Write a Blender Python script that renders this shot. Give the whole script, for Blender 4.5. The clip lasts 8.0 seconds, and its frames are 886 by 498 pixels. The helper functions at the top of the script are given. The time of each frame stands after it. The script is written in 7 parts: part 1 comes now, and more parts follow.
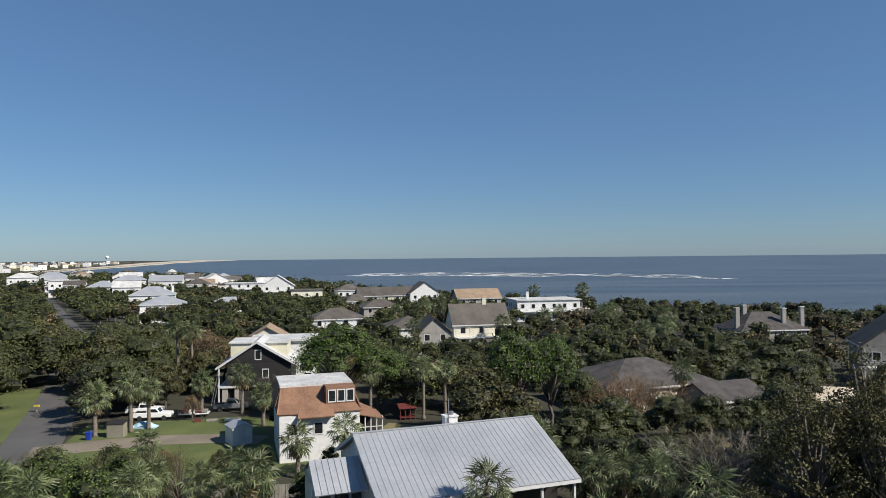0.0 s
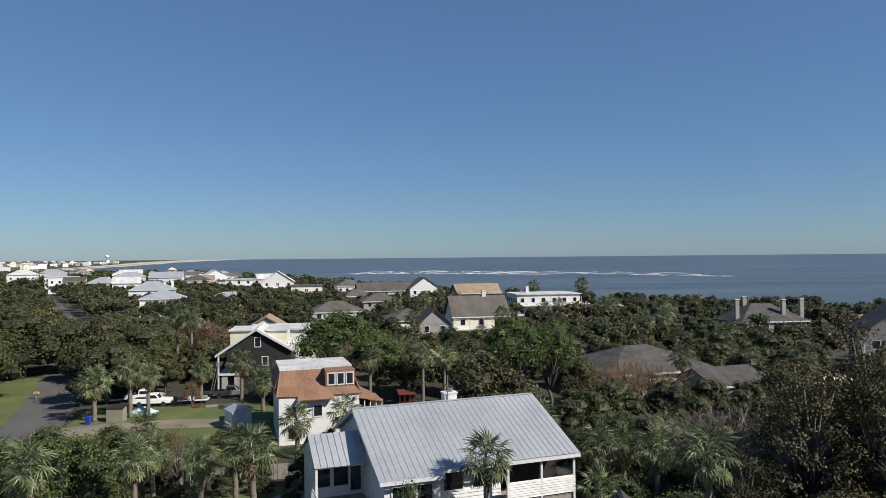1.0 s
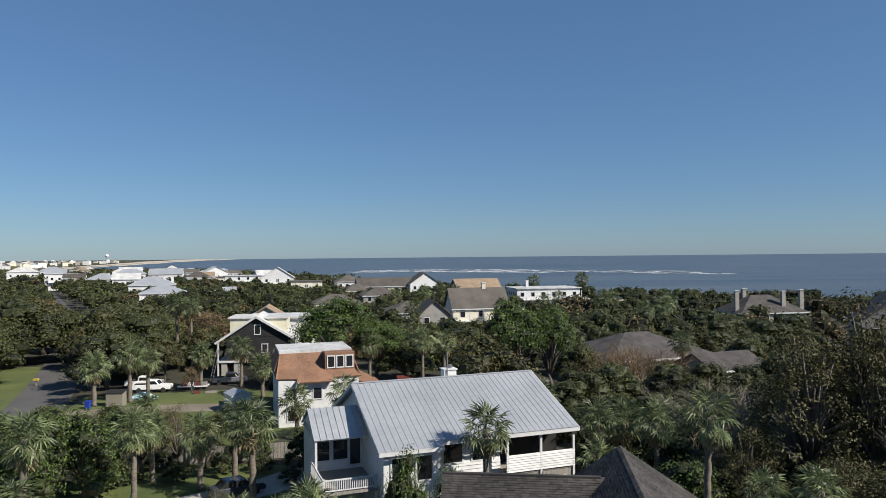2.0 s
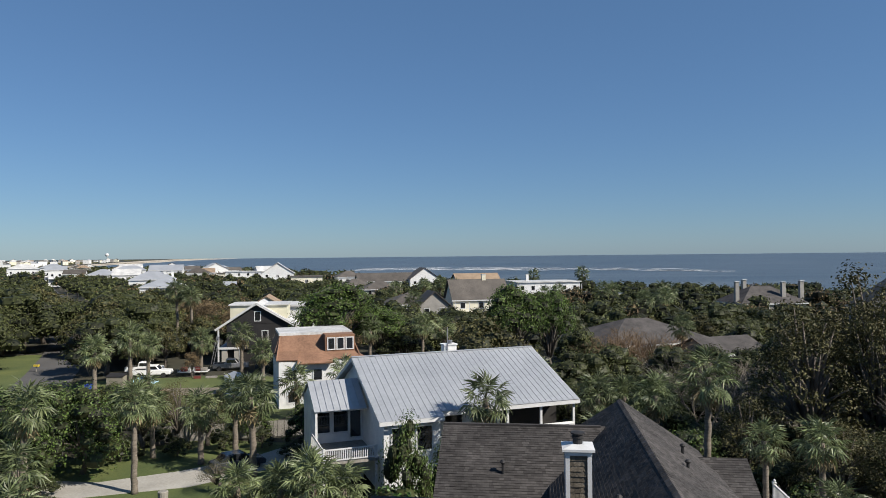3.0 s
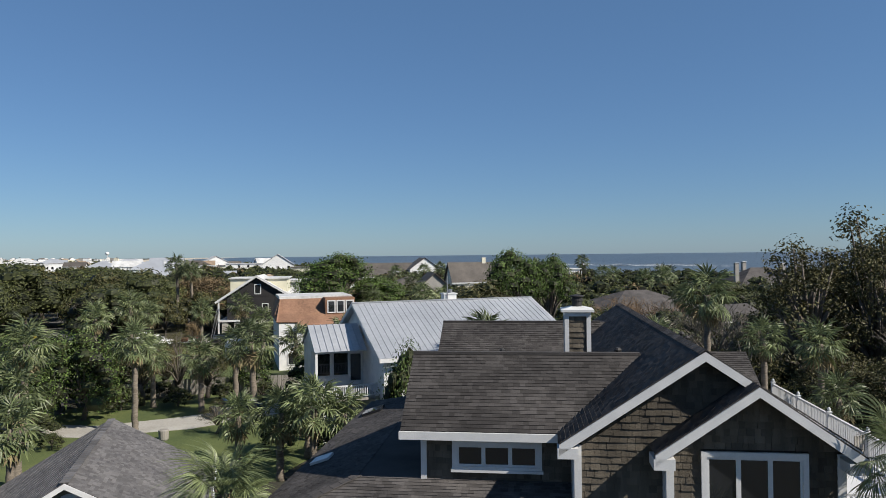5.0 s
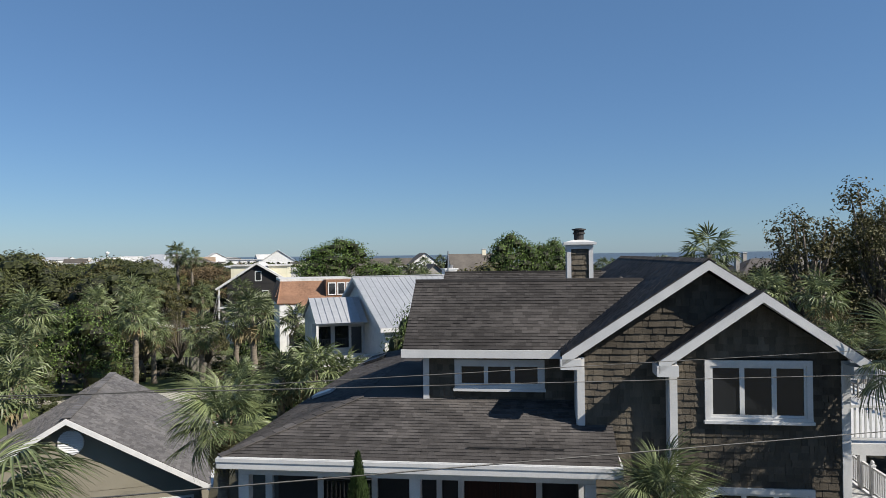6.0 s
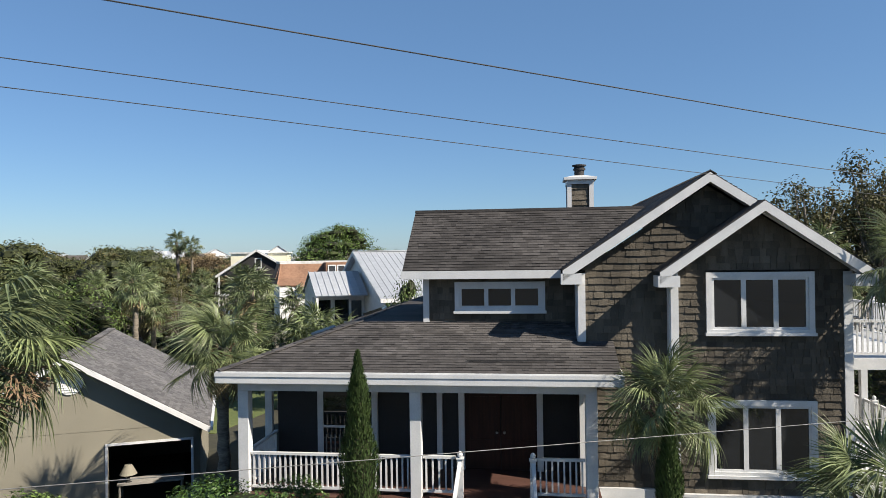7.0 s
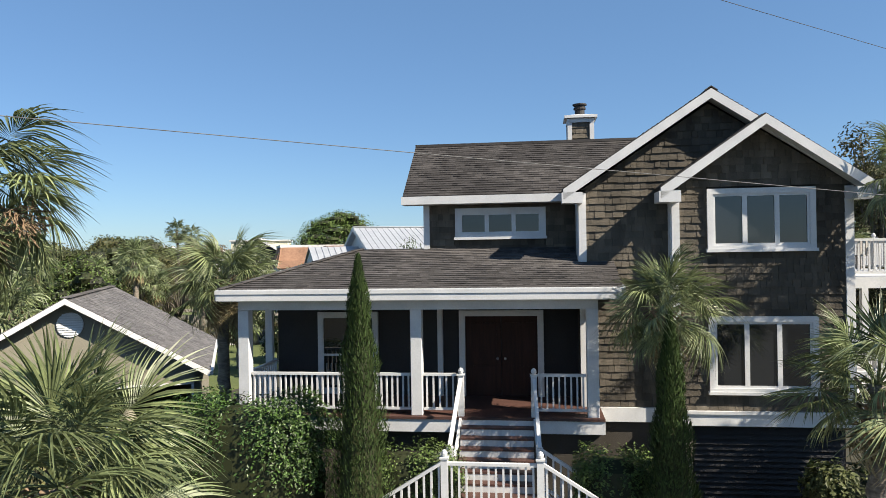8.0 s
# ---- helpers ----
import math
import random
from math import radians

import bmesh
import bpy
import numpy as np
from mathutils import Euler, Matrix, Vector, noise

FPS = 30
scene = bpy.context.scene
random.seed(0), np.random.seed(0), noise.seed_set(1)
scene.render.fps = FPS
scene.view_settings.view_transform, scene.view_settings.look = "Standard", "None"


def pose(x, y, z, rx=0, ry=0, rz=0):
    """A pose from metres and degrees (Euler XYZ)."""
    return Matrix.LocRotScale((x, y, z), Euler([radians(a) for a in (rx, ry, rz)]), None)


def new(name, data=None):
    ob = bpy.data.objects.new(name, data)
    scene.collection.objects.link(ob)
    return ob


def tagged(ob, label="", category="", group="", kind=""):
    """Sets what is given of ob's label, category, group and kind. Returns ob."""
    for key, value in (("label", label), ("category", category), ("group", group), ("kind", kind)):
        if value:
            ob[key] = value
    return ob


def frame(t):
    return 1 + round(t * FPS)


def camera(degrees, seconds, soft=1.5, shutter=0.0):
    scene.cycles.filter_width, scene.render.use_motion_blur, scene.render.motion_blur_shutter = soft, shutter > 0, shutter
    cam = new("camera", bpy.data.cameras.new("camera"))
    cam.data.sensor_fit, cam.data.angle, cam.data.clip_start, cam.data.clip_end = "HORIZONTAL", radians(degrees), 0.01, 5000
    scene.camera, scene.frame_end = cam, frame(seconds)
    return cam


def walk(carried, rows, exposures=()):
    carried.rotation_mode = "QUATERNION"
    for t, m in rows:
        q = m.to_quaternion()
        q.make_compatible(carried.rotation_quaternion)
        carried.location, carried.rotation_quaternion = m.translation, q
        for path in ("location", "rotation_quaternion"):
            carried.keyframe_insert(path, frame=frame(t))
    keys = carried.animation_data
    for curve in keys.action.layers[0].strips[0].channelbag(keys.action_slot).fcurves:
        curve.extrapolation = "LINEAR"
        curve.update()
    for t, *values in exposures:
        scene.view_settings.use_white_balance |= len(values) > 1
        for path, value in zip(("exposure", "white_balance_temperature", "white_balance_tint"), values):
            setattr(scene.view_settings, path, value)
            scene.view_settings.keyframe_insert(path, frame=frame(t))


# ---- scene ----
cam = camera(65.1, 8.0, soft=0.6)
# seconds, x, y, z, then pitch, roll and yaw in degrees
ROWS = [
    (0.0, 0.145, -0.343, 24.227, 0.582, 0.533, 0.024),
    (0.5, 0.162, -0.330, 23.206, 0.566, 0.535, 0.028),
    (1.0, 0.192, -0.315, 22.184, 0.556, 0.533, 0.021),
    (1.5, 0.213, -0.298, 21.149, 0.555, 0.535, 0.015),
    (3.0, 0.191, -0.296, 17.940, 0.512, 0.551, 0.030),
    (3.5, 0.181, -0.316, 16.834, 0.497, 0.557, 0.037),
    (4.0, 0.174, -0.337, 15.720, 0.490, 0.564, 0.037),
    (5.5, 0.129, -0.371, 12.358, 0.472, 0.619, 0.037),
    (6.0, 0.077, -0.312, 11.287, 0.462, 0.649, 0.045),
    (6.5, 0.046, -0.260, 10.240, 0.433, 0.699, 0.050),
    (7.0, 0.057, -0.211, 9.227, 0.390, 0.757, 0.053),
    (7.5, 0.052, -0.190, 8.245, 0.343, 0.809, 0.066),
    (8.0, 0.027, -0.166, 7.286, 0.300, 0.854, 0.078),
]
EXPOSURES = [(0.0, 0.46, 6620, 10), (4.0, 0.50, 6620, 10), (5.5, 0.56, 6620, 10), (6.5, 0.82, 6770, 10), (7.0, 0.98, 6870, 10), (7.5, 1.12, 6920, 10), (8.0, 1.20, 7020, 10)]
walk(cam, [(t, pose(x, y, z, 90 + pitch, roll, yaw)) for t, x, y, z, pitch, roll, yaw in ROWS], EXPOSURES)

# ---------- light ----------
SUN_DIR = Vector((0.682, -0.360, 0.637)).normalized()
world = bpy.data.worlds.new("sky")
scene.world = world
world.use_nodes = True
wn = world.node_tree.nodes
sky = wn.new("ShaderNodeTexSky")
sky.sky_type = "NISHITA"
sky.sun_disc = False
sky.sun_elevation = math.asin(SUN_DIR.z)
sky.sun_rotation = math.atan2(SUN_DIR.x, SUN_DIR.y)
sky.altitude, sky.air_density, sky.dust_density, sky.ozone_density = 0.0, 0.95, 0.2, 3.4
wn["Background"].inputs["Strength"].default_value = 0.054
tint = wn.new("ShaderNodeMix")
tint.data_type, tint.blend_type = "RGBA", "MULTIPLY"
tint.inputs["Factor"].default_value = 1.0
tint.inputs["B"].default_value = (0.74, 0.91, 1.10, 1)
world.node_tree.links.new(sky.outputs[0], tint.inputs["A"])
haze = wn.new("ShaderNodeMix")
haze.data_type = "RGBA"
haze.inputs["Factor"].default_value = 0.30
haze.inputs["B"].default_value = (1.8, 3.9, 7.2, 1)
world.node_tree.links.new(tint.outputs["Result"], haze.inputs["A"])
world.node_tree.links.new(haze.outputs["Result"], wn["Background"].inputs["Color"])
sun = new("sun", bpy.data.lights.new("sun", "SUN"))
sun.data.energy, sun.data.angle, sun.data.color = 5.0, radians(0.53), (1.0, 0.94, 0.84)
sun.matrix_world = Matrix.Translation((60, -60, 80)) @ SUN_DIR.to_track_quat("Z", "Y").to_matrix().to_4x4()


# ---------- materials ----------
def mat(name, dark, light, rough=0.7, scale=4.0, fine=40.0, bump=0.2, metal=0.0, island=0.0, rnd=0.0, spec=0.5, stretch=(1, 1, 1), trans=0.0):
    """Two-scale noise between two colours, with a fine bump; island and rnd vary the value from piece to piece and object to object."""
    m = bpy.data.materials.new(name)
    m.use_nodes = True
    n, l = m.node_tree.nodes, m.node_tree.links
    b = n["Principled BSDF"]
    b.inputs["Roughness"].default_value, b.inputs["Metallic"].default_value = rough, metal
    b.inputs["Specular IOR Level"].default_value = spec
    tc, mp = n.new("ShaderNodeTexCoord"), n.new("ShaderNodeMapping")
    mp.inputs["Scale"].default_value = stretch
    l.new(tc.outputs["Object"], mp.inputs["Vector"])
    big, small = n.new("ShaderNodeTexNoise"), n.new("ShaderNodeTexNoise")
    big.inputs["Scale"].default_value, small.inputs["Scale"].default_value = scale, fine
    big.inputs["Detail"].default_value, small.inputs["Detail"].default_value = 5, 3
    for k in (big, small):
        l.new(mp.outputs[0], k.inputs["Vector"])
    mixf = n.new("ShaderNodeMix")
    mixf.inputs["Factor"].default_value = 0.4
    l.new(big.outputs["Fac"], mixf.inputs["A"])
    l.new(small.outputs["Fac"], mixf.inputs["B"])
    ramp = n.new("ShaderNodeValToRGB")
    ramp.color_ramp.elements[0].position, ramp.color_ramp.elements[1].position = 0.34, 0.66
    ramp.color_ramp.elements[0].color, ramp.color_ramp.elements[1].color = (*dark, 1), (*light, 1)
    l.new(mixf.outputs["Result"], ramp.inputs["Fac"])
    out = ramp.outputs["Color"]
    if island or rnd:
        hsv = n.new("ShaderNodeHueSaturation")
        geo, oi = n.new("ShaderNodeNewGeometry"), n.new("ShaderNodeObjectInfo")
        a, c, d = n.new("ShaderNodeMath"), n.new("ShaderNodeMath"), n.new("ShaderNodeMath")
        a.operation = c.operation = "MULTIPLY_ADD"
        l.new(geo.outputs["Random Per Island"], a.inputs[0])
        a.inputs[1].default_value, a.inputs[2].default_value = island, 1 - island / 2
        l.new(oi.outputs["Random"], c.inputs[0])
        c.inputs[1].default_value, c.inputs[2].default_value = rnd, 1 - rnd / 2
        d.operation = "MULTIPLY"
        l.new(a.outputs[0], d.inputs[0])
        l.new(c.outputs[0], d.inputs[1])
        l.new(d.outputs[0], hsv.inputs["Value"])
        l.new(out, hsv.inputs["Color"])
        out = hsv.outputs["Color"]
    l.new(out, b.inputs["Base Color"])
    if bump:
        bp = n.new("ShaderNodeBump")
        bp.inputs["Strength"].default_value, bp.inputs["Distance"].default_value = bump, 0.02
        l.new(small.outputs["Fac"], bp.inputs["Height"])
        l.new(bp.outputs[0], b.inputs["Normal"])
    if trans:
        tr, mx = n.new("ShaderNodeBsdfTranslucent"), n.new("ShaderNodeMixShader")
        mx.inputs[0].default_value = trans
        l.new(out, tr.inputs["Color"])
        l.new(b.outputs[0], mx.inputs[1])
        l.new(tr.outputs[0], mx.inputs[2])
        l.new(mx.outputs[0], n["Material Output"].inputs["Surface"])
    return m


WHITE = mat("white_paint", (0.50, 0.51, 0.52), (0.68, 0.68, 0.67), 0.5, 1.5, 25, 0.08)
TRIM = mat("white_trim", (0.47, 0.48, 0.49), (0.60, 0.60, 0.60), 0.45, 2.0, 30, 0.06)
CREAM = mat("cream_paint", (0.55, 0.52, 0.42), (0.68, 0.65, 0.53), 0.6, 0.8, 20, 0.1)
YELLOW = mat("pale_yellow_siding", (0.50, 0.48, 0.36), (0.60, 0.57, 0.44), 0.6, 0.8, 20, 0.1)
GREYWALL = mat("grey_siding", (0.20, 0.19, 0.18), (0.30, 0.29, 0.27), 0.7, 0.8, 20, 0.15)
SHINGLE = mat("roof_shingle", (0.033, 0.031, 0.031), (0.08, 0.074, 0.072), 0.85, 0.7, 60, 0.5, island=0.6, rnd=0.45, spec=0.15)
SHINGLE_UNDER = mat("roof_felt", (0.02, 0.02, 0.02), (0.04, 0.038, 0.036), 0.9, 1, 40, 0.3)
GSHINGLE = mat("garage_shingle", (0.075, 0.072, 0.075), (0.13, 0.125, 0.125), 0.85, 0.7, 60, 0.5, island=0.6, spec=0.3)
SIDING = mat("siding_shingle", (0.052, 0.044, 0.034), (0.115, 0.098, 0.076), 0.8, 1.0, 45, 0.6, island=0.55, rnd=0.5, spec=0.3, stretch=(3, 3, 0.6))
SIDING_UNDER = mat("siding_base", (0.03, 0.025, 0.02), (0.05, 0.043, 0.034), 0.85, 1, 40, 0.3)
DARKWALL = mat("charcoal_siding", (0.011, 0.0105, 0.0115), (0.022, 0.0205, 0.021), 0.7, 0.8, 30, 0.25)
FARSHINGLE = mat("weathered_shingle_roof", (0.045, 0.04, 0.036), (0.10, 0.088, 0.078), 0.85, 0.35, 5, 0.4, rnd=0.4, stretch=(1, 1, 1))
BROWNSHINGLE = mat("rust_brown_shingle", (0.125, 0.066, 0.04), (0.23, 0.125, 0.077), 0.85, 0.5, 4, 0.5, island=0.3)
TANROOF = mat("tan_shingle_roof", (0.18, 0.13, 0.09), (0.3, 0.22, 0.15), 0.85, 0.4, 5, 0.4)
METALROOF = mat("pale_metal_roof", (0.33, 0.345, 0.37), (0.44, 0.455, 0.48), 0.45, 0.25, 3, 0.05, metal=0.35, island=0.12)
WHITEROOF = mat("white_coated_roof", (0.3, 0.3, 0.3), (0.62, 0.62, 0.61), 0.6, 0.35, 3, 0.15)
GLASS = mat("window_glass", (0.012, 0.014, 0.016), (0.02, 0.022, 0.026), 0.03, 0.4, 3, 0.0, spec=0.9)
# near black: the unlit look of insides and backings put into colour
DARK = mat("painted_interior_shade", (0.010, 0.009, 0.009), (0.02, 0.018, 0.016), 0.8, 1, 10, 0)
STUCCO = mat("tan_stucco", (0.172, 0.158, 0.122), (0.24, 0.222, 0.175), 0.85, 0.5, 50, 0.5)
DOORWOOD = mat("mahogany_door", (0.016, 0.006, 0.004), (0.042, 0.015, 0.009), 0.6, 2, 30, 0.2, spec=0.25, stretch=(6, 6, 0.5))
DECKWOOD = mat("red_brown_deck", (0.045, 0.02, 0.015), (0.09, 0.042, 0.032), 0.6, 1.5, 30, 0.2, stretch=(0.6, 5, 5))
GREYWOOD = mat("grey_weathered_wood", (0.16, 0.15, 0.135), (0.3, 0.28, 0.25), 0.8, 1.2, 20, 0.3, stretch=(5, 5, 0.6))
ASPHALT = mat("asphalt", (0.055, 0.053, 0.053), (0.095, 0.092, 0.09), 0.9, 0.12, 8, 0.4)
CONCRETE = mat("pale_concrete", (0.25, 0.235, 0.21), (0.38, 0.365, 0.33), 0.85, 0.25, 6, 0.3)
DIRT = mat("sandy_drive", (0.13, 0.11, 0.085), (0.21, 0.18, 0.14), 0.9, 0.2, 4, 0.4)
LAWN = mat("lawn_grass", (0.042, 0.065, 0.016), (0.105, 0.122, 0.034), 0.9, 0.18, 7, 0.6)
DRYLAWN = mat("dry_lawn", (0.12, 0.105, 0.05), (0.2, 0.175, 0.085), 0.9, 0.15, 6, 0.6)
LITTER = mat("leaf_litter_ground", (0.014, 0.014, 0.009), (0.045, 0.042, 0.024), 0.95, 0.1, 3, 0.5)
SAND = mat("beach_sand", (0.36, 0.31, 0.24), (0.52, 0.46, 0.37), 0.9, 0.02, 0.4, 0.2)
FOAM = mat("sea_foam", (0.6, 0.62, 0.64), (0.85, 0.86, 0.87), 0.7, 0.1, 0.6, 0.1)
BARK = mat("grey_bark", (0.06, 0.05, 0.042), (0.15, 0.13, 0.11), 0.9, 1.5, 12, 0.7, stretch=(3, 3, 0.7))
TWIG = mat("bare_twig", (0.10, 0.085, 0.07), (0.2, 0.175, 0.15), 0.9, 1.5, 12, 0.3)
RUSTTWIG = mat("rust_twig", (0.12, 0.078, 0.045), (0.22, 0.15, 0.09), 0.9, 1.5, 12, 0.3)
PALMBARK = mat("palm_trunk_bark", (0.085, 0.07, 0.055), (0.21, 0.18, 0.145), 0.9, 2.5, 10, 0.8, stretch=(1, 1, 4))
BOOTS = mat("palm_boots", (0.10, 0.065, 0.04), (0.26, 0.18, 0.12), 0.9, 4, 15, 0.6)
OAK = mat("live_oak_leaf", (0.026, 0.034, 0.011), (0.098, 0.11, 0.037), 0.6, 0.3, 3, 0, island=0.85, rnd=0.4, spec=0.3, trans=0.1)
# near black for foliage cores: the shade inside crowns put into colour
CORESHADE = mat("painted_core_shade", (0.006, 0.009, 0.003), (0.038, 0.044, 0.015), 0.6, 0.3, 3, 0, island=1.3, rnd=0.3, spec=0.3, trans=0.08)
OLIVE = mat("olive_leaf", (0.03, 0.031, 0.011), (0.115, 0.106, 0.04), 0.6, 0.3, 3, 0, island=0.9, rnd=0.4, spec=0.3, trans=0.1)
PINE = mat("pine_needle", (0.032, 0.06, 0.013), (0.10, 0.15, 0.035), 0.6, 0.4, 3, 0, island=1.2, rnd=0.2, spec=0.3, trans=0.1)
RUSTLEAF = mat("rust_leaf", (0.085, 0.06, 0.03), (0.17, 0.12, 0.06), 0.7, 0.3, 3, 0, island=1.2, rnd=0.3, trans=0.12)
BOXLEAF = mat("clipped_hedge_leaf", (0.03, 0.055, 0.012), (0.09, 0.135, 0.03), 0.55, 0.8, 6, 0, island=1.2, rnd=0.2, spec=0.4, trans=0.1)
GLOSSLEAF = mat("glossy_shrub_leaf", (0.018, 0.046, 0.009), (0.066, 0.118, 0.024), 0.42, 0.8, 6, 0, island=1.2, rnd=0.2, spec=0.45, trans=0.1)
CYPRESS = mat("cypress_foliage", (0.018, 0.036, 0.010), (0.05, 0.082, 0.022), 0.7, 0.8, 6, 0, island=0.8, spec=0.3, trans=0.15)
FROND = mat("palm_frond", (0.055, 0.078, 0.034), (0.20, 0.235, 0.108), 0.45, 1.2, 10, 0, island=0.9, rnd=0.4, spec=0.5, trans=0.26)
DRYFROND = mat("dry_palm_frond", (0.14, 0.115, 0.06), (0.27, 0.22, 0.125), 0.7, 1.2, 10, 0, island=0.5, rnd=0.3, trans=0.2)
WIRE = mat("cable_sheath", (0.02, 0.02, 0.02), (0.05, 0.05, 0.05), 0.6, 2, 20, 0)
PALEWIRE = mat("bare_pale_cable", (0.09, 0.09, 0.09), (0.14, 0.14, 0.14), 0.5, 2, 20, 0)
BLUE = mat("blue_plastic", (0.01, 0.03, 0.25), (0.02, 0.06, 0.4), 0.4, 2, 20, 0)
CARWHITE = mat("white_car_paint", (0.72, 0.72, 0.72), (0.82, 0.82, 0.82), 0.25, 1, 10, 0)
CARDARK = mat("dark_car_paint", (0.03, 0.035, 0.045), (0.05, 0.055, 0.07), 0.25, 1, 10, 0)
TYRE = mat("tyre_rubber", (0.015, 0.015, 0.015), (0.03, 0.03, 0.03), 0.85, 5, 30, 0.2)
# red darkened to carry the play structure's tree shade in its colour
RED = mat("weathered_shade_red", (0.07, 0.014, 0.012), (0.14, 0.028, 0.022), 0.7, 2, 20, 0.2)
YELLOWP = mat("yellow_plastic", (0.4, 0.29, 0.03), (0.52, 0.4, 0.06), 0.5, 2, 20, 0)
LIGHTBLUE = mat("pale_blue_tarp", (0.25, 0.42, 0.55), (0.45, 0.62, 0.72), 0.6, 2, 20, 0.2)
STEEL = mat("dull_steel", (0.25, 0.25, 0.26), (0.4, 0.4, 0.42), 0.4, 3, 30, 0.1, metal=0.7)


def sea_material():
    m = bpy.data.materials.new("sea_water")
    m.use_nodes = True
    n, l = m.node_tree.nodes, m.node_tree.links
    b = n["Principled BSDF"]
    b.inputs["Roughness"].default_value = 0.32
    b.inputs["Specular IOR Level"].default_value = 0.35
    tc, mp = n.new("ShaderNodeTexCoord"), n.new("ShaderNodeMapping")
    mp.inputs["Scale"].default_value = (0.0025, 0.02, 1)
    l.new(tc.outputs["Object"], mp.inputs["Vector"])
    a, c = n.new("ShaderNodeTexNoise"), n.new("ShaderNodeTexNoise")
    a.inputs["Scale"].default_value, a.inputs["Detail"].default_value = 1.2, 6
    l.new(mp.outputs[0], a.inputs["Vector"])
    ramp = n.new("ShaderNodeValToRGB")
    ramp.color_ramp.elements[0].position, ramp.color_ramp.elements[1].position = 0.35, 0.68
    ramp.color_ramp.elements[0].color, ramp.color_ramp.elements[1].color = (0.040, 0.052, 0.062, 1), (0.088, 0.10, 0.108, 1)
    l.new(a.outputs["Fac"], ramp.inputs["Fac"])
    l.new(ramp.outputs[0], b.inputs["Base Color"])
    c.inputs["Scale"].default_value, c.inputs["Detail"].default_value = 0.35, 6
    l.new(tc.outputs["Object"], c.inputs["Vector"])
    bp = n.new("ShaderNodeBump")
    bp.inputs["Strength"].default_value, bp.inputs["Distance"].default_value = 0.9, 0.8
    l.new(c.outputs["Fac"], bp.inputs["Height"])
    l.new(bp.outputs[0], b.inputs["Normal"])
    return m


SEA = sea_material()


# ---------- mesh building ----------
class Geo:
    """Collects vertices and faces of one part."""

    def __init__(self):
        self.v, self.f = [], []

    def face(self, *pts):
        k = len(self.v)
        self.v += [tuple(p) for p in pts]
        self.f.append(tuple(range(k, k + len(pts))))

    def solid(self, bottom, top):
        """A prism between two rings of the same length."""
        k, n = len(self.v), len(bottom)
        self.v += [tuple(p) for p in bottom] + [tuple(p) for p in top]
        self.f.append(tuple(range(k + n - 1, k - 1, -1)))
        self.f.append(tuple(range(k + n, k + 2 * n)))
        for i in range(n):
            j = (i + 1) % n
            self.f.append((k + i, k + j, k + n + j, k + n + i))

    def box(self, x0, x1, y0, y1, z0, z1):
        self.solid([(x0, y0, z0), (x1, y0, z0), (x1, y1, z0), (x0, y1, z0)], [(x0, y0, z1), (x1, y0, z1), (x1, y1, z1), (x0, y1, z1)])
        return self

    def beam(self, a, b, w, h):
        """A bar of section w (across) by h (upright) from a to b."""
        a, b = Vector(a), Vector(b)
        d = (b - a).normalized()
        s = d.cross(Vector((0, 0, 1)))
        s = s.normalized() if s.length > 1e-4 else Vector((1, 0, 0))
        u = s.cross(d).normalized()
        s, u = s * w / 2, u * h / 2
        self.solid([a - s - u, a + s - u, a + s + u, a - s + u], [b - s - u, b + s - u, b + s + u, b - s + u])
        return self

    def slab(self, pts, thick):
        """A flat polygon thickened along its normal, downwards."""
        p = [Vector(q) for q in pts]
        n = (p[1] - p[0]).cross(p[2] - p[0]).normalized()
        if n.z < 0:
            p.reverse()
            n = -n
        self.solid([q - n * thick for q in p], p)
        return self

    def tube(self, pts, radii, sides=6):
        k = len(self.v)
        for i, p in enumerate(pts):
            p = Vector(p)
            d = (Vector(pts[min(i + 1, len(pts) - 1)]) - Vector(pts[max(i - 1, 0)])).normalized()
            s = d.cross(Vector((0.31, 0.9, 0.11))).normalized()
            u = d.cross(s)
            for j in range(sides):
                a = 2 * math.pi * j / sides
                self.v.append(tuple(p + (s * math.cos(a) + u * math.sin(a)) * radii[i]))
        for i in range(len(pts) - 1):
            for j in range(sides):
                q = (j + 1) % sides
                self.f.append((k + i * sides + j, k + i * sides + q, k + (i + 1) * sides + q, k + (i + 1) * sides + j))
        self.f.append(tuple(range(k + sides - 1, k - 1, -1)))
        e = k + (len(pts) - 1) * sides
        self.f.append(tuple(range(e, e + sides)))
        return self

    def lathe(self, profile, x=0, y=0, sides=12):
        k = len(self.v)
        for r, z in profile:
            for j in range(sides):
                a = 2 * math.pi * j / sides
                self.v.append((x + r * math.cos(a), y + r * math.sin(a), z))
        for i in range(len(profile) - 1):
            for j in range(sides):
                q = (j + 1) % sides
                self.f.append((k + i * sides + j, k + i * sides + q, k + (i + 1) * sides + q, k + (i + 1) * sides + j))
        self.f.append(tuple(range(k + sides - 1, k - 1, -1)))
        e = k + (len(profile) - 1) * sides
        self.f.append(tuple(range(e, e + sides)))
        return self

    def mesh(self, name, material, smooth=False):
        me = bpy.data.meshes.new(name)
        me.from_pydata(self.v, [], self.f)
        me.materials.append(material)
        if smooth:
            me.polygons.foreach_set("use_smooth", [True] * len(me.polygons))
        me.update()
        return me


def part(name, g, material, parent=None, label="", smooth=False, kind=""):
    ob = new(name, g.mesh(name, material, smooth) if isinstance(g, Geo) else g)
    ob.parent = parent
    return tagged(ob, label, kind=kind)


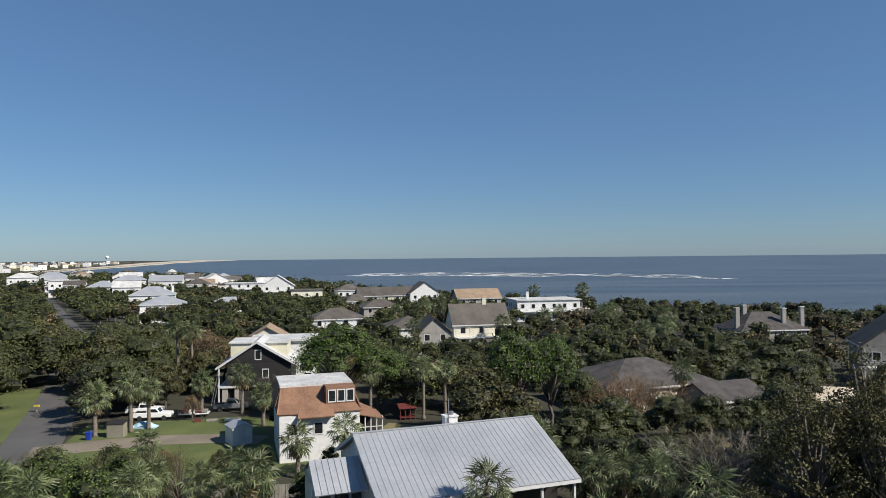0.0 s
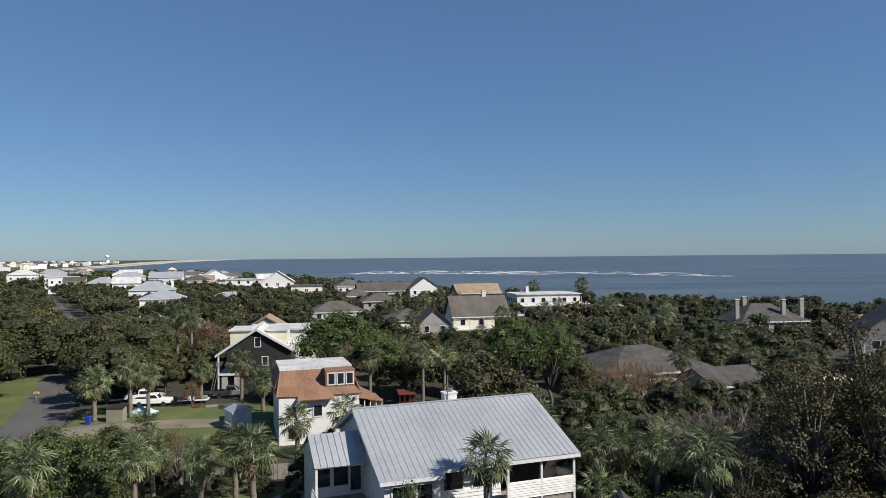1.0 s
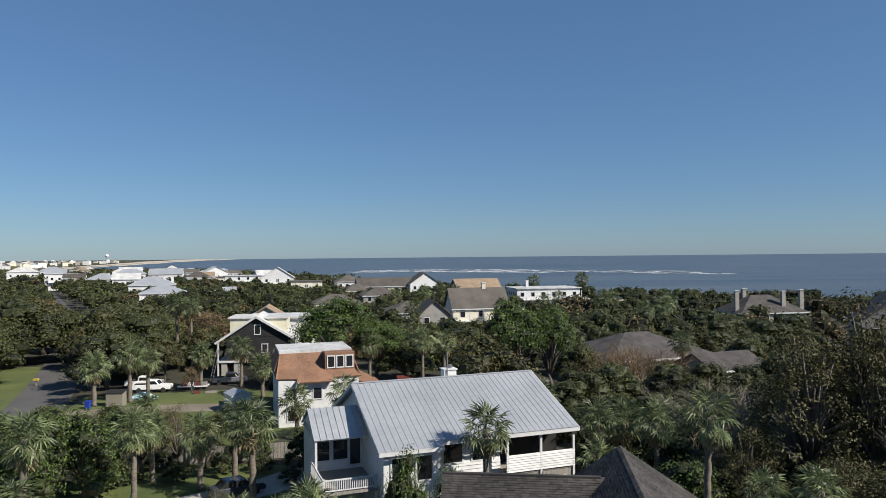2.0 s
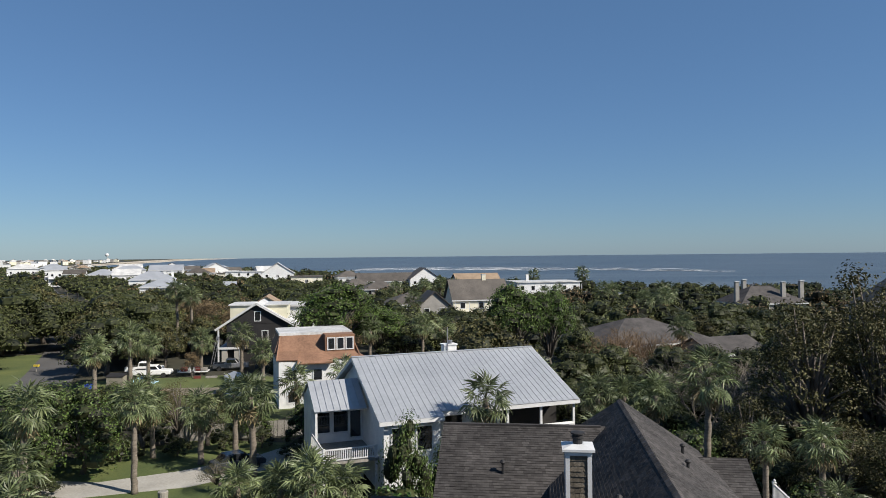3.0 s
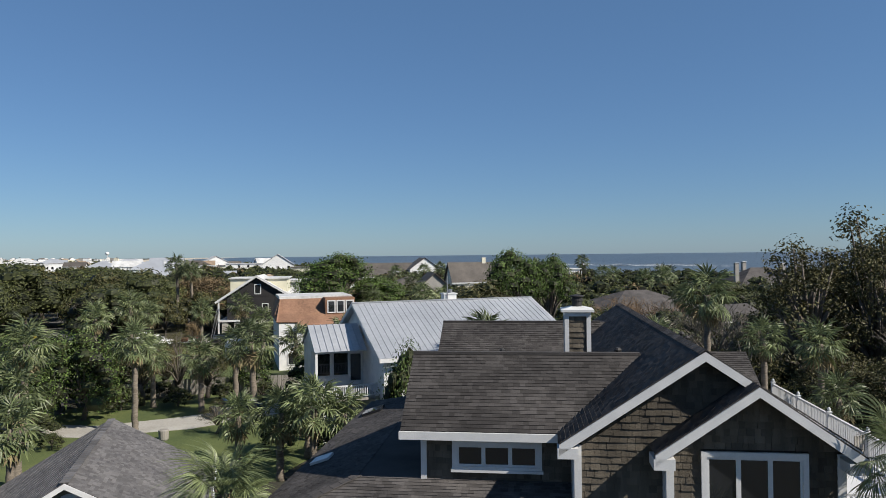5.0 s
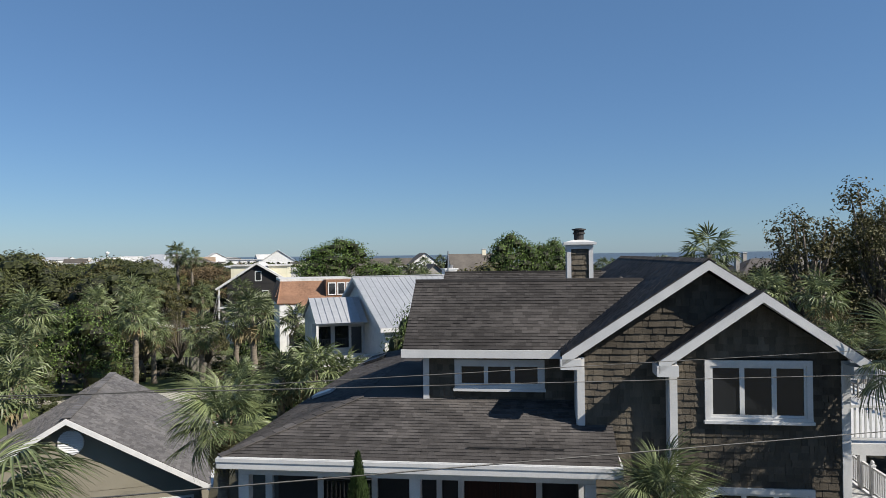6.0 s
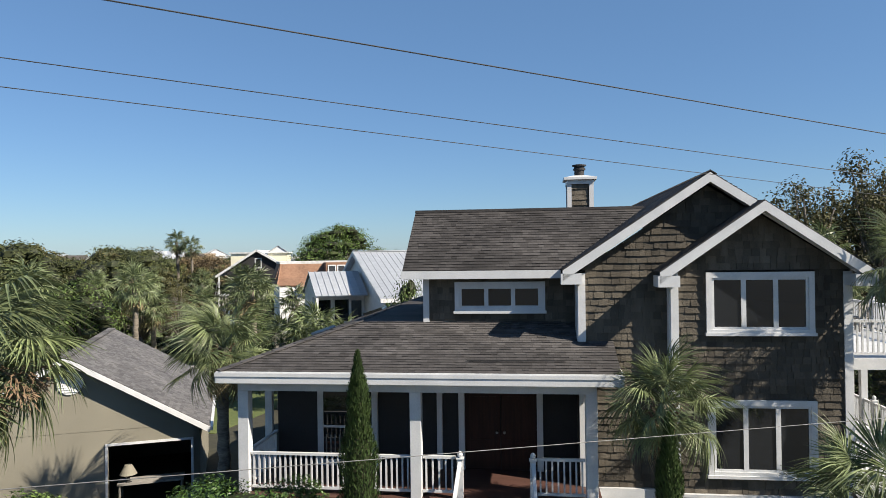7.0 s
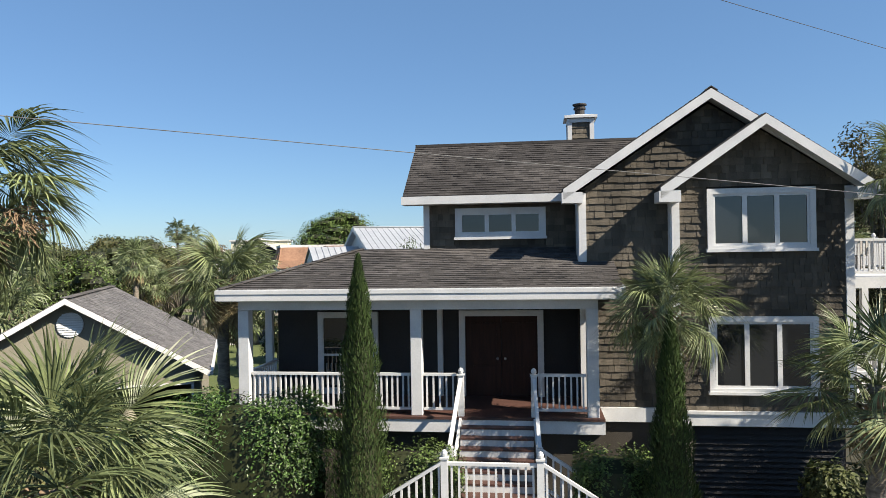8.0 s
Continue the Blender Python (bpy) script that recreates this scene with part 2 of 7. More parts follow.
def thing(name, m, label, category, group="", kind=""):
    ob = new(name)
    ob.matrix_world = m
    return tagged(ob, label, category, group, kind)


def bevel(ob, w=0.02):
    b = ob.modifiers.new("bevel", "BEVEL")
    b.width, b.segments, b.limit_method = w, 2, "ANGLE"
    return ob


# ---------- ground, sea, roads ----------
COAST = [(700, -300), (330, 100), (190, 215), (125, 268), (88, 300), (52, 335), (8, 400), (-52, 500), (-165, 700), (-330, 900), (-560, 985), (-700, 1120),
         (-800, 1415), (-930, 1900), (-1090, 2480), (-1300, 3200), (-1480, 4100), (-1560, 4900)]



def coast_x(y):
    for (xa, ya), (xb, yb) in zip(COAST, COAST[1:]):
        if ya <= y <= yb:
            return xa + (xb - xa) * (y - ya) / (yb - ya)
    return COAST[-1][0] if y > 0 else COAST[0][0]


def rise(y):
    """How far the far sea and shore lift towards the horizon."""
    return 9 * max(0, (y - 1500) / 3400) ** 1.5


def build_ground():
    land, beach = Geo(), Geo()
    for (xa, ya), (xb, yb) in zip(COAST, COAST[1:]):
        d = Vector((yb - ya, xa - xb, 0)).normalized()
        w = 9 + 0.05 * max(0, ya - 900)
        a, b = Vector((xa, ya, rise(ya))), Vector((xb, yb, rise(yb)))
        land.face((-4900, ya, a.z), a, b, (-4900, yb, b.z))
        # the sand slopes down under the water
        low, deep = Vector((0, 0, -0.9)), Vector((0, 0, -3))
        beach.face(a, a + d * w + low, b + d * w + low, b)
        beach.face(a + d * w + low, a + d * w * 2.2 + deep, b + d * w * 2.2 + deep, b + d * w + low)
        up = Vector((0, 0, 0.02 if ya < 600 else 0.6))
        beach.face(a - d * w + up, a + up, b + up, b - d * w + up)
    land.face((-4900, -4900, 0), (1300, -4900, 0), (700, -300, 0), (-4900, -300, 0))
    tagged(part("ground", land, LITTER), "leaf-littered sandy island ground under the trees", "ground", kind="structure")
    tagged(part("beach", beach, SAND), "pale strip of beach sand along the sea", "beach", kind="structure")
    sea = Geo()
    ys = [-4900, -500, 0, 250, 500, 800, 1200, 1800, 2500, 3200, 3800, 4300, 4700, 4900]
    for ya, yb in zip(ys, ys[1:]):
        za, zb = (-0.7 + rise(q) for q in (ya, yb))
        sea.face((-4900, ya, za), (4900, ya, za), (4900, yb, zb), (-4900, yb, zb))
    tagged(part("water", sea, SEA), "slate blue sea reaching the horizon", "sea", kind="structure")
    # far shore, low woods and dunes along the bay
    far = Geo()
    rng = random.Random(5)
    y = 900.0
    while y < 4700:
        cx = coast_x(y)
        for k in range(7):
            x = cx - 60 - 0.06 * (y - 900) - (k ** 1.5) * 60 - rng.random() * 60
            h, w = 2.5 + 4 * rng.random(), 14 + 22 * rng.random()
            n = 7
            ring = [(x + w * math.cos(2 * math.pi * i / n) * (0.7 + 0.5 * rng.random()), y + w * math.sin(2 * math.pi * i / n) * 0.7, 0) for i in range(n)]
            top = [(x + (p[0] - x) * 0.55, y + (p[1] - y) * 0.55, h * (0.7 + 0.5 * rng.random())) for p in ring]
            far.solid(ring, top)
        y += 45 + y * 0.02
    tagged(part("far_woods", far, OLIVE), "low dark woods along the far shore", "woods", kind="stuff")


build_ground()


def ribbon(name, pts, widths, z, material, label, category):
    g = Geo()
    for i in range(len(pts) - 1):
        quad = []
        for j in (i, i + 1):
            a, b = Vector((*pts[max(j - 1, 0)], 0)), Vector((*pts[min(j + 1, len(pts) - 1)], 0))
            s = (b - a).cross(Vector((0, 0, 1))).normalized() * widths[j] / 2
            p = Vector((*pts[j], z))
            quad += [p - s, p + s] if j == i else [p + s, p - s]
        g.slab(quad, z + 0.02)
    return tagged(part(name, g, material), label, category, kind="structure")


def patch(name, pts, z, material, label, category):
    g = Geo()
    g.slab([(x, y, z) for x, y in pts], z + 0.02)
    return tagged(part(name, g, material), label, category, kind="structure")


ROAD = [(-36, 58), (-44, 72), (-53.5, 89.5), (-61.5, 109), (-70, 128), (-86, 160), (-122, 228), (-174, 312), (-222, 390), (-300, 520)]
ribbon("road", ROAD, [7.4] * 10, 0.05, ASPHALT, "grey asphalt residential road patched with tree shadows", "road")
patch("verge", [(-62, 60), (-46.5, 68), (-57.5, 89), (-66, 112), (-74, 130), (-84, 128), (-86, 108), (-80, 84)], 0.03, LAWN, "bright mown grass verge beside the road", "lawn")
patch("front_lawn", [(-48, 82), (-38, 76), (-20, 72), (-14, 86), (-16, 98), (-30, 106), (-52, 101)], 0.03, LAWN, "patchy green lawn round the driveway", "lawn")
patch("side_lawn", [(-38, 40), (-12, 36), (-7, 52), (-10, 66), (-24, 68), (-36, 60)], 0.03, LAWN, "shaded green lawn under palms", "lawn")
patch("back_lawn", [(-12, 86), (4, 82), (7, 95), (-8, 101)], 0.03, DRYLAWN, "yellowing back lawn between houses", "lawn")
patch("park_lawn", [(-118, 205), (-98, 190), (-86, 176), (-80, 168), (-66, 180), (-86, 215), (-110, 232)], 0.03, DRYLAWN, "open yellow-green lawn by the road", "lawn")
patch("yard", [(28, 88), (60, 82), (66, 100), (34, 106)], 0.03, DRYLAWN, "dry yard grass", "lawn")
ribbon("driveway", [(-52, 87), (-44, 90.5), (-37, 92.6), (-30, 93), (-24, 92)], [5, 5.5, 5, 4.6, 4.2], 0.06, DIRT, "worn sandy driveway", "driveway")
ribbon("driveway_pale", [(-40, 55), (-27.5, 53.5), (-21, 56), (-15.5, 60.5), (-12, 66)], [3.6, 3.6, 4.6, 4.2, 4], 0.06, CONCRETE, "pale concrete driveway under palm shade", "driveway")
patch("sand_lot", [(42, 118), (110, 96), (118, 112), (52, 130)], 0.04, SAND, "pale sandy lot", "lot")
ribbon("front_walk", [(-14, 8), (1.2, 12.2), (14, 6)], [3, 3, 3], 0.05, CONCRETE, "pale concrete walk before the steps", "path")

# breaking waves over the sand bar
foam = Geo()
rng = random.Random(11)
for k in range(300):
    band = rng.random()
    x = -120 + 400 * rng.random()
    y = 930 - 0.75 * max(0, x) * 0.9 + (-25 if band < 0.5 else 60) * rng.random() * 2
    if x < 0:
        y += 40 * rng.random()
    if x > 120 and band < 0.75 and x < 262:
        y = 905 - (x - 120) * 1.35 + rng.gauss(0, 8)
    n, L, W = 8, 4 + 20 * rng.random() ** 3, 1.5 + 10 * rng.random() ** 3
    top = [(x + L * (i / (n - 1) - 0.5) * 2, y + 2 * math.sin(i * 1.3 + k) + W * math.sin(math.pi * i / (n - 1)), -0.62) for i in range(n)]
    low = [(x + L * (i / (n - 1) - 0.5) * 2, y + 2 * math.sin(i * 1.3 + k) - W * math.sin(math.pi * i / (n - 1)), -0.62) for i in range(n - 2, 0, -1)]
    foam.face(*top, *low)
tagged(part("surf", foam, FOAM), "broken white surf lines on the sand bar", "surf", kind="stuff")


# ---------- houses ----------
def ring(g, x0, x1, z0, z1, t, y0, y1):
    """A rectangular frame with a hole, in one piece."""
    k = len(g.v)
    for y in (y0, y1):
        for a, b in (((x0, z0), (x0 + t, z0 + t)), ((x1, z0), (x1 - t, z0 + t)), ((x1, z1), (x1 - t, z1 - t)), ((x0, z1), (x0 + t, z1 - t))):
            g.v += [(a[0], y, a[1]), (b[0], y, b[1])]
    for i in range(4):
        a, b = 2 * i, 2 * ((i + 1) % 4)
        g.f += [(k + a, k + b, k + b + 1, k + a + 1), (k + 8 + a, k + 9 + a, k + 9 + b, k + 8 + b), (k + a, k + 8 + a, k + 8 + b, k + b), (k + a + 1, k + b + 1, k + 9 + b, k + 9 + a)]
    return g


def window_meshes(w, h, bars):
    f, p = Geo(), Geo()
    ring(f, -w / 2 - 0.1, w / 2 + 0.1, -0.1, h + 0.1, 0.13, -0.06, 0.03)
    p.box(-w / 2, w / 2, -0.012, 0.012, 0, h)
    return f.mesh("window", TRIM), p.mesh("pane", GLASS)


WINDOW_SIZES = {}


def window(parent, x, y, z, turn, w=1.0, h=1.4, bars=1):
    """A framed window on a wall of parent; turn 0 faces -y."""
    key = (w, h, bars)
    if key not in WINDOW_SIZES:
        WINDOW_SIZES[key] = window_meshes(*key)
    f, p = WINDOW_SIZES[key]
    ob = part("window", f, None, parent)
    ob.matrix_basis = pose(x, y, z, 0, 0, turn)
    part("pane", p, None, ob)
    return ob


def roof_pieces(house_ob, w, d, z, kind, pitch, over, roofmat, wallmat, along, name="roof"):
    """Roof on walls w by d; along: the ridge's axis."""
    g, gables = Geo(), []
    hw, hd = w / 2 + over, d / 2 + over
    t = 0.16
    if kind == "flat":
        g.box(-hw, hw, -hd, hd, z, z + 0.35)
    elif kind == "gable":
        if along == "x":
            r = z + pitch * hd
            e = z - 0.0
            g.slab([(-hw, -hd, e), (hw, -hd, e), (hw, 0, r), (-hw, 0, r)], t)
            g.slab([(-hw, hd, e), (hw, hd, e), (hw, 0, r), (-hw, 0, r)], t)
            for s in (-1, 1):
                x = s * (w / 2 - 0.1)
                gables.append(Geo())
                gables[-1].solid([(x - 0.1, -d / 2, z - 0.1), (x - 0.1, d / 2, z - 0.1), (x - 0.1, 0, r - t - pitch * over * 0.2)], [(x + 0.1, -d / 2, z - 0.1), (x + 0.1, d / 2, z - 0.1), (x + 0.1, 0, r - t - pitch * over * 0.2)])
        else:
            r = z + pitch * hw
            g.slab([(-hw, -hd, z), (-hw, hd, z), (0, hd, r), (0, -hd, r)], t)
            g.slab([(hw, -hd, z), (hw, hd, z), (0, hd, r), (0, -hd, r)], t)
            for s in (-1, 1):
                y = s * (d / 2 - 0.1)
                gables.append(Geo())
                gables[-1].solid([(-w / 2, y - 0.1, z - 0.1), (w / 2, y - 0.1, z - 0.1), (0, y - 0.1, r - t - pitch * over * 0.2)], [(-w / 2, y + 0.1, z - 0.1), (w / 2, y + 0.1, z - 0.1), (0, y + 0.1, r - t - pitch * over * 0.2)])
    else:
        m = min(hw, hd)
        r = z + pitch * m
        a, b = ((-hw + m, 0, r), (hw - m, 0, r)) if hw >= hd else ((0, -hd + m, r), (0, hd - m, r))
        c = [(-hw, -hd, z), (hw, -hd, z), (hw, hd, z), (-hw, hd, z)]
        if hw >= hd:
            for f in ([c[0], c[1], b, a], [c[2], c[3], a, b], [c[1], c[2], b], [c[3], c[0], a]):
                g.slab(f, t)
        else:
            for f in ([c[0], c[1], a], [c[1], c[2], b, a], [c[2], c[3], b], [c[3], c[0], a, b]):
                g.slab(f, t)
    part(name, g, roofmat, house_ob)
    for gable in gables:
        part("gable_wall", gable, wallmat, house_ob)
    if kind != "flat":
        for x0, x1, y0, y1 in ((-hw, hw, -hd - 0.03, -hd), (-hw, hw, hd, hd + 0.03), (-hw - 0.03, -hw, -hd, hd), (hw, hw + 0.03, -hd, hd)):
            if kind == "hip" or (along == "x") == (y1 - y0 < 0.1):
                e = Geo()
                e.box(x0, x1, y0, y1, z - 0.3, z - 0.02)
                part("fascia", e, TRIM, house_ob)


def house(x, y, yaw, w, d, wall_h, kind, pitch, wallmat, roofmat, label, along="x", floors=2, cols=3, over=0.5, chimney=None, balcony=False, base=0.0):
    ob = thing("house", pose(x, y, 0, 0, 0, yaw), label, "house", "island houses")
    g = Geo()
    g.box(-w / 2, w / 2, -d / 2, d / 2, 0, wall_h)
    part("wall", g, wallmat, ob)
    roof_pieces(ob, w, d, wall_h, kind, pitch, over, roofmat, wallmat, along)
    fh = (wall_h - base) / floors
    for f in range(floors):
        z = base + f * fh + fh * 0.28
        for c in range(cols):
            q = -w / 2 + w * (c + 0.5) / cols
            window(ob, q, -d / 2 - 0.01, z, 0, 1.3, 1.5, 2)
        for c in range(max(1, cols - 1)):
            q = -d / 2 + d * (c + 0.5) / max(1, cols - 1)
            window(ob, w / 2 + 0.01, q, z, 90, 1.3, 1.5, 2)
            window(ob, -w / 2 - 0.01, q, z, -90, 1.3, 1.5, 2)
    if balcony:
        b, r = Geo(), Geo()
        z = base + (floors - 1) * fh
        b.box(-w / 2, w / 2, -d / 2 - 2.2, -d / 2, z - 0.25, z)
        part("balcony", b, TRIM, ob)
        for k in range(5):
            q = -w / 2 + 0.1 + (w - 0.2) * k / 4
            r = Geo()
            r.box(q - 0.09, q + 0.09, -d / 2 - 2.15, -d / 2 - 1.97, 0, z + fh * 0.85)
            part("balcony_post", r, TRIM, ob)
        r = Geo()
        r.box(-w / 2, w / 2, -d / 2 - 2.1, -d / 2 - 2.02, z + 0.9, z + 1.0)
        part("balcony_rail", r, TRIM, ob)
    for cx, cy, top in ([chimney] if isinstance(chimney, tuple) else chimney or []):
        c, cp = Geo(), Geo()
        c.box(cx - 0.5, cx + 0.5, cy - 0.4, cy + 0.4, wall_h - 0.5, top)
        cp.box(cx - 0.62, cx + 0.62, cy - 0.52, cy + 0.52, top, top + 0.15)
        part("chimney", c, wallmat, ob)
        part("chimney_cap", cp, TRIM, ob)
    return ob


# houses of the middle distance
house(9, 187, 12, 15, 10, 6.2, "gable", 0.95, CREAM, FARSHINGLE, "cream house with a steep grey shingle roof and tall chimney", chimney=(2, 0, 12.6), cols=3, balcony=True)
house(-3, 176, 12, 8, 9, 5.2, "gable", 0.85, GREYWALL, FARSHINGLE, "grey gabled annexe of weathered shingles", along="y", cols=2)
house(14, 158, 25, 9, 7, 3.4, "gable", 0.5, WHITE, FARSHINGLE, "low grey-roofed garage among trees", floors=1, cols=2)
house(-10, 196, 14, 13, 13, 4.6, "hip", 0.42, WHITE, FARSHINGLE, "white house with a low brown hipped roof", cols=3)
house(31.5, 113, 18, 19, 15, 4.2, "hip", 0.40, CREAM, SHINGLE, "low house with a broad dark hipped shingle roof and roof vent", cols=4, floors=1)
house(40, 100, 20, 9, 8, 4.0, "gable", 0.42, GREYWALL, SHINGLE, "brown-roofed house half hidden in bare trees", cols=2, floors=1)
house(37.5, 262, 10, 24, 15, 7.6, "flat", 0.2, WHITE, WHITEROOF, "white flat-roofed beachfront house with a slab chimney", cols=6, chimney=(-6, 0, 10.4), balcony=True)
house(80.5, 176, 8, 17, 12, 5.4, "hip", 0.62, GREYWALL, SHINGLE, "large dark-roofed beach house with several white chimneys", cols=4, chimney=[(-8.2, -3, 10.6), (-2.6, 3, 10.8), (3.6, -4, 10.4), (9.2, -3, 10.6)])
house(84, 128, -20, 14, 11, 7.4, "gable", 0.75, GREYWALL, FARSHINGLE, "tall grey shingled house with a steep roof", along="y", cols=3, balcony=True)
house(-30.4, 133, 10, 11.6, 9, 8.7, "flat", 0.2, WHITE, WHITEROOF, "white house with a peeling white flat roof", cols=4)
house(-38.4, 152, 10, 9, 9, 6.6, "gable", 0.6, CREAM, TANROOF, "house with a tan shingled cross gable", along="y", cols=2)
house(-33, 215, 16, 16, 12, 5.6, "hip", 0.45, WHITE, FARSHINGLE, "white house with hipped grey roof and porch", cols=4, balcony=True)
house(-24, 262, 16, 14, 11, 5.6, "hip", 0.45, GREYWALL, FARSHINGLE, "grey house under a hipped roof", cols=3)
house(-28, 330, 14, 26, 12, 6.0, "gable", 0.6, CREAM, FARSHINGLE, "long house with brown shingle roof and arched dormers", cols=5)
house(-10, 330, 14, 14, 12, 7.0, "gable", 0.7, WHITE, FARSHINGLE, "white beach house with gables and deck", along="y", cols=3, balcony=True)
house(14, 300, 14, 19, 12, 6.2, "gable", 0.6, GREYWALL, TANROOF, "beach house under a brown shingle roof", cols=4, chimney=(6, 0, 9.6))
house(-68, 345, 12, 15, 12, 8.0, "flat", 0.3, CREAM, FARSHINGLE, "cream flat-topped house above the trees", cols=3, balcony=True)
house(-90, 378, 12, 17, 13, 9.0, "gable", 0.65, WHITE, WHITEROOF, "tall white beach house with twin gables", along="y", cols=3, balcony=True, floors=3)
house(-116, 405, 12, 20, 13, 9.5, "flat", 0.4, WHITE, WHITEROOF, "white stepped beach house with roof deck", cols=4, balcony=True, floors=3)
house(-92, 300, 20, 18, 12, 4.6, "hip", 0.45, WHITE, METALROOF, "white cottage with pale metal roof", cols=3)
house(-108, 268, 20, 16, 14, 7.0, "hip", 0.4, WHITE, METALROOF, "white house with pale hipped metal roof", cols=3, balcony=True)
house(-131, 430, 15, 16, 12, 8.0, "flat", 0.35, CREAM, FARSHINGLE, "cream house with roof deck", cols=3)
rng = random.Random(21)
for k in range(26):
    y = 430 + 480 * k / 26 + 30 * rng.random()
    x = coast_x(y) - 25 - rng.random() ** 1.3 * (110 + y * 0.16)
    if x / y > -0.30 and y < 800:
        x = -0.31 * y - 60 * rng.random()
    wm = rng.choice([WHITE, WHITE, WHITE, WHITE, CREAM])
    house(x, y, rng.uniform(0, 40), rng.uniform(9, 14), rng.uniform(8, 11), rng.uniform(6.5, 9), rng.choice(["hip", "gable", "gable", "flat"]), 0.5, wm,
          rng.choice([FARSHINGLE, WHITEROOF, METALROOF, FARSHINGLE, TANROOF]), "pale beach house far along the shore", cols=3, floors=2, balcony=rng.random() < 0.4, along=rng.choice(["x", "y"]))
# the town across the cove, small and dense behind its beach
for k in range(120):
    y = 1010 + 2100 * (k / 120) ** 1.4 + 50 * rng.random()
    x = coast_x(y) - 40 - 0.06 * max(0, y - 900) - rng.random() ** 1.6 * (170 + y * 0.12)
    house(x, y, rng.uniform(0, 60), rng.uniform(11, 19), rng.uniform(9, 13), rng.uniform(8, 14), rng.choice(["hip", "gable", "flat"]), 0.5, rng.choice([WHITE, WHITE, CREAM, GREYWALL]),
          rng.choice([FARSHINGLE, WHITEROOF, METALROOF, FARSHINGLE, TANROOF]), "small pale house across the cove", cols=1, floors=1, along=rng.choice(["x", "y"]))
for x, y, w, d, h, kind, rm, ch in ((-247, 452, 17, 12, 10.5, "flat", WHITEROOF, None), (-228, 430, 12, 10, 8.5, "gable", FARSHINGLE, None), (-197, 402, 15, 12, 8.5, "hip", METALROOF, (3, 0, 11.6)), (-176, 386, 14, 12, 8.8, "gable", WHITEROOF, (-3, 0, 12)),
                                    (-222, 492, 20, 12, 9.5, "hip", METALROOF, None), (-180, 452, 20, 13, 10, "gable", METALROOF, None), (-150, 425, 14, 11, 8.6, "hip", FARSHINGLE, None), (-330, 545, 20, 13, 10.5, "hip", WHITEROOF, None), (-290, 520, 14, 11, 9.5, "gable", METALROOF, None),
                                    (-128, 306, 18, 13, 8.6, "hip", METALROOF, [(5, -2, 12), (8, 2, 12)]), (-270, 600, 18, 12, 9.5, "gable", WHITEROOF, None), (-360, 640, 18, 12, 10, "hip", METALROOF, None), (-155, 470, 16, 12, 10, "gable", WHITEROOF, None), (-104, 412, 14, 11, 9.6, "gable", WHITEROOF, None), (-48, 352, 13, 11, 7.6, "hip", FARSHINGLE, None), (-38, 300, 12, 10, 5.4, "hip", FARSHINGLE, None)):
    house(x, y, 14 + (x * 7) % 20, w, d, h, kind, 0.5, WHITE, rm, "white beach house above the treetops with railed decks", cols=4, balcony=True, chimney=ch, along="y" if (x % 2) else "x")
tower = thing("water_tower", pose(-1250, 2580, 0), "white water tower far off on the island", "water tower")
g = Geo()
g.lathe([(1.6, 0), (1.2, 2), (1.2, 24), (6, 28), (7.5, 31), (6, 34.5), (2, 36.5), (0.3, 37)], sides=16)
part("tank", g, WHITE, tower, smooth=True)


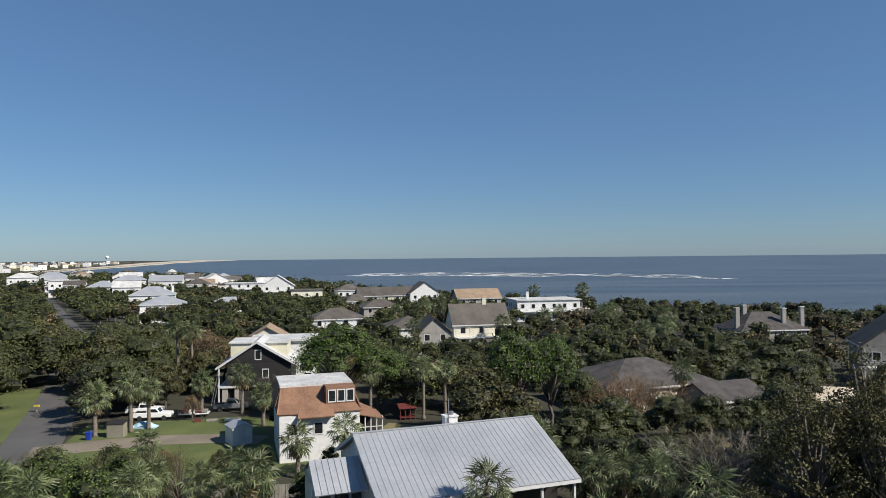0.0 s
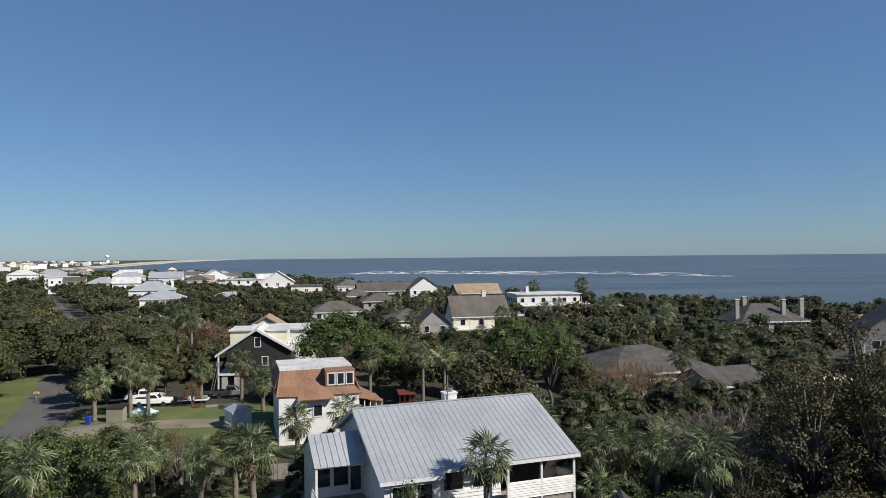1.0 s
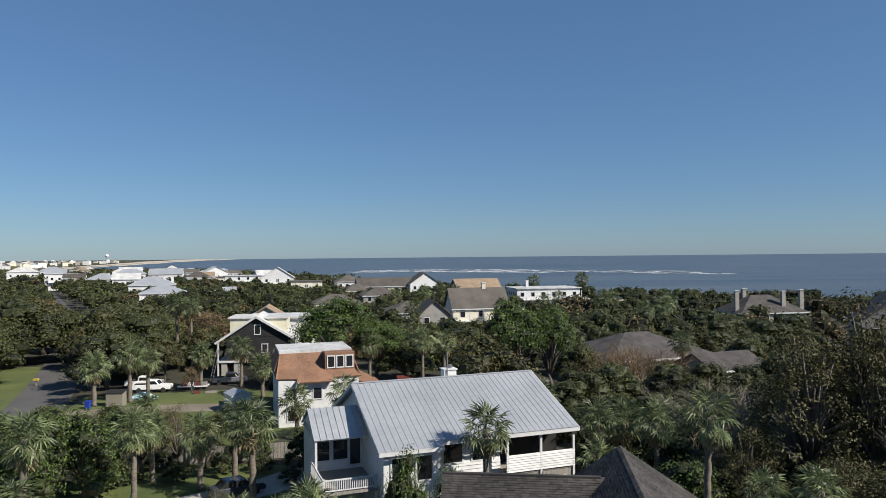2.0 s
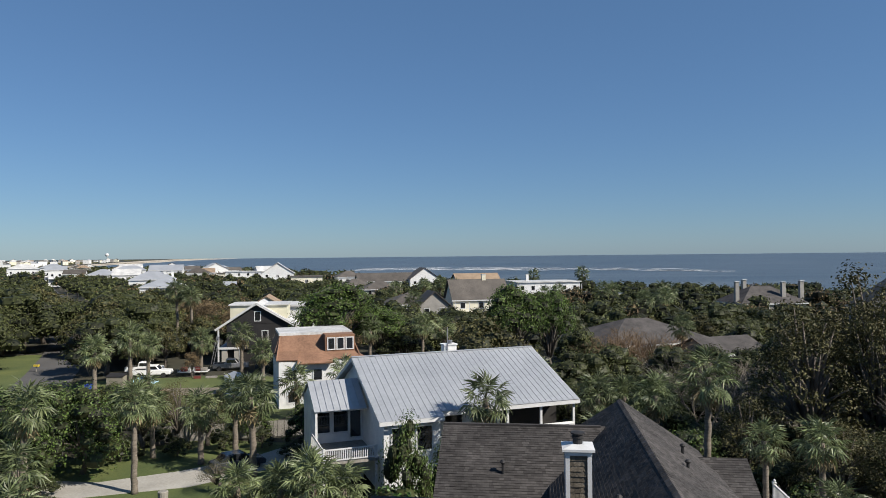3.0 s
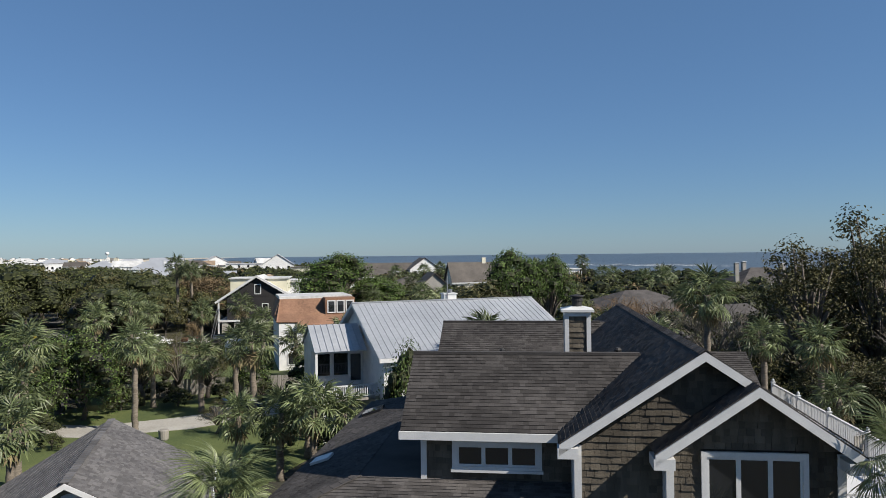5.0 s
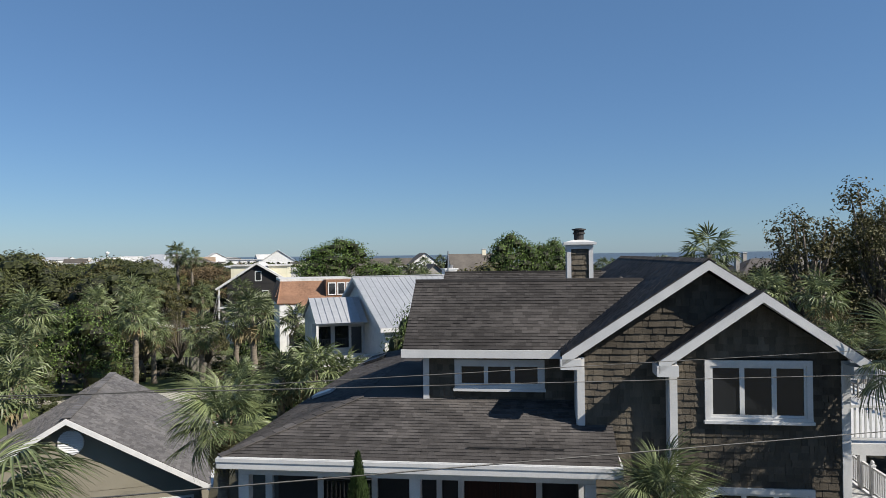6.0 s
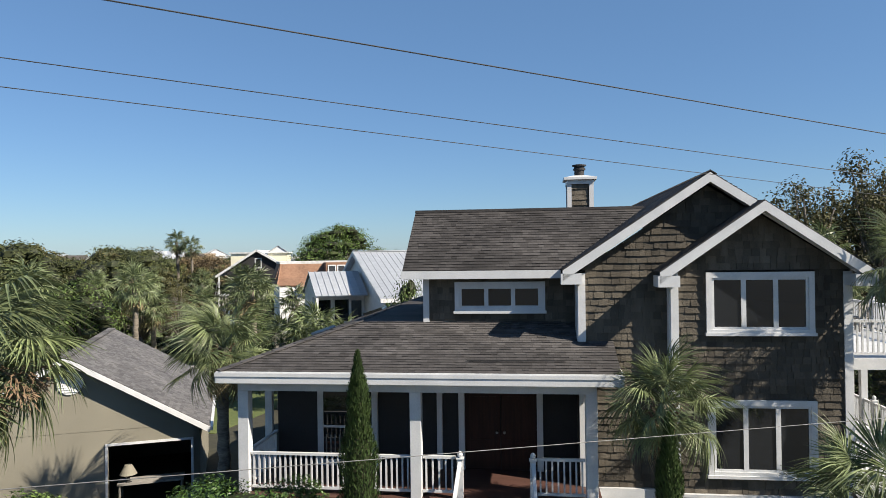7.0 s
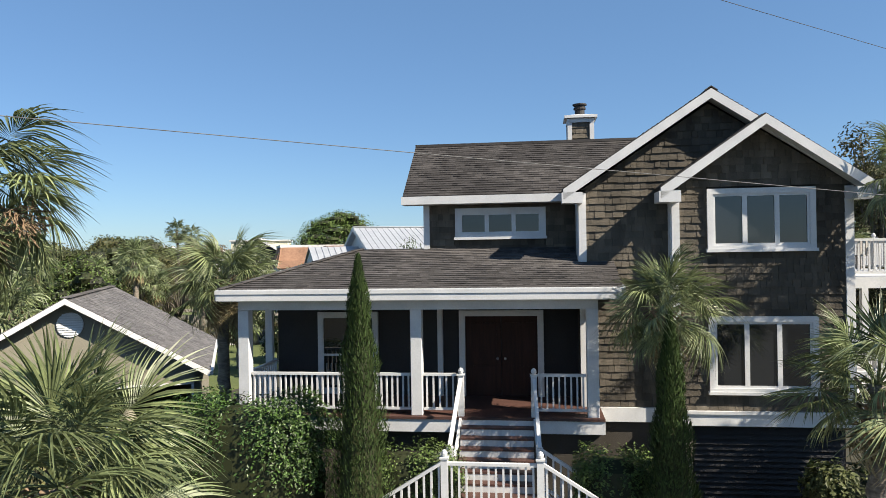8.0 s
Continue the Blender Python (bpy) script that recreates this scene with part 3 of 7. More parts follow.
# ---------- brown mansard house ----------
def mansard_house():
    ob = thing("house", pose(-16.5, 88.5, 0, 0, 0, 17), "house with rust-brown shingled mansard roof, white walls and dormer", "house", "island houses")
    W = 4.75
    g = Geo()
    g.box(-W, W, -6.0, 5, 0, 5.5)
    part("wall", g, WHITE, ob)
    g = Geo()
    g.slab([(-W - 0.3, -6.0, 5.75), (-2.6, -6.2, 5.7), (-2.2, -4.4, 6.55), (-W - 0.1, -4.0, 6.6)], 0.14)
    g.slab([(-W - 0.4, -4.2, 6.4), (W + 0.2, -4.2, 6.4), (W - 0.3, -2.2, 8.3), (-W + 0.4, -2.2, 8.3)], 0.14)
    g.slab([(-2.7, -6.9, 5.35), (1.6, -6.9, 5.35), (1.9, -4.2, 6.5), (-2.2, -4.2, 6.5)], 0.14)
    g.slab([(-W - 0.3, -6.0, 5.75), (-W - 0.3, 5.4, 5.75), (-W + 0.4, 5, 8.3), (-W + 0.4, -2.2, 8.3)], 0.14)
    g.slab([(W + 0.3, -6.0, 5.75), (W + 0.3, 5.4, 5.75), (W - 0.3, 5, 8.3), (W - 0.3, -2.2, 8.3)], 0.14)
    g.slab([(1.7, -6.2, 5.7), (W + 0.3, -6.2, 5.7), (W + 0.2, -4.2, 6.45), (1.7, -4.2, 6.45)], 0.14)
    part("mansard_roof", g, BROWNSHINGLE, ob, "rust-brown shingled slopes")
    g = Geo()
    g.box(-W + 0.3, W - 0.2, -2.3, 5.1, 8.2, 8.5)
    part("flat_roof", g, WHITEROOF, ob, "stained white flat roof")
    d = Geo()
    d.box(0.9, W - 0.25, -4.6, -2.0, 6.2, 8.35)
    part("dormer", d, BROWNSHINGLE, ob)
    for k in range(3):
        window(ob, 1.62 + k * 1.12, -4.62, 6.6, 0, 0.8, 1.35, 1)
    window(ob, -3.2, -6.02, 3.2, 0, 1.0, 1.3, 2)
    window(ob, -0.2, -6.02, 3.2, 0, 1.0, 1.3, 2)
    window(ob, -3.2, -6.02, 0.7, 0, 1.0, 1.3, 2)
    p = Geo()
    p.slab([(W, -5.2, 5.0), (W + 3.2, -5.2, 4.3), (W + 3.2, -0.4, 4.3), (W, -0.4, 5.9)], 0.14)
    part("porch_roof", p, BROWNSHINGLE, ob)
    s = Geo()
    for k in range(5):
        x = W + 0.1 + k * 0.72
        s.box(x, x + 0.12, -5.0, -4.88, 0, 4.5)
    s.box(W, W + 3.0, -5.0, -4.88, 2.4, 2.55).box(W, W + 3.0, -5.0, -4.88, 3.2, 3.28)
    part("porch_screen_frame", s, TRIM, ob)
    # inside of the screened porch, painted near black as if unlit
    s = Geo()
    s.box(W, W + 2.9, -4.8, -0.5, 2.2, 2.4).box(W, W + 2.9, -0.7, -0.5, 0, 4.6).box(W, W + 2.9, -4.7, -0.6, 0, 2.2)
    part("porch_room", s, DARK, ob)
    return ob


mansard_house()


# ---------- dark brown gabled house with pale metal roof ----------
def gabled_brown_house():
    ob = thing("house", pose(-31.8, 120.5, 0, 0, 0, 8), "dark brown gabled house under repair with pale roof and yellow dormer", "house", "island houses")
    g = Geo()
    g.box(-4.8, 5.6, -5, 6, 2.6, 6.9)
    part("wall", g, DARKWALL, ob)
    g = Geo()
    g.solid([(-4.8, -5, 6.8), (5.6, -5, 6.8), (0, -5, 9.9)], [(-4.8, -4.8, 6.8), (5.6, -4.8, 6.8), (0, -4.8, 9.9)])
    part("gable_wall", g, DARKWALL, ob)
    g = Geo()
    g.slab([(-6.6, -5.5, 6.0), (-6.6, 6.4, 6.0), (0, 6.4, 10.3), (0, -5.5, 10.3)], 0.16)
    g.slab([(6.2, -5.5, 6.6), (6.2, 6.4, 6.6), (0, 6.4, 10.3), (0, -5.5, 10.3)], 0.16)
    part("roof", g, WHITEROOF, ob, "pale patched metal roof")
    g = Geo()
    for s, xe, ze in ((-1, -6.6, 5.9), (1, 6.2, 6.5)):
        g.beam((xe, -5.56, ze), (0, -5.56, 10.2), 0.06, 0.34)
    part("bargeboard", g, TRIM, ob)
    for k in range(3):
        g = Geo()
        y = -4.2 + k * 1.5
        g.slab([(-6.4, y, 6.16), (-6.4, y + 0.7, 6.16), (-3.4, y + 0.7, 8.12), (-3.4, y, 8.12)], 0.03)
        part("roof_panel", g, BLUE, ob, "dark blue roof strip")
    g = Geo()
    g.box(-4.6, -1.4, -2.6, 4.6, 7.0, 9.7)
    g.box(1.6, 4.8, -3.0, 4.6, 7.0, 9.7)
    part("dormer", g, YELLOW, ob, "pale yellow dormer wall")
    g = Geo()
    g.box(-4.9, -1.0, -2.9, 5, 9.7, 9.9).box(1.2, 5.1, -3.3, 5, 9.7, 9.9)
    part("dormer_roof", g, WHITEROOF, ob)
    window(ob, 0.2, -5.02, 7.3, 0, 0.9, 1.5, 2)
    window(ob, 1.4, -5.02, 4.2, 0, 0.9, 1.4, 2)
    g = Geo()
    g.box(-6.2, -4.6, -5.2, 5.6, 2.7, 2.9)
    g.box(-6.2, -2.2, -5.4, -4.9, 2.7, 3.0)
    part("porch_floor", g, TRIM, ob)
    for px_ in (-6.1, -2.6):
        g = Geo()
        g.box(px_ - 0.12, px_ + 0.12, -5.3, -5.06, 0, 6.2 if px_ < -5 else 2.8)
        part("porch_post", g, TRIM, ob)
    # block under the raised floor, coloured as the dark below it
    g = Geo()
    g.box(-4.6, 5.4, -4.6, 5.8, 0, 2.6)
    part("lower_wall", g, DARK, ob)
    g = Geo()
    g.box(-3.6, -2.4, -5.2, -4.7, 0, 2.6).box(-5.6, -4.7, -5.2, -4.7, 0, 2.6)
    part("concrete_pier", g, CONCRETE, ob)
    g = Geo()
    g.beam((-7.2, -6.2, 0), (-6.3, -5.3, 5.0), 0.05, 0.08).beam((-6.8, -6.3, 0), (-5.9, -5.4, 5.0), 0.05, 0.08)
    for k in range(10):
        g.beam((-7.2 + 0.09 * k, -6.2 + 0.09 * k, 0.5 * k + 0.3), (-6.8 + 0.09 * k, -6.3 + 0.09 * k, 0.5 * k + 0.3), 0.03, 0.03)
    lad = part("ladder", g, STEEL)
    lad.matrix_world = ob.matrix_basis.copy()
    tagged(lad, "aluminium ladder leaning on the porch", "ladder")
    return ob


gabled_brown_house()


# ---------- white house with the long standing-seam roof ----------
def metal_roof_house():
    ob = thing("house", pose(-4.51, 49.24, 0, 0, 0, 19.95), "white raised house with long pale standing-seam metal roof", "house", "island houses")
    L, R, EZ, RZ = 16.72, 8.9, 6.1, 9.48
    sl = (RZ - EZ) / R

    def front(x, y):
        return (x, y, EZ + sl * y)
    under = Geo()
    under.slab([front(0.02, 0.02), front(4.96, 0.02), front(4.96, R), front(0.02, R)], 0.12)
    under.slab([front(4.96, 0.66), front(L, 0.66), front(L, R), front(4.96, R)], 0.12)
    under.slab([(0, R + 8.0, EZ), (L, R + 8.0, EZ), (L, R, RZ), (0, R, RZ)], 0.12)
    part("roof_deck", under, TRIM, ob)
    n = 34
    for k in range(n):
        x0, x1 = L * k / n, L * (k + 1) / n
        g = Geo()
        y0 = -0.08 if x1 <= 5.0 else 0.56
        a = Vector((0, 0, 0.02))
        g.slab([Vector(front(x0 + 0.004, y0)) + a, Vector(front(x1 - 0.004, y0)) + a, Vector(front(x1 - 0.004, R)) + a, Vector(front(x0 + 0.004, R)) + a], 0.018)
        g.beam(Vector(front(x0 + 0.02, y0)) + Vector((0, 0, 0.035)), Vector(front(x0 + 0.02, R)) + Vector((0, 0, 0.035)), 0.03, 0.035)
        part("panel", g, METALROOF, ob)
    g = Geo()
    g.beam((0, R, RZ + 0.06), (L, R, RZ + 0.06), 0.3, 0.06)
    part("ridge_cap", g, METALROOF, ob)
    g = Geo()
    g.box(0, 4.96, -0.15, -0.09, EZ - 0.32, EZ - 0.03).box(4.96, L, 0.49, 0.55, EZ - 0.10, EZ + 0.18)
    for s in (0.0, L):
        b = Geo()
        b.beam((s, -0.06 if s == 0 else 0.58, EZ - 0.14 + (0 if s == 0 else 0.2)), (s, R, RZ - 0.12), 0.05, 0.28)
        part("bargeboard", b, TRIM, ob)
        b = Geo()
        b.beam((s, R + 8, EZ - 0.12), (s, R, RZ - 0.12), 0.05, 0.28)
        part("bargeboard", b, TRIM, ob)
    part("fascia", g, TRIM, ob)
    # walls: long body with a recessed porch at the far end of the front
    g = Geo()
    g.box(0.5, 4.8, 0.6, R + 7.4, 0.4, EZ).box(4.8, 10.4, 2.1, R + 7.4, 0.4, EZ + 0.3).box(10.4, L - 0.4, 3.7, R + 7.4, 0.4, EZ + 0.3)
    part("wall", g, WHITE, ob)
    g = Geo()
    for x in (0.5, L - 0.6):
        g.solid([(x, 0.6, EZ - 0.1), (x, R + 7.4, EZ - 0.1), (x, R, RZ - 0.2)], [(x + 0.2, 0.6, EZ - 0.1), (x + 0.2, R + 7.4, EZ - 0.1), (x + 0.2, R, RZ - 0.2)])
    part("gable_wall", g, WHITE, ob)
    # clapboards of the porch front
    for k in range(7):
        g = Geo()
        z = 3.2 + k * 0.19
        g.solid([(10.4, 0.80, z), (L - 0.3, 0.80, z), (L - 0.3, 0.90, z), (10.4, 0.90, z)], [(10.4, 0.85, z + 0.185), (L - 0.3, 0.85, z + 0.185), (L - 0.3, 0.90, z + 0.185), (10.4, 0.90, z + 0.185)])
        part("clapboard", g, WHITE, ob)
    for k in range(12):
        g = Geo()
        z = 0.5 + k * 0.3
        g.solid([(4.8, 2.0, z), (10.4, 2.0, z), (10.4, 2.1, z), (4.8, 2.1, z)], [(4.8, 2.06, z + 0.29), (10.4, 2.06, z + 0.29), (10.4, 2.1, z + 0.29), (4.8, 2.1, z + 0.29)])
        part("clapboard", g, WHITE, ob)
    g = Geo()
    g.box(10.4, L - 0.3, 0.92, 3.7, 3.02, 3.2).box(10.5, L - 0.35, 0.96, 1.1, 0.3, 3.02)
    part("porch_floor", g, GREYWOOD, ob)
    for x in (10.5, 13.4, L - 0.4):
        g = Geo()
        g.box(x - 0.09, x + 0.09, 0.82, 1.0, 0, EZ + 0.2)
        part("post", g, TRIM, ob)
    g = Geo()
    g.box(10.5, L - 0.45, 3.6, 3.7, 3.2, EZ + 0.2)
    part("porch_screen", g, DARK, ob)
    window(ob, 6.4, 2.08, 4.1, 0, 1.6, 1.5, 2)
    window(ob, 8.8, 2.08, 4.1, 0, 1.6, 1.5, 2)
    window(ob, 1.7, 0.58, 3.6, 0, 1.2, 1.8, 2)
    window(ob, 3.6, 0.58, 3.6, 0, 1.2, 1.8, 2)
    for k in range(4):
        window(ob, 11.6 + k * 1.2, 0.95, 0.8, 0, 0.7, 1.6, 1)
    # lower porch roof on the side
    g = Geo()
    g.slab([(-3.76, 4.75, 6.1), (0.3, 4.75, 6.1), (0.3, 7.95, 7.8), (-3.76, 7.95, 7.8)], 0.1)
    part("porch_roof_deck", g, TRIM, ob)
    for k in range(8):
        g = Geo()
        x0, x1 = -3.8 + k * 0.51, -3.8 + (k + 1) * 0.51
        g.slab([(x0, 4.68, 6.13), (x1 - 0.01, 4.68, 6.13), (x1 - 0.01, 8.02, 7.91), (x0, 8.02, 7.91)], 0.018)
        g.beam((x0, 4.68, 6.155), (x0, 8.02, 7.935), 0.035, 0.06)
        part("panel", g, METALROOF, ob)
    g = Geo()
    g.box(-3.7, 0.5, 7.0, 10.6, 0, 6.6)
    g.solid([(-3.7, 4.85, 6.0), (-3.7, 11.0, 6.0), (-3.7, 7.9, 7.7)], [(-3.6, 4.85, 6.0), (-3.6, 11.0, 6.0), (-3.6, 7.9, 7.7)])
    part("side_wall", g, WHITE, ob)
    g = Geo()
    g.slab([(-3.8, 8.02, 7.91), (0.28, 8.02, 7.91), (0.28, 11.3, 6.13), (-3.8, 11.3, 6.13)], 0.05)
    part("back_slope", g, METALROOF, ob)
    window(ob, -2.8, 6.98, 3.9, 0, 1.2, 1.8, 1)
    window(ob, -1.35, 6.98, 3.9, 0, 1.2, 1.8, 1)
    window(ob, -0.15, 6.98, 3.4, 0, 0.9, 2.2, 1)
    g = Geo()
    g.box(-3.8, 0.4, 1.6, 7.0, 2.9, 3.1)
    part("deck", g, GREYWOOD, ob)
    for x, y in ((-3.65, 4.9), (-3.65, 1.7), (0.2, 1.7)):
        g = Geo()
        g.box(x - 0.09, x + 0.09, y - 0.09, y + 0.09, 0, 6.1 if y > 4 else 4.1)
        part("post", g, TRIM, ob)
    rail = Geo()
    rail.box(-3.72, 0.3, 1.62, 1.7, 3.95, 4.05).box(-3.72, -3.64, 1.7, 7.0, 3.95, 4.05).box(-3.72, 0.3, 1.62, 1.7, 3.2, 3.28)
    for k in range(29):
        x = -3.6 + k * 0.135
        rail.box(x, x + 0.05, 1.63, 1.68, 3.2, 4.0)
    for k in range(37):
        y = 1.75 + k * 0.14
        rail.box(-3.71, -3.66, y, y + 0.05, 3.2, 4.0)
    part("railing", rail, TRIM, ob)
    c = Geo()
    c.box(8.5, 9.65, R + 0.7, R + 1.6, 7, 9.95).box(8.42, 9.73, R + 0.62, R + 1.68, 9.95, 10.05)
    part("chimney", c, WHITE, ob)
    c = Geo()
    c.tube([(9.2, R + 1.1, 10.0), (9.2, R + 1.1, 10.35)], [0.2, 0.2], 10).tube([(8.75, R + 0.6, 9.0), (8.75, R + 0.6, 11.6)], [0.05, 0.05], 6)
    part("flue", c, STEEL, ob)
    return ob


metal_roof_house()


# ---------- shingles laid in courses ----------
def clip(poly, rect):
    """A rectangle (a0, a1, b0, b1) cut by a convex polygon given anticlockwise."""
    a0, a1, b0, b1 = rect
    out = [(a0, b0), (a1, b0), (a1, b1), (a0, b1)]
    for (xa, ya), (xb, yb) in zip(poly, poly[1:] + poly[:1]):
        src, out = out, []
        for p, q in zip(src, src[1:] + src[:1]):
            sp = (xb - xa) * (p[1] - ya) - (yb - ya) * (p[0] - xa)
            sq = (xb - xa) * (q[1] - ya) - (yb - ya) * (q[0] - xa)
            if sp >= 0:
                out.append(p)
            if sp * sq < 0:
                k = sp / (sp - sq)
                out.append((p[0] + (q[0] - p[0]) * k, p[1] + (q[1] - p[1]) * k))
        if len(out) < 3:
            return []
    return out


PIECES = {}


def lay(parent, origin, along, up, poly, course, widths, thick, material, name, seed, singles=0, gap=0.007):
    """Courses of overlapping pieces on a plane; the first singles whole pieces are objects of their own, the rest one mesh."""
    o, ua, ub = Vector(origin), Vector(along).normalized(), Vector(up).normalized()
    n = ua.cross(ub)
    area = sum(p[0] * q[1] - q[0] * p[1] for p, q in zip(poly, poly[1:] + poly[:1]))
    if area < 0:
        poly = poly[::-1]
    rr = random.Random(seed)
    g = Geo()
    b_lo, b_hi = min(p[1] for p in poly), max(p[1] for p in poly)
    a_lo, a_hi = min(p[0] for p in poly), max(p[0] for p in poly)
    b = b_lo
    while b < b_hi:
        a = a_lo - rr.random() * widths[0]
        while a < a_hi:
            w = rr.choice(widths)
            drop = rr.uniform(0, 0.12) * course if thick > 0.025 else 0
            rect = (a + gap / 2, a + w - gap / 2, b - drop, b + course * 1.02)
            c = clip(poly, rect)
            a += w
            if len(c) < 3:
                continue
            full = len(c) == 4 and abs((c[2][0] - c[0][0]) - (w - gap)) < 1e-6 and abs(c[2][1] - c[0][1] - course * 1.02 - drop) < 1e-6
            k = rr.choice((0.8, 1.0, 1.25)) * thick
            if full and singles > 0:
                singles -= 1
                key = (name, w, round(k, 4))
                if key not in PIECES:
                    q = Geo()
                    ww, hh = w - gap, course * 1.06
                    q.solid([(0, 0, 0.001), (ww, 0, 0.001), (ww, hh, 0.001), (0, hh, 0.001)], [(0, 0, k), (ww, 0, k), (ww, hh, k * 0.25), (0, hh, k * 0.25)])
                    PIECES[key] = q.mesh(name, material)
                ob = part(name, PIECES[key], None, parent)
                p = o + ua * rect[0] + ub * rect[2]
                ob.matrix_basis = Matrix(((ua.x, ub.x, n.x, p.x), (ua.y, ub.y, n.y, p.y), (ua.z, ub.z, n.z, p.z), (0, 0, 0, 1)))
                continue
            low = [o + ua * p[0] + ub * p[1] + n * 0.001 for p in c]
            top = [o + ua * p[0] + ub * p[1] + n * k * (1 - 0.75 * (p[1] - rect[2]) / (rect[3] - rect[2])) for p in c]
            g.solid(low, top)
        b += course
    if g.v:
        part(name + "_courses", g, material, parent, kind="stuff")


def plane_piece(parent, pts, thick, material, name):
    g = Geo()
    g.slab(pts, thick)
    return part(name, g, material, parent)


def lay_roof(parent, pts, seed, material=None, singles=0, course=0.132, under=True):
    """Sheathing and shingles on a roof face; pts: eave start, eave end, then the upper corners."""
    material = material or SHINGLE
    p = [Vector(q) for q in pts]
    ua = (p[1] - p[0]).normalized()
    n = (p[1] - p[0]).cross(p[2] - p[0]).normalized()
    if n.z < 0:
        n = -n
    ub = n.cross(ua)
    poly = [((q - p[0]).dot(ua), (q - p[0]).dot(ub)) for q in p]
    if under:
        plane_piece(parent, pts, 0.12, SHINGLE_UNDER, "sheathing")
    lay(parent, p[0] + n * 0.001, ua, ub, poly, course, (0.15, 0.20, 0.27), 0.02, material, "shingle", seed, singles, 0.003)


def railing(parent, a, b, base, top, step=0.13, name="railing"):
    """A white balustrade from a to b (x, y, floor z), with bottom and top rails and square balusters."""
    a, b = Vector(a), Vector(b)
    g = Geo()
    up = Vector((0, 0, 1))
    g.beam(a + up * top, b + up * top, 0.09, 0.06).beam(a + up * base, b + up * base, 0.06, 0.06)
    ob = part(name, g, TRIM, parent)
    n = max(1, int((b - a).length / step))
    for k in range(n):
        p = a + (b - a) * (k + 0.5) / n
        q = Geo()
        q.box(p.x - 0.02, p.x + 0.02, p.y - 0.02, p.y + 0.02, p.z + base, p.z + top)
        part("baluster", q, TRIM, ob)
    return ob


def newel(parent, x, y, z, h):
    g = Geo()
    g.box(x - 0.07, x + 0.07, y - 0.07, y + 0.07, z, z + h)
    g.box(x - 0.09, x + 0.09, y - 0.09, y + 0.09, z + h, z + h + 0.03)
    g.lathe([(0.03, z + h + 0.03), (0.06, z + h + 0.07), (0.065, z + h + 0.11), (0.04, z + h + 0.16), (0.005, z + h + 0.18)], x, y, 10)
    return part("newel", g, TRIM, parent)


def big_window(parent, x0, x1, z0, z1, y, bars, name="window"):
    """Broad white-framed window in a shingled wall facing -y."""
    g = Geo()
    t = 0.13
    g.box(x0, x1, y - 0.09, y, z0, z0 + t).box(x0, x1, y - 0.08, y, z1 - t, z1).box(x0, x0 + t, y - 0.08, y, z0 + t, z1 - t).box(x1 - t, x1, y - 0.08, y, z0 + t, z1 - t)
    g.box(x0 - 0.03, x1 + 0.03, y - 0.13, y, z0 - 0.02, z0 + 0.05)
    ob = part(name, g, TRIM, parent)
    for k in range(bars):
        a, b = x0 + t + (x1 - x0 - 2 * t) * k / bars, x0 + t + (x1 - x0 - 2 * t) * (k + 1) / bars
        s = Geo()
        f = 0.055
        s.box(a, a + f, y - 0.05, y - 0.005, z0 + t, z1 - t).box(b - f, b, y - 0.05, y - 0.005, z0 + t, z1 - t)
        s.box(a + f, b - f, y - 0.05, y - 0.005, z0 + t, z0 + t + f).box(a + f, b - f, y - 0.05, y - 0.005, z1 - t - f, z1 - t)
        part("sash", s, TRIM, ob)
        q = Geo()
        q.box(a + f, b - f, y - 0.02, y - 0.008, z0 + t + f, z1 - t - f)
        part("pane", q, GLASS, ob)
    return ob


# ---------- the shingled house in front ----------
HOUSE = thing("house", pose(0, 16.5, 0, 0, 0, -7.1), "brown shingle-sided raised house with dark roofs and white front porch", "house", "island houses")


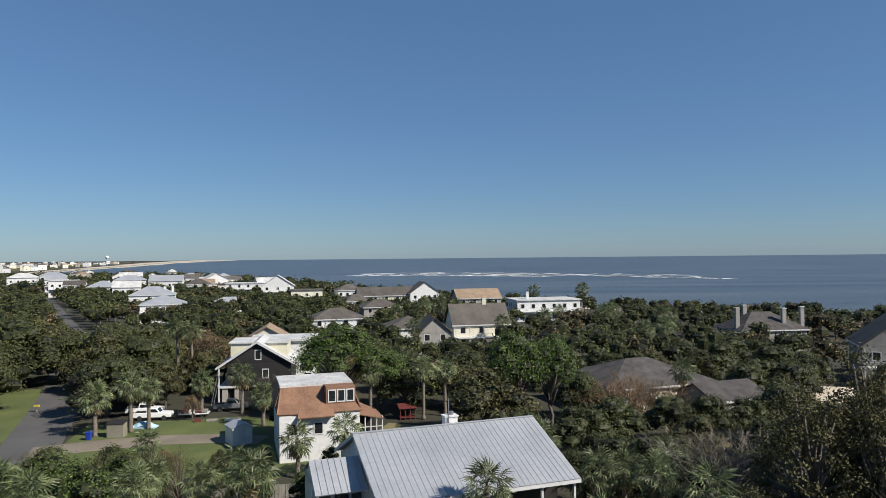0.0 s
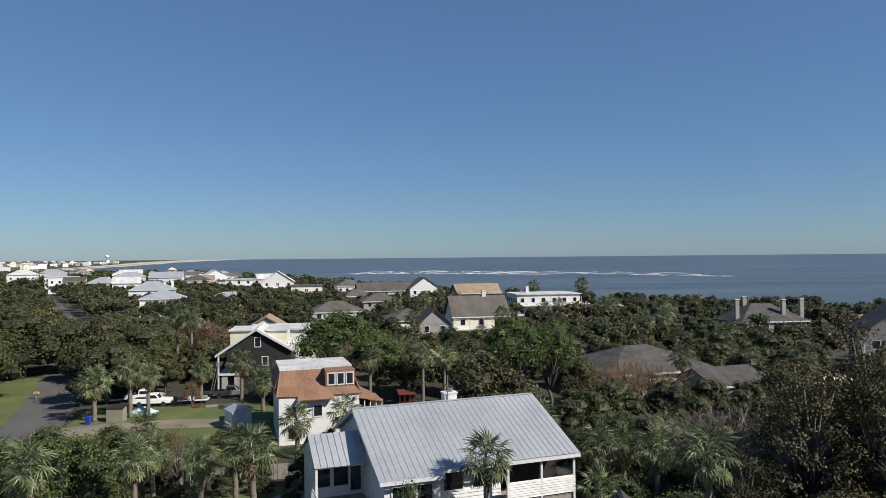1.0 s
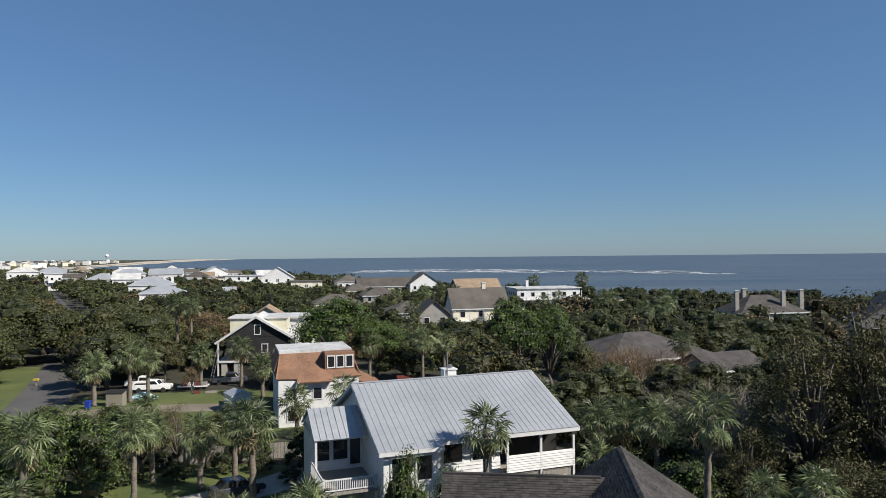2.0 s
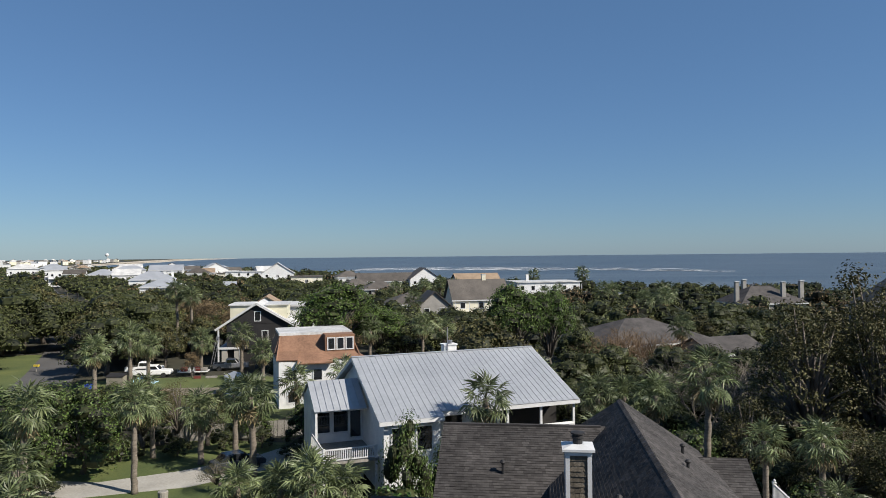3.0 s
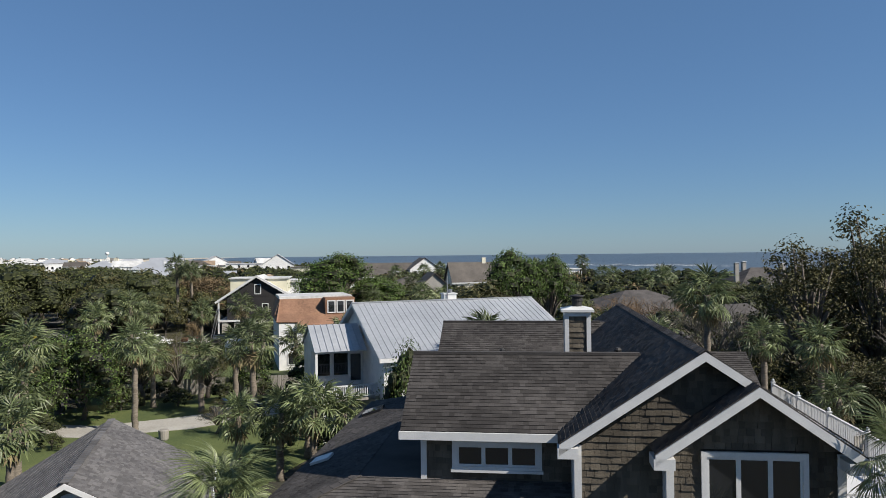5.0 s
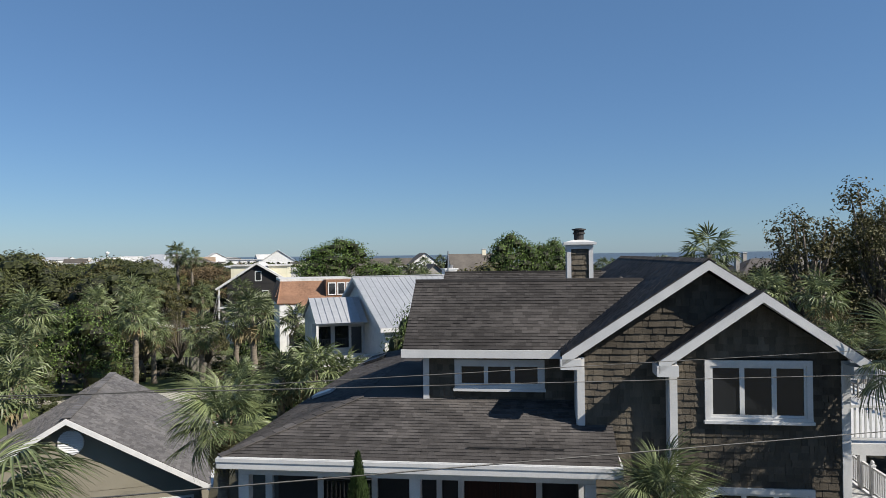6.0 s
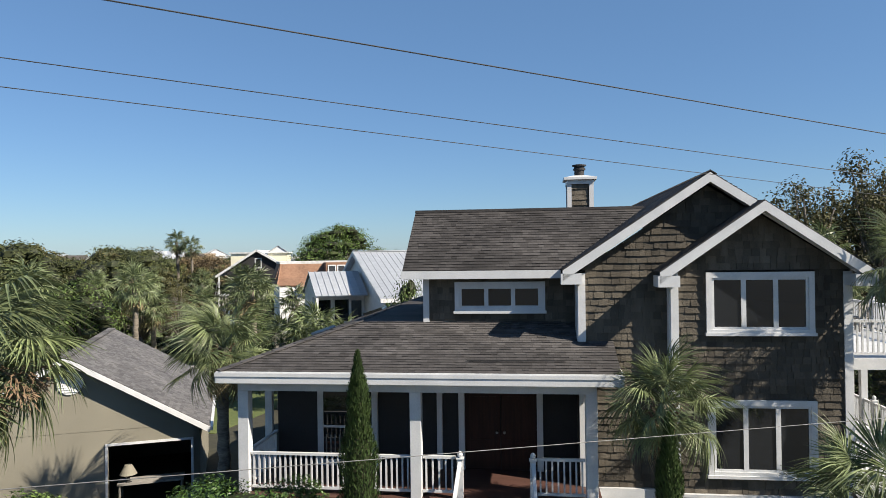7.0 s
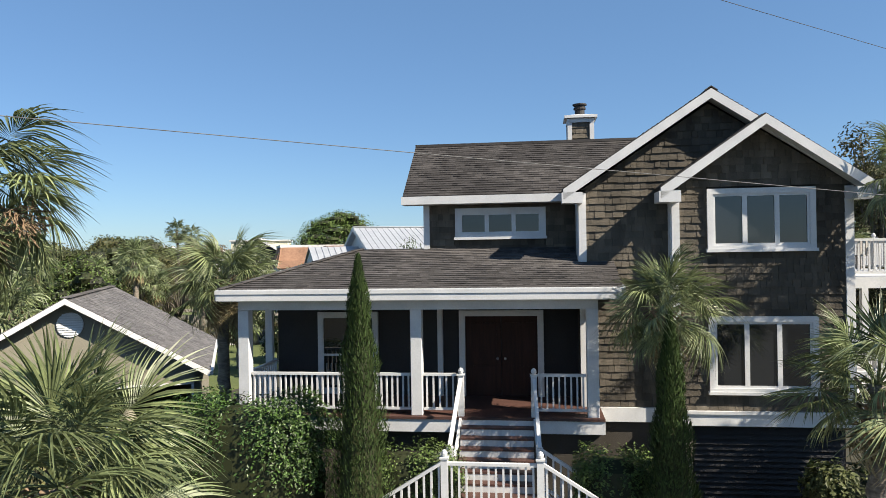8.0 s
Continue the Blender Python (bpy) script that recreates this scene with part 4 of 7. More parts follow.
def front_house():
    H = HOUSE
    FL = 3.45
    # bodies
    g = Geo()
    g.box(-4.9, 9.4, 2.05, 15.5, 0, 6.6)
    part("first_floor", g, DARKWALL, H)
    g = Geo()
    g.box(-0.72, 9.4, 2.02, 4.6, 6.4, 8.75).box(3.3, 9.4, 0.92, 15.5, 0, 8.75)
    part("second_floor", g, SIDING_UNDER, H)
    g = Geo()
    g.box(5.46, 9.49, 0.62, 2.2, 3.1, 8.75)
    part("bay", g, SIDING_UNDER, H)
    g = Geo()
    g.solid([(3.3, 0.92, 8.7), (9.5, 0.92, 8.7), (6.4, 0.92, 10.75)], [(3.3, 1.1, 8.7), (9.5, 1.1, 8.7), (6.4, 1.1, 10.75)])
    g.solid([(5.46, 0.62, 8.7), (9.49, 0.62, 8.7), (7.45, 0.62, 10.08)], [(5.46, 0.9, 8.7), (9.49, 0.9, 8.7), (7.45, 0.9, 10.08)])
    part("gable_wall", g, SIDING_UNDER, H)
    # wall shingles
    W = (0.14, 0.19, 0.25)
    y = 0.615
    for k, (poly, singles) in enumerate((
            ([(6.25, 3.45), (8.7, 3.45), (8.7, 3.86), (6.25, 3.86)], 0), ([(5.6, 3.45), (6.25, 3.45), (6.25, 8.75), (5.6, 8.75)], 130), ([(8.7, 3.45), (9.36, 3.45), (9.36, 8.75), (8.7, 8.75)], 0),
            ([(6.25, 5.68), (8.7, 5.68), (8.7, 7.22), (6.25, 7.22)], 170), ([(5.46, 8.75), (9.49, 8.75), (7.45, 10.1)], 0))):
        lay(H, (0, y, 0), (1, 0, 0), (0, 0, 1), poly, 0.172, W, 0.034, SIDING, "siding_shingle", 40 + k, singles)
    y = 0.915
    for k, poly in enumerate(([(3.46, 3.45), (5.46, 3.45), (5.46, 8.78), (3.46, 8.78)], [(3.35, 8.78), (9.5, 8.78), (6.4, 10.8)])):
        lay(H, (0, y, 0), (1, 0, 0), (0, 0, 1), poly, 0.172, W, 0.034, SIDING, "siding_shingle", 50 + k)
    for k, poly in enumerate(([(-0.6, 7.3), (0.1, 7.3), (0.1, 8.7), (-0.6, 8.7)], [(0.1, 7.3), (2.5, 7.3), (2.5, 7.66), (0.1, 7.66)], [(2.5, 7.3), (3.3, 7.3), (3.3, 8.7), (2.5, 8.7)], [(0.1, 8.44), (2.5, 8.44), (2.5, 8.7), (0.1, 8.7)])):
        lay(H, (0, 2.015, 0), (1, 0, 0), (0, 0, 1), poly, 0.172, W, 0.034, SIDING, "siding_shingle", 60 + k)
    # corner boards and belly bands
    for x0, x1, y0, y1, z0, z1 in ((3.28, 3.46, 0.86, 0.96, 6.9, 8.7), (3.25, 3.30, 0.90, 1.6, 7.0, 8.7), (5.44, 5.62, 0.56, 0.66, 3.45, 8.7), (5.41, 5.46, 0.60, 0.95, 3.45, 8.7), (9.33, 9.51, 0.56, 0.66, 3.1, 8.7), (9.49, 9.54, 0.60, 1.2, 3.1, 8.7), (-0.76, -0.60, 1.96, 2.06, 7.2, 8.6)):
        g = Geo()
        g.box(x0, x1, y0, y1, z0, z1)
        part("corner_board", g, TRIM, H)
    g = Geo()
    g.box(5.40, 9.56, 0.52, 0.66, 3.10, 3.44).box(5.38, 9.58, 0.48, 0.68, 3.38, 3.45)
    part("belly_band", g, TRIM, H)
    g = Geo()
    g.box(3.40, 5.40, 0.80, 0.95, 3.10, 3.44)
    part("belly_band", g, TRIM, H)
    # windows
    big_window(H, 6.25, 8.68, 7.22, 8.70, 0.60, 3)
    big_window(H, 6.25, 8.70, 3.86, 5.68, 0.60, 3)
    big_window(H, 0.10, 2.50, 7.64, 8.46, 2.0, 3)
    # lower storey: louvred vents between piers
    g = Geo()
    g.box(5.5, 5.85, 0.62, 0.92, 0, 3.1)
    part("pier", g, STUCCO, H)
    # backing panel coloured as the shade behind the slats
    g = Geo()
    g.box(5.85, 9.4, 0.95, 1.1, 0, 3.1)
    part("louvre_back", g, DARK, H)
    for k in range(22):
        g = Geo()
        z = 0.15 + k * 0.13
        g.solid([(5.9, 0.70, z), (9.3, 0.70, z), (9.3, 0.72, z), (5.9, 0.72, z)], [(5.9, 0.80, z + 0.12), (9.3, 0.80, z + 0.12), (9.3, 0.82, z + 0.12), (5.9, 0.82, z + 0.12)])
        part("slat", g, DARKWALL, H)
    # main gable roof, running back
    rz, ez, xr, over = 11.1, 8.80, 6.38, 2.90
    lay_roof(H, [(over, 0.55, ez), (over, 16.7, ez), (xr, 16.7, rz), (xr, 0.55, rz)], 1)
    lay_roof(H, [(9.86, 0.55, ez), (9.86, 16.7, ez), (xr, 16.7, rz), (xr, 0.55, rz)], 2)
    cap = Geo()
    for k in range(56):
        y0 = 0.5 + k * 0.29
        for s in (-1, 1):
            cap.solid([(xr, y0, rz + 0.02), (xr + s * 0.15, y0, rz - 0.08), (xr + s * 0.15, y0 + 0.31, rz - 0.09), (xr, y0 + 0.31, rz + 0.01)], [(xr, y0, rz + 0.045), (xr + s * 0.15, y0, rz - 0.055), (xr + s * 0.15, y0 + 0.31, rz - 0.075), (xr, y0 + 0.31, rz + 0.025)])
    part("ridge_caps", cap, SHINGLE, H, kind="stuff")
    # bay gable roof
    bx, bz, be = 7.45, 10.36, 8.74
    lay_roof(H, [(5.10, 0.05, be), (5.10, 4.0, be), (bx, 4.0, bz), (bx, 0.05, bz)], 3)
    lay_roof(H, [(9.80, 0.05, be), (9.80, 4.0, be), (bx, 4.0, bz), (bx, 0.05, bz)], 4)
    # bargeboards with soffits and returns
    for (xa, za), (xb, zb), y in (((over, ez), (xr, rz), 0.53), ((9.86, ez), (xr, rz), 0.53), ((5.10, be), (bx, bz), 0.03), ((9.80, be), (bx, bz), 0.03)):
        g = Geo()
        g.solid([(xa, y - 0.03, za - 0.28), (xb, y - 0.03, zb - 0.25), (xb, y - 0.03, zb - 0.02), (xa, y - 0.03, za - 0.02)], [(xa, y + 0.02, za - 0.28), (xb, y + 0.02, zb - 0.25), (xb, y + 0.02, zb - 0.02), (xa, y + 0.02, za - 0.02)])
        part("bargeboard", g, TRIM, H)
        s = Geo()
        d = 0.56
        s.solid([(xa, y + 0.02, za - 0.20), (xb, y + 0.02, zb - 0.17), (xb, y + d, zb - 0.17), (xa, y + d, za - 0.20)], [(xa, y + 0.02, za - 0.16), (xb, y + 0.02, zb - 0.13), (xb, y + d, zb - 0.13), (xa, y + d, za - 0.16)])
        part("soffit", s, TRIM, H)
    for x0, x1, y0, y1, z in ((2.86, 3.36, 0.5, 0.95, ez), (5.06, 5.55, 0.0, 0.65, be), (9.36, 9.84, 0.0, 0.65, be)):
        g = Geo()
        g.box(x0, x1, y0, y1, z - 0.36, z - 0.10)
        part("eave_return", g, TRIM, H)
    # second-floor front roof and the parallel ridge behind it
    lay_roof(H, [(-1.25, 1.57, 8.78), (3.5, 1.57, 8.78), (5.6, 4.2, 10.5), (-1.3, 4.2, 10.5)], 5)
    plane_piece(H, [(-1.3, 4.2, 10.5), (5.6, 4.2, 10.5), (3.0, 8.0, 8.4), (-1.25, 8.0, 8.4)], 0.12, SHINGLE, "back_slope")
    lay_roof(H, [(-1.6, 9.6, 8.0), (3.6, 9.6, 8.0), (5.4, 13.9, 10.5), (-1.6, 13.9, 10.5)], 6)
    plane_piece(H, [(-1.6, 13.9, 10.5), (5.4, 13.9, 10.5), (3.0, 17.5, 8.4), (-1.6, 17.5, 8.4)], 0.12, SHINGLE, "back_slope")
    g = Geo()
    g.box(-1.3, 5.4, 4.1, 4.3, 10.46, 10.54)
    part("ridge_cap", g, SHINGLE, H)
    g = Geo()
    g.box(-1.6, 5.2, 13.8, 14.0, 10.46, 10.54)
    part("ridge_cap", g, SHINGLE, H)
    g = Geo()
    g.box(-1.28, 2.9, 1.50, 1.57, 8.56, 8.77).box(-1.28, 2.9, 1.52, 2.05, 8.56, 8.60)
    part("fascia", g, TRIM, H)
    g = Geo()
    g.box(-1.4, 3.0, 9.45, 9.57, 7.9, 8.02)
    part("gutter", g, TRIM, H)
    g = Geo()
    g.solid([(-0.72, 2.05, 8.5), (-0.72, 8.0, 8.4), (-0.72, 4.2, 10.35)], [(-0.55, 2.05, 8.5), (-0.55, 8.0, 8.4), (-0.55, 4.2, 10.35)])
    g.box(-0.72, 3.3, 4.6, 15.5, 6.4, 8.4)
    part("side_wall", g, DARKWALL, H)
    # porch roof, hipped at its end and running back along the side
    hip = (-2.52, 2.05, 7.40)
    lay_roof(H, [(-5.36, -0.67, 6.46), (4.12, -0.67, 6.46), (4.12, 2.05, 7.40), hip], 7, singles=300)
    lay_roof(H, [(-5.36, 16.0, 6.46), (-5.36, -0.67, 6.46), hip, (-2.52, 13.2, 7.40)], 8)
    plane_piece(H, [hip, (-2.52, 13.2, 7.40), (-0.6, 13.2, 6.95), (-0.6, 2.05, 7.40)], 0.12, SHINGLE, "back_slope")
    plane_piece(H, [(-5.36, 16.0, 6.46), (-0.6, 16.0, 6.46), (-0.6, 13.2, 7.3), (-2.52, 13.2, 7.4)], 0.12, SHINGLE, "back_slope")
    cap = Geo()
    for k in range(14):
        a = Vector((-5.36, -0.67, 6.48)).lerp(Vector((hip[0], hip[1], hip[2] + 0.02)), k / 14)
        b = Vector((-5.36, -0.67, 6.48)).lerp(Vector((hip[0], hip[1], hip[2] + 0.02)), (k + 1.1) / 14)
        cap.beam(a + Vector((0, 0, 0.012)), b, 0.26, 0.025)
    part("hip_caps", cap, SHINGLE, H, kind="stuff")
    g = Geo()
    g.box(-5.40, 4.15, -0.74, -0.67, 6.20, 6.47).box(-5.42, 4.17, -0.76, -0.74, 6.36, 6.45)
    g.box(-5.43, -5.36, -0.72, 16.0, 6.20, 6.38).box(4.12, 4.17, -0.72, 0.9, 6.20, 6.5)
    part("fascia", g, TRIM, H)
    g = Geo()
    g.box(-5.36, 4.12, -0.67, 2.03, 6.18, 6.22).box(-5.36, -4.9, 2.03, 16, 6.18, 6.22)
    part("porch_ceiling", g, TRIM, H)
    g = Geo()
    g.box(-5.02, 3.60, -0.34, -0.08, 5.95, 6.18).box(-5.02, -4.78, -0.08, 2.03, 5.95, 6.18)
    part("porch_beam", g, TRIM, H)
    g = Geo()
    g.box(0.6, 2.9, -0.12, -0.09, 6.64, 6.66)
    strip = part("roof_strip", g, DARKWALL, H)
    strip.location = (0, -0.05, 0.04)
    for x in (-4.89, -0.63, 3.47):
        g = Geo()
        g.box(x - 0.135, x + 0.135, -0.345, -0.075, FL, 5.95)
        bevel(part("porch_post", g, TRIM, H), 0.012)
    g = Geo()
    g.box(-5.1, 3.72, -0.45, 2.05, FL - 0.06, FL)
    part("porch_floor", g, DECKWOOD, H, "red-brown porch boards")
    g = Geo()
    g.box(-5.1, 3.72, -0.42, -0.36, FL - 0.36, FL - 0.06).box(-5.12, -5.06, -0.42, 2.05, FL - 0.36, FL - 0.06).box(3.66, 3.72, -0.36, 0.85, FL - 0.36, FL - 0.06)
    part("porch_skirt", g, TRIM, H)
    g = Geo()
    g.box(-5.0, 3.62, -0.2, 2.0, 0, FL - 0.36)
    part("porch_base", g, SIDING_UNDER, H)
    # porch wall, window and door
    for x0, x1 in ((-5.22, -5.02), (-0.42, -0.28)):
        g = Geo()
        g.box(x0, x1, 1.9, 2.04, FL, 6.18)
        part("pilaster", g, TRIM, H)
    g = Geo()
    g.box(3.28, 3.44, 0.84, 1.0, FL, 6.18)
    part("pilaster", g, TRIM, H)
    g = Geo()
    ring(g, -3.74, -2.06, FL + 0.02, 5.7, 0.16, 1.95, 2.06)
    w = part("porch_window", g, TRIM, H)
    g = Geo()
    g.box(-3.58, -2.22, 1.99, 2.04, FL + 0.15, 5.54)
    part("pane", g, GLASS, w)
    g = Geo()
    g.box(-3.58, -2.22, 1.97, 2.03, 4.5, 4.56)
    part("sash_bar", g, TRIM, w)
    for k in range(11):
        g = Geo()
        x = -3.52 + k * 0.125
        g.box(x, x + 0.035, 1.975, 1.99, 3.7, 4.3)
        part("blind_slat", g, GREYWOOD, w)
    g = Geo()
    g.box(0.16, 0.32, 1.93, 2.06, FL, 5.73).box(2.24, 2.40, 1.93, 2.06, FL, 5.73).box(0.32, 2.24, 1.93, 2.06, 5.58, 5.73)
    d = part("front_door", g, TRIM, H, "dark mahogany double door in white casing")
    for x0 in (0.32, 1.28):
        g = Geo()
        g.box(x0 + 0.01, x0 + 0.95, 2.0, 2.045, FL, 5.58)
        g.box(x0 + 0.12, x0 + 0.84, 1.985, 2.0, FL + 0.2, FL + 0.8).box(x0 + 0.12, x0 + 0.84, 1.985, 2.0, FL + 1.0, FL + 1.95)
        leaf = part("door_leaf", g, DOORWOOD, d)
        g = Geo()
        kx = x0 + (0.86 if x0 < 1 else 0.1)
        g.lathe([(0.01, -0.04), (0.035, -0.02), (0.035, 0.02), (0.01, 0.04)], 0, 0, 8)
        knob = part("knob", g, STEEL, leaf)
        knob.location = (kx, 1.96, FL + 1.0)
    for a, b in ((-4.74, -0.78), (-0.48, 0.30), (2.22, 3.32)):
        railing(H, (a, -0.2, FL), (b, -0.2, FL), 0.14, 0.95)
    railing(H, (-4.89, -0.05, FL), (-4.89, 1.9, FL), 0.14, 0.95)
    newel(H, 0.42, -0.3, FL, 0.95)
    newel(H, 2.12, -0.3, FL, 0.95)
    # steps down to a landing, then flights to both sides
    n, rise, run = 7, 0.178, 0.235
    for k in range(n):
        g = Geo()
        y1 = -0.42 - run * k
        z = FL - rise * (k + 1)
        if k < n - 1:
            g.box(0.45, 2.1, y1 - run - 0.03, y1, z - 0.04, z)
            part("tread", g, DECKWOOD, H)
        g = Geo()
        g.box(0.45, 2.1, y1 - 0.02, y1, z, z + rise - 0.04)
        part("riser", g, TRIM, H)
    LZ = FL - rise * n
    yl = -0.42 - run * (n - 1)
    g = Geo()
    g.box(0.25, 2.3, yl - 1.0, yl, LZ - 0.05, LZ)
    part("landing", g, DECKWOOD, H)
    for x in (0.32, 2.22):
        newel(H, x, yl - 0.95, LZ, 0.98)
        g = Geo()
        g.beam((0.42 if x < 1 else 2.12, -0.3, FL + 0.9), (x, yl - 0.05, LZ + 0.95), 0.08, 0.08).beam((0.42 if x < 1 else 2.12, -0.42, FL - 0.1), (x, yl, LZ + 0.02), 0.05, 0.26)
        part("stair_rail", g, TRIM, H)
        g = Geo()
        g.box(x - 0.07, x + 0.07, yl - 0.07, yl + 0.07, LZ, LZ + 0.95)
        part("newel", g, TRIM, H)
    railing(H, (0.39, yl - 0.95, LZ), (2.15, yl - 0.95, LZ), 0.1, 0.88, 0.14)
    for s, x in ((-1, 0.3), (1, 2.25)):
        for k in range(11):
            g = Geo()
            a, b = x + s * (k * 0.28), x + s * ((k + 1) * 0.28)
            z = LZ - 0.178 * (k + 1)
            g.box(min(a, b), max(a, b), yl - 1.0, yl, z - 0.05, z)
            part("tread", g, DECKWOOD, H)
        for y in (yl - 0.97, yl - 0.03):
            f = Geo()
            end = (x + s * 2.9, y, LZ - 1.85 + 0.95)
            f.beam((x, y, LZ + 0.92), end, 0.09, 0.06).beam((x, y, LZ + 0.16), (end[0], y, end[2] - 0.76), 0.06, 0.06).beam((x, y, LZ - 0.08), (end[0], y, end[2] - 1.0), 0.05, 0.28)
            rail = part("stair_rail", f, TRIM, H)
            for k in range(19):
                q = (k + 0.6) / 19
                px_, pz = x + (end[0] - x) * q, LZ + 0.92 + (end[2] - LZ - 0.92) * q
                b = Geo()
                b.box(px_ - 0.02, px_ + 0.02, y - 0.02, y + 0.02, pz - 0.76, pz)
                part("baluster", b, TRIM, rail)
            newel(H, end[0], y, 0.3, 0.9)
    # balconies on the seaward side
    for z, yb in ((6.55, 1.45), (3.30, 1.45)):
        g = Geo()
        g.box(9.5, 13.2, yb, 16.5, z - 0.28, z)
        part("balcony_floor", g, TRIM, H)
        railing(H, (9.6, yb + 0.08, z), (13.12, yb + 0.08, z), 0.1, 0.9, 0.12)
        railing(H, (13.1, yb + 0.1, z), (13.1, 16.4, z), 0.1, 0.9, 0.14)
        for k in range(6):
            newel(H, 13.1, yb + 0.1 + k * 2.96, z, 0.98)
    for k in range(4):
        g = Geo()
        g.box(13.0, 13.2, 1.5 + 3.3 * k, 1.7 + 3.3 * k, 0, 6.3)
        part("balcony_post", g, TRIM, H)
    g = Geo()
    g.box(9.52, 9.9, 1.5, 1.75, 3.3, 6.3)
    part("balcony_post", g, TRIM, H)
    # low roof beyond the ridge on the seaward side
    lay_roof(H, [(7.6, 11.2, 7.5), (11.3, 11.2, 7.5), (11.3, 14.2, 9.2), (7.6, 14.2, 9.2)], 9)
    plane_piece(H, [(7.6, 14.2, 9.2), (11.3, 14.2, 9.2), (11.3, 17.0, 7.6), (7.6, 17.0, 7.6)], 0.12, SHINGLE, "back_slope")
    g = Geo()
    g.box(9.3, 11.0, 11.6, 16.6, 0, 7.5)
    part("side_wing", g, SIDING_UNDER, H)
    g = Geo()
    g.solid([(10.9, 11.6, 7.4), (10.9, 16.6, 7.4), (10.9, 14.2, 9.05)], [(11.05, 11.6, 7.4), (11.05, 16.6, 7.4), (11.05, 14.2, 9.05)])
    part("gable_wall", g, SIDING_UNDER, H)
    # chimney: shingled stack with white corners and a steel flue
    cx, cy = 3.76, 6.6
    g = Geo()
    g.box(cx - 0.36, cx + 0.36, cy - 0.36, cy + 0.36, 8, 11.57)
    ch = part("chimney", g, SIDING_UNDER, H)
    lay(ch, (0, cy - 0.362, 0), (1, 0, 0), (0, 0, 1), [(cx - 0.27, 9.2), (cx + 0.27, 9.2), (cx + 0.27, 11.5), (cx - 0.27, 11.5)], 0.172, W, 0.034, SIDING, "siding_shingle", 70)
    for sx in (-1, 1):
        for sy in (-1, 1):
            g = Geo()
            g.box(cx + sx * 0.35 - 0.07, cx + sx * 0.35 + 0.07, cy + sy * 0.35 - 0.07, cy + sy * 0.35 + 0.07, 8.5, 11.5)
            part("corner_board", g, TRIM, ch)
    g = Geo()
    g.box(cx - 0.43, cx + 0.43, cy - 0.43, cy + 0.43, 11.42, 11.55)
    part("chimney_band", g, TRIM, ch)
    g = Geo()
    g.solid([(cx - 0.50, cy - 0.50, 11.64), (cx + 0.50, cy - 0.50, 11.64), (cx + 0.50, cy + 0.50, 11.64), (cx - 0.50, cy + 0.50, 11.64)], [(cx - 0.20, cy - 0.20, 11.72), (cx + 0.20, cy - 0.20, 11.72), (cx + 0.20, cy + 0.20, 11.72), (cx - 0.20, cy + 0.20, 11.72)])
    g.box(cx - 0.52, cx + 0.52, cy - 0.52, cy + 0.52, 11.56, 11.64)
    part("chimney_cap", g, TRIM, ch)
    g = Geo()
    g.lathe([(0.16, 11.70), (0.16, 11.90), (0.2, 11.91), (0.2, 11.96), (0.17, 11.97), (0.17, 12.03), (0.23, 12.04), (0.23, 12.08), (0.05, 12.11)], cx, cy, 16)
    part("flue", g, DARKWALL, ch)
    # roof vents
    for x, y, z, h in ((1.1, 11.5, 9.1, 0.45), (4.9, 5.2, 10.1, 0.35), (7.9, 9.6, 10.1, 0.22), (8.3, 12.4, 9.85, 0.3)):
        g = Geo()
        g.tube([(x, y, z - 0.2), (x, y, z + h)], [0.06, 0.06], 8).lathe([(0.1, z + h - 0.02), (0.12, z + h + 0.03), (0.06, z + h + 0.1)], x, y, 8)
        part("vent_pipe", g, DARKWALL, H)
    g = Geo()
    g.slab([(-4.9, 12.0, 6.75), (-4.1, 12.0, 7.02), (-4.1, 12.9, 7.02), (-4.9, 12.9, 6.75)], 0.1)
    part("skylight", g, GLASS, H)
    g = Geo()
    g.slab([(-4.95, 5.2, 6.72), (-4.35, 5.2, 6.92), (-4.35, 5.9, 6.92), (-4.95, 5.9, 6.72)], 0.08)
    part("skylight", g, TRIM, H)


front_house()


# ---------- furniture on the upper balcony ----------
def patio_set():
    base = HOUSE.matrix_basis
    t = thing("patio_table", base @ pose(11.9, 9.9, 6.55), "round wooden patio table on the upper balcony", "table")
    g = Geo()
    g.lathe([(0.02, 0.70), (0.5, 0.70), (0.52, 0.72), (0.5, 0.74), (0.02, 0.74)], 0, 0, 20)
    part("tabletop", g, GREYWOOD, t)
    for k in range(4):
        a = math.pi / 4 + k * math.pi / 2
        g = Geo()
        g.beam((0.36 * math.cos(a), 0.36 * math.sin(a), 0), (0.28 * math.cos(a), 0.28 * math.sin(a), 0.70), 0.05, 0.05)
        part("leg", g, GREYWOOD, t)
    for x, y, turn in ((11.9, 11.0, 0), (11.9, 8.8, 180), (12.6, 7.4, 210)):
        c = thing("patio_chair", base @ pose(x, y, 6.55, 0, 0, turn), "wooden patio chair on the upper balcony", "chair", "patio chairs")
        g = Geo()
        g.box(-0.25, 0.25, -0.25, 0.25, 0.42, 0.46)
        part("seat", g, GREYWOOD, c)
        for k in range(4):
            g = Geo()
            g.box(-0.23 + k * 0.13, -0.15 + k * 0.13, 0.22, 0.25, 0.46, 0.95)
            part("slat", g, GREYWOOD, c)
        for sx in (-0.22, 0.18):
            for sy in (-0.24, 0.2):
                g = Geo()
                g.box(sx, sx + 0.04, sy, sy + 0.04, 0, 0.42)
                part("leg", g, GREYWOOD, c)


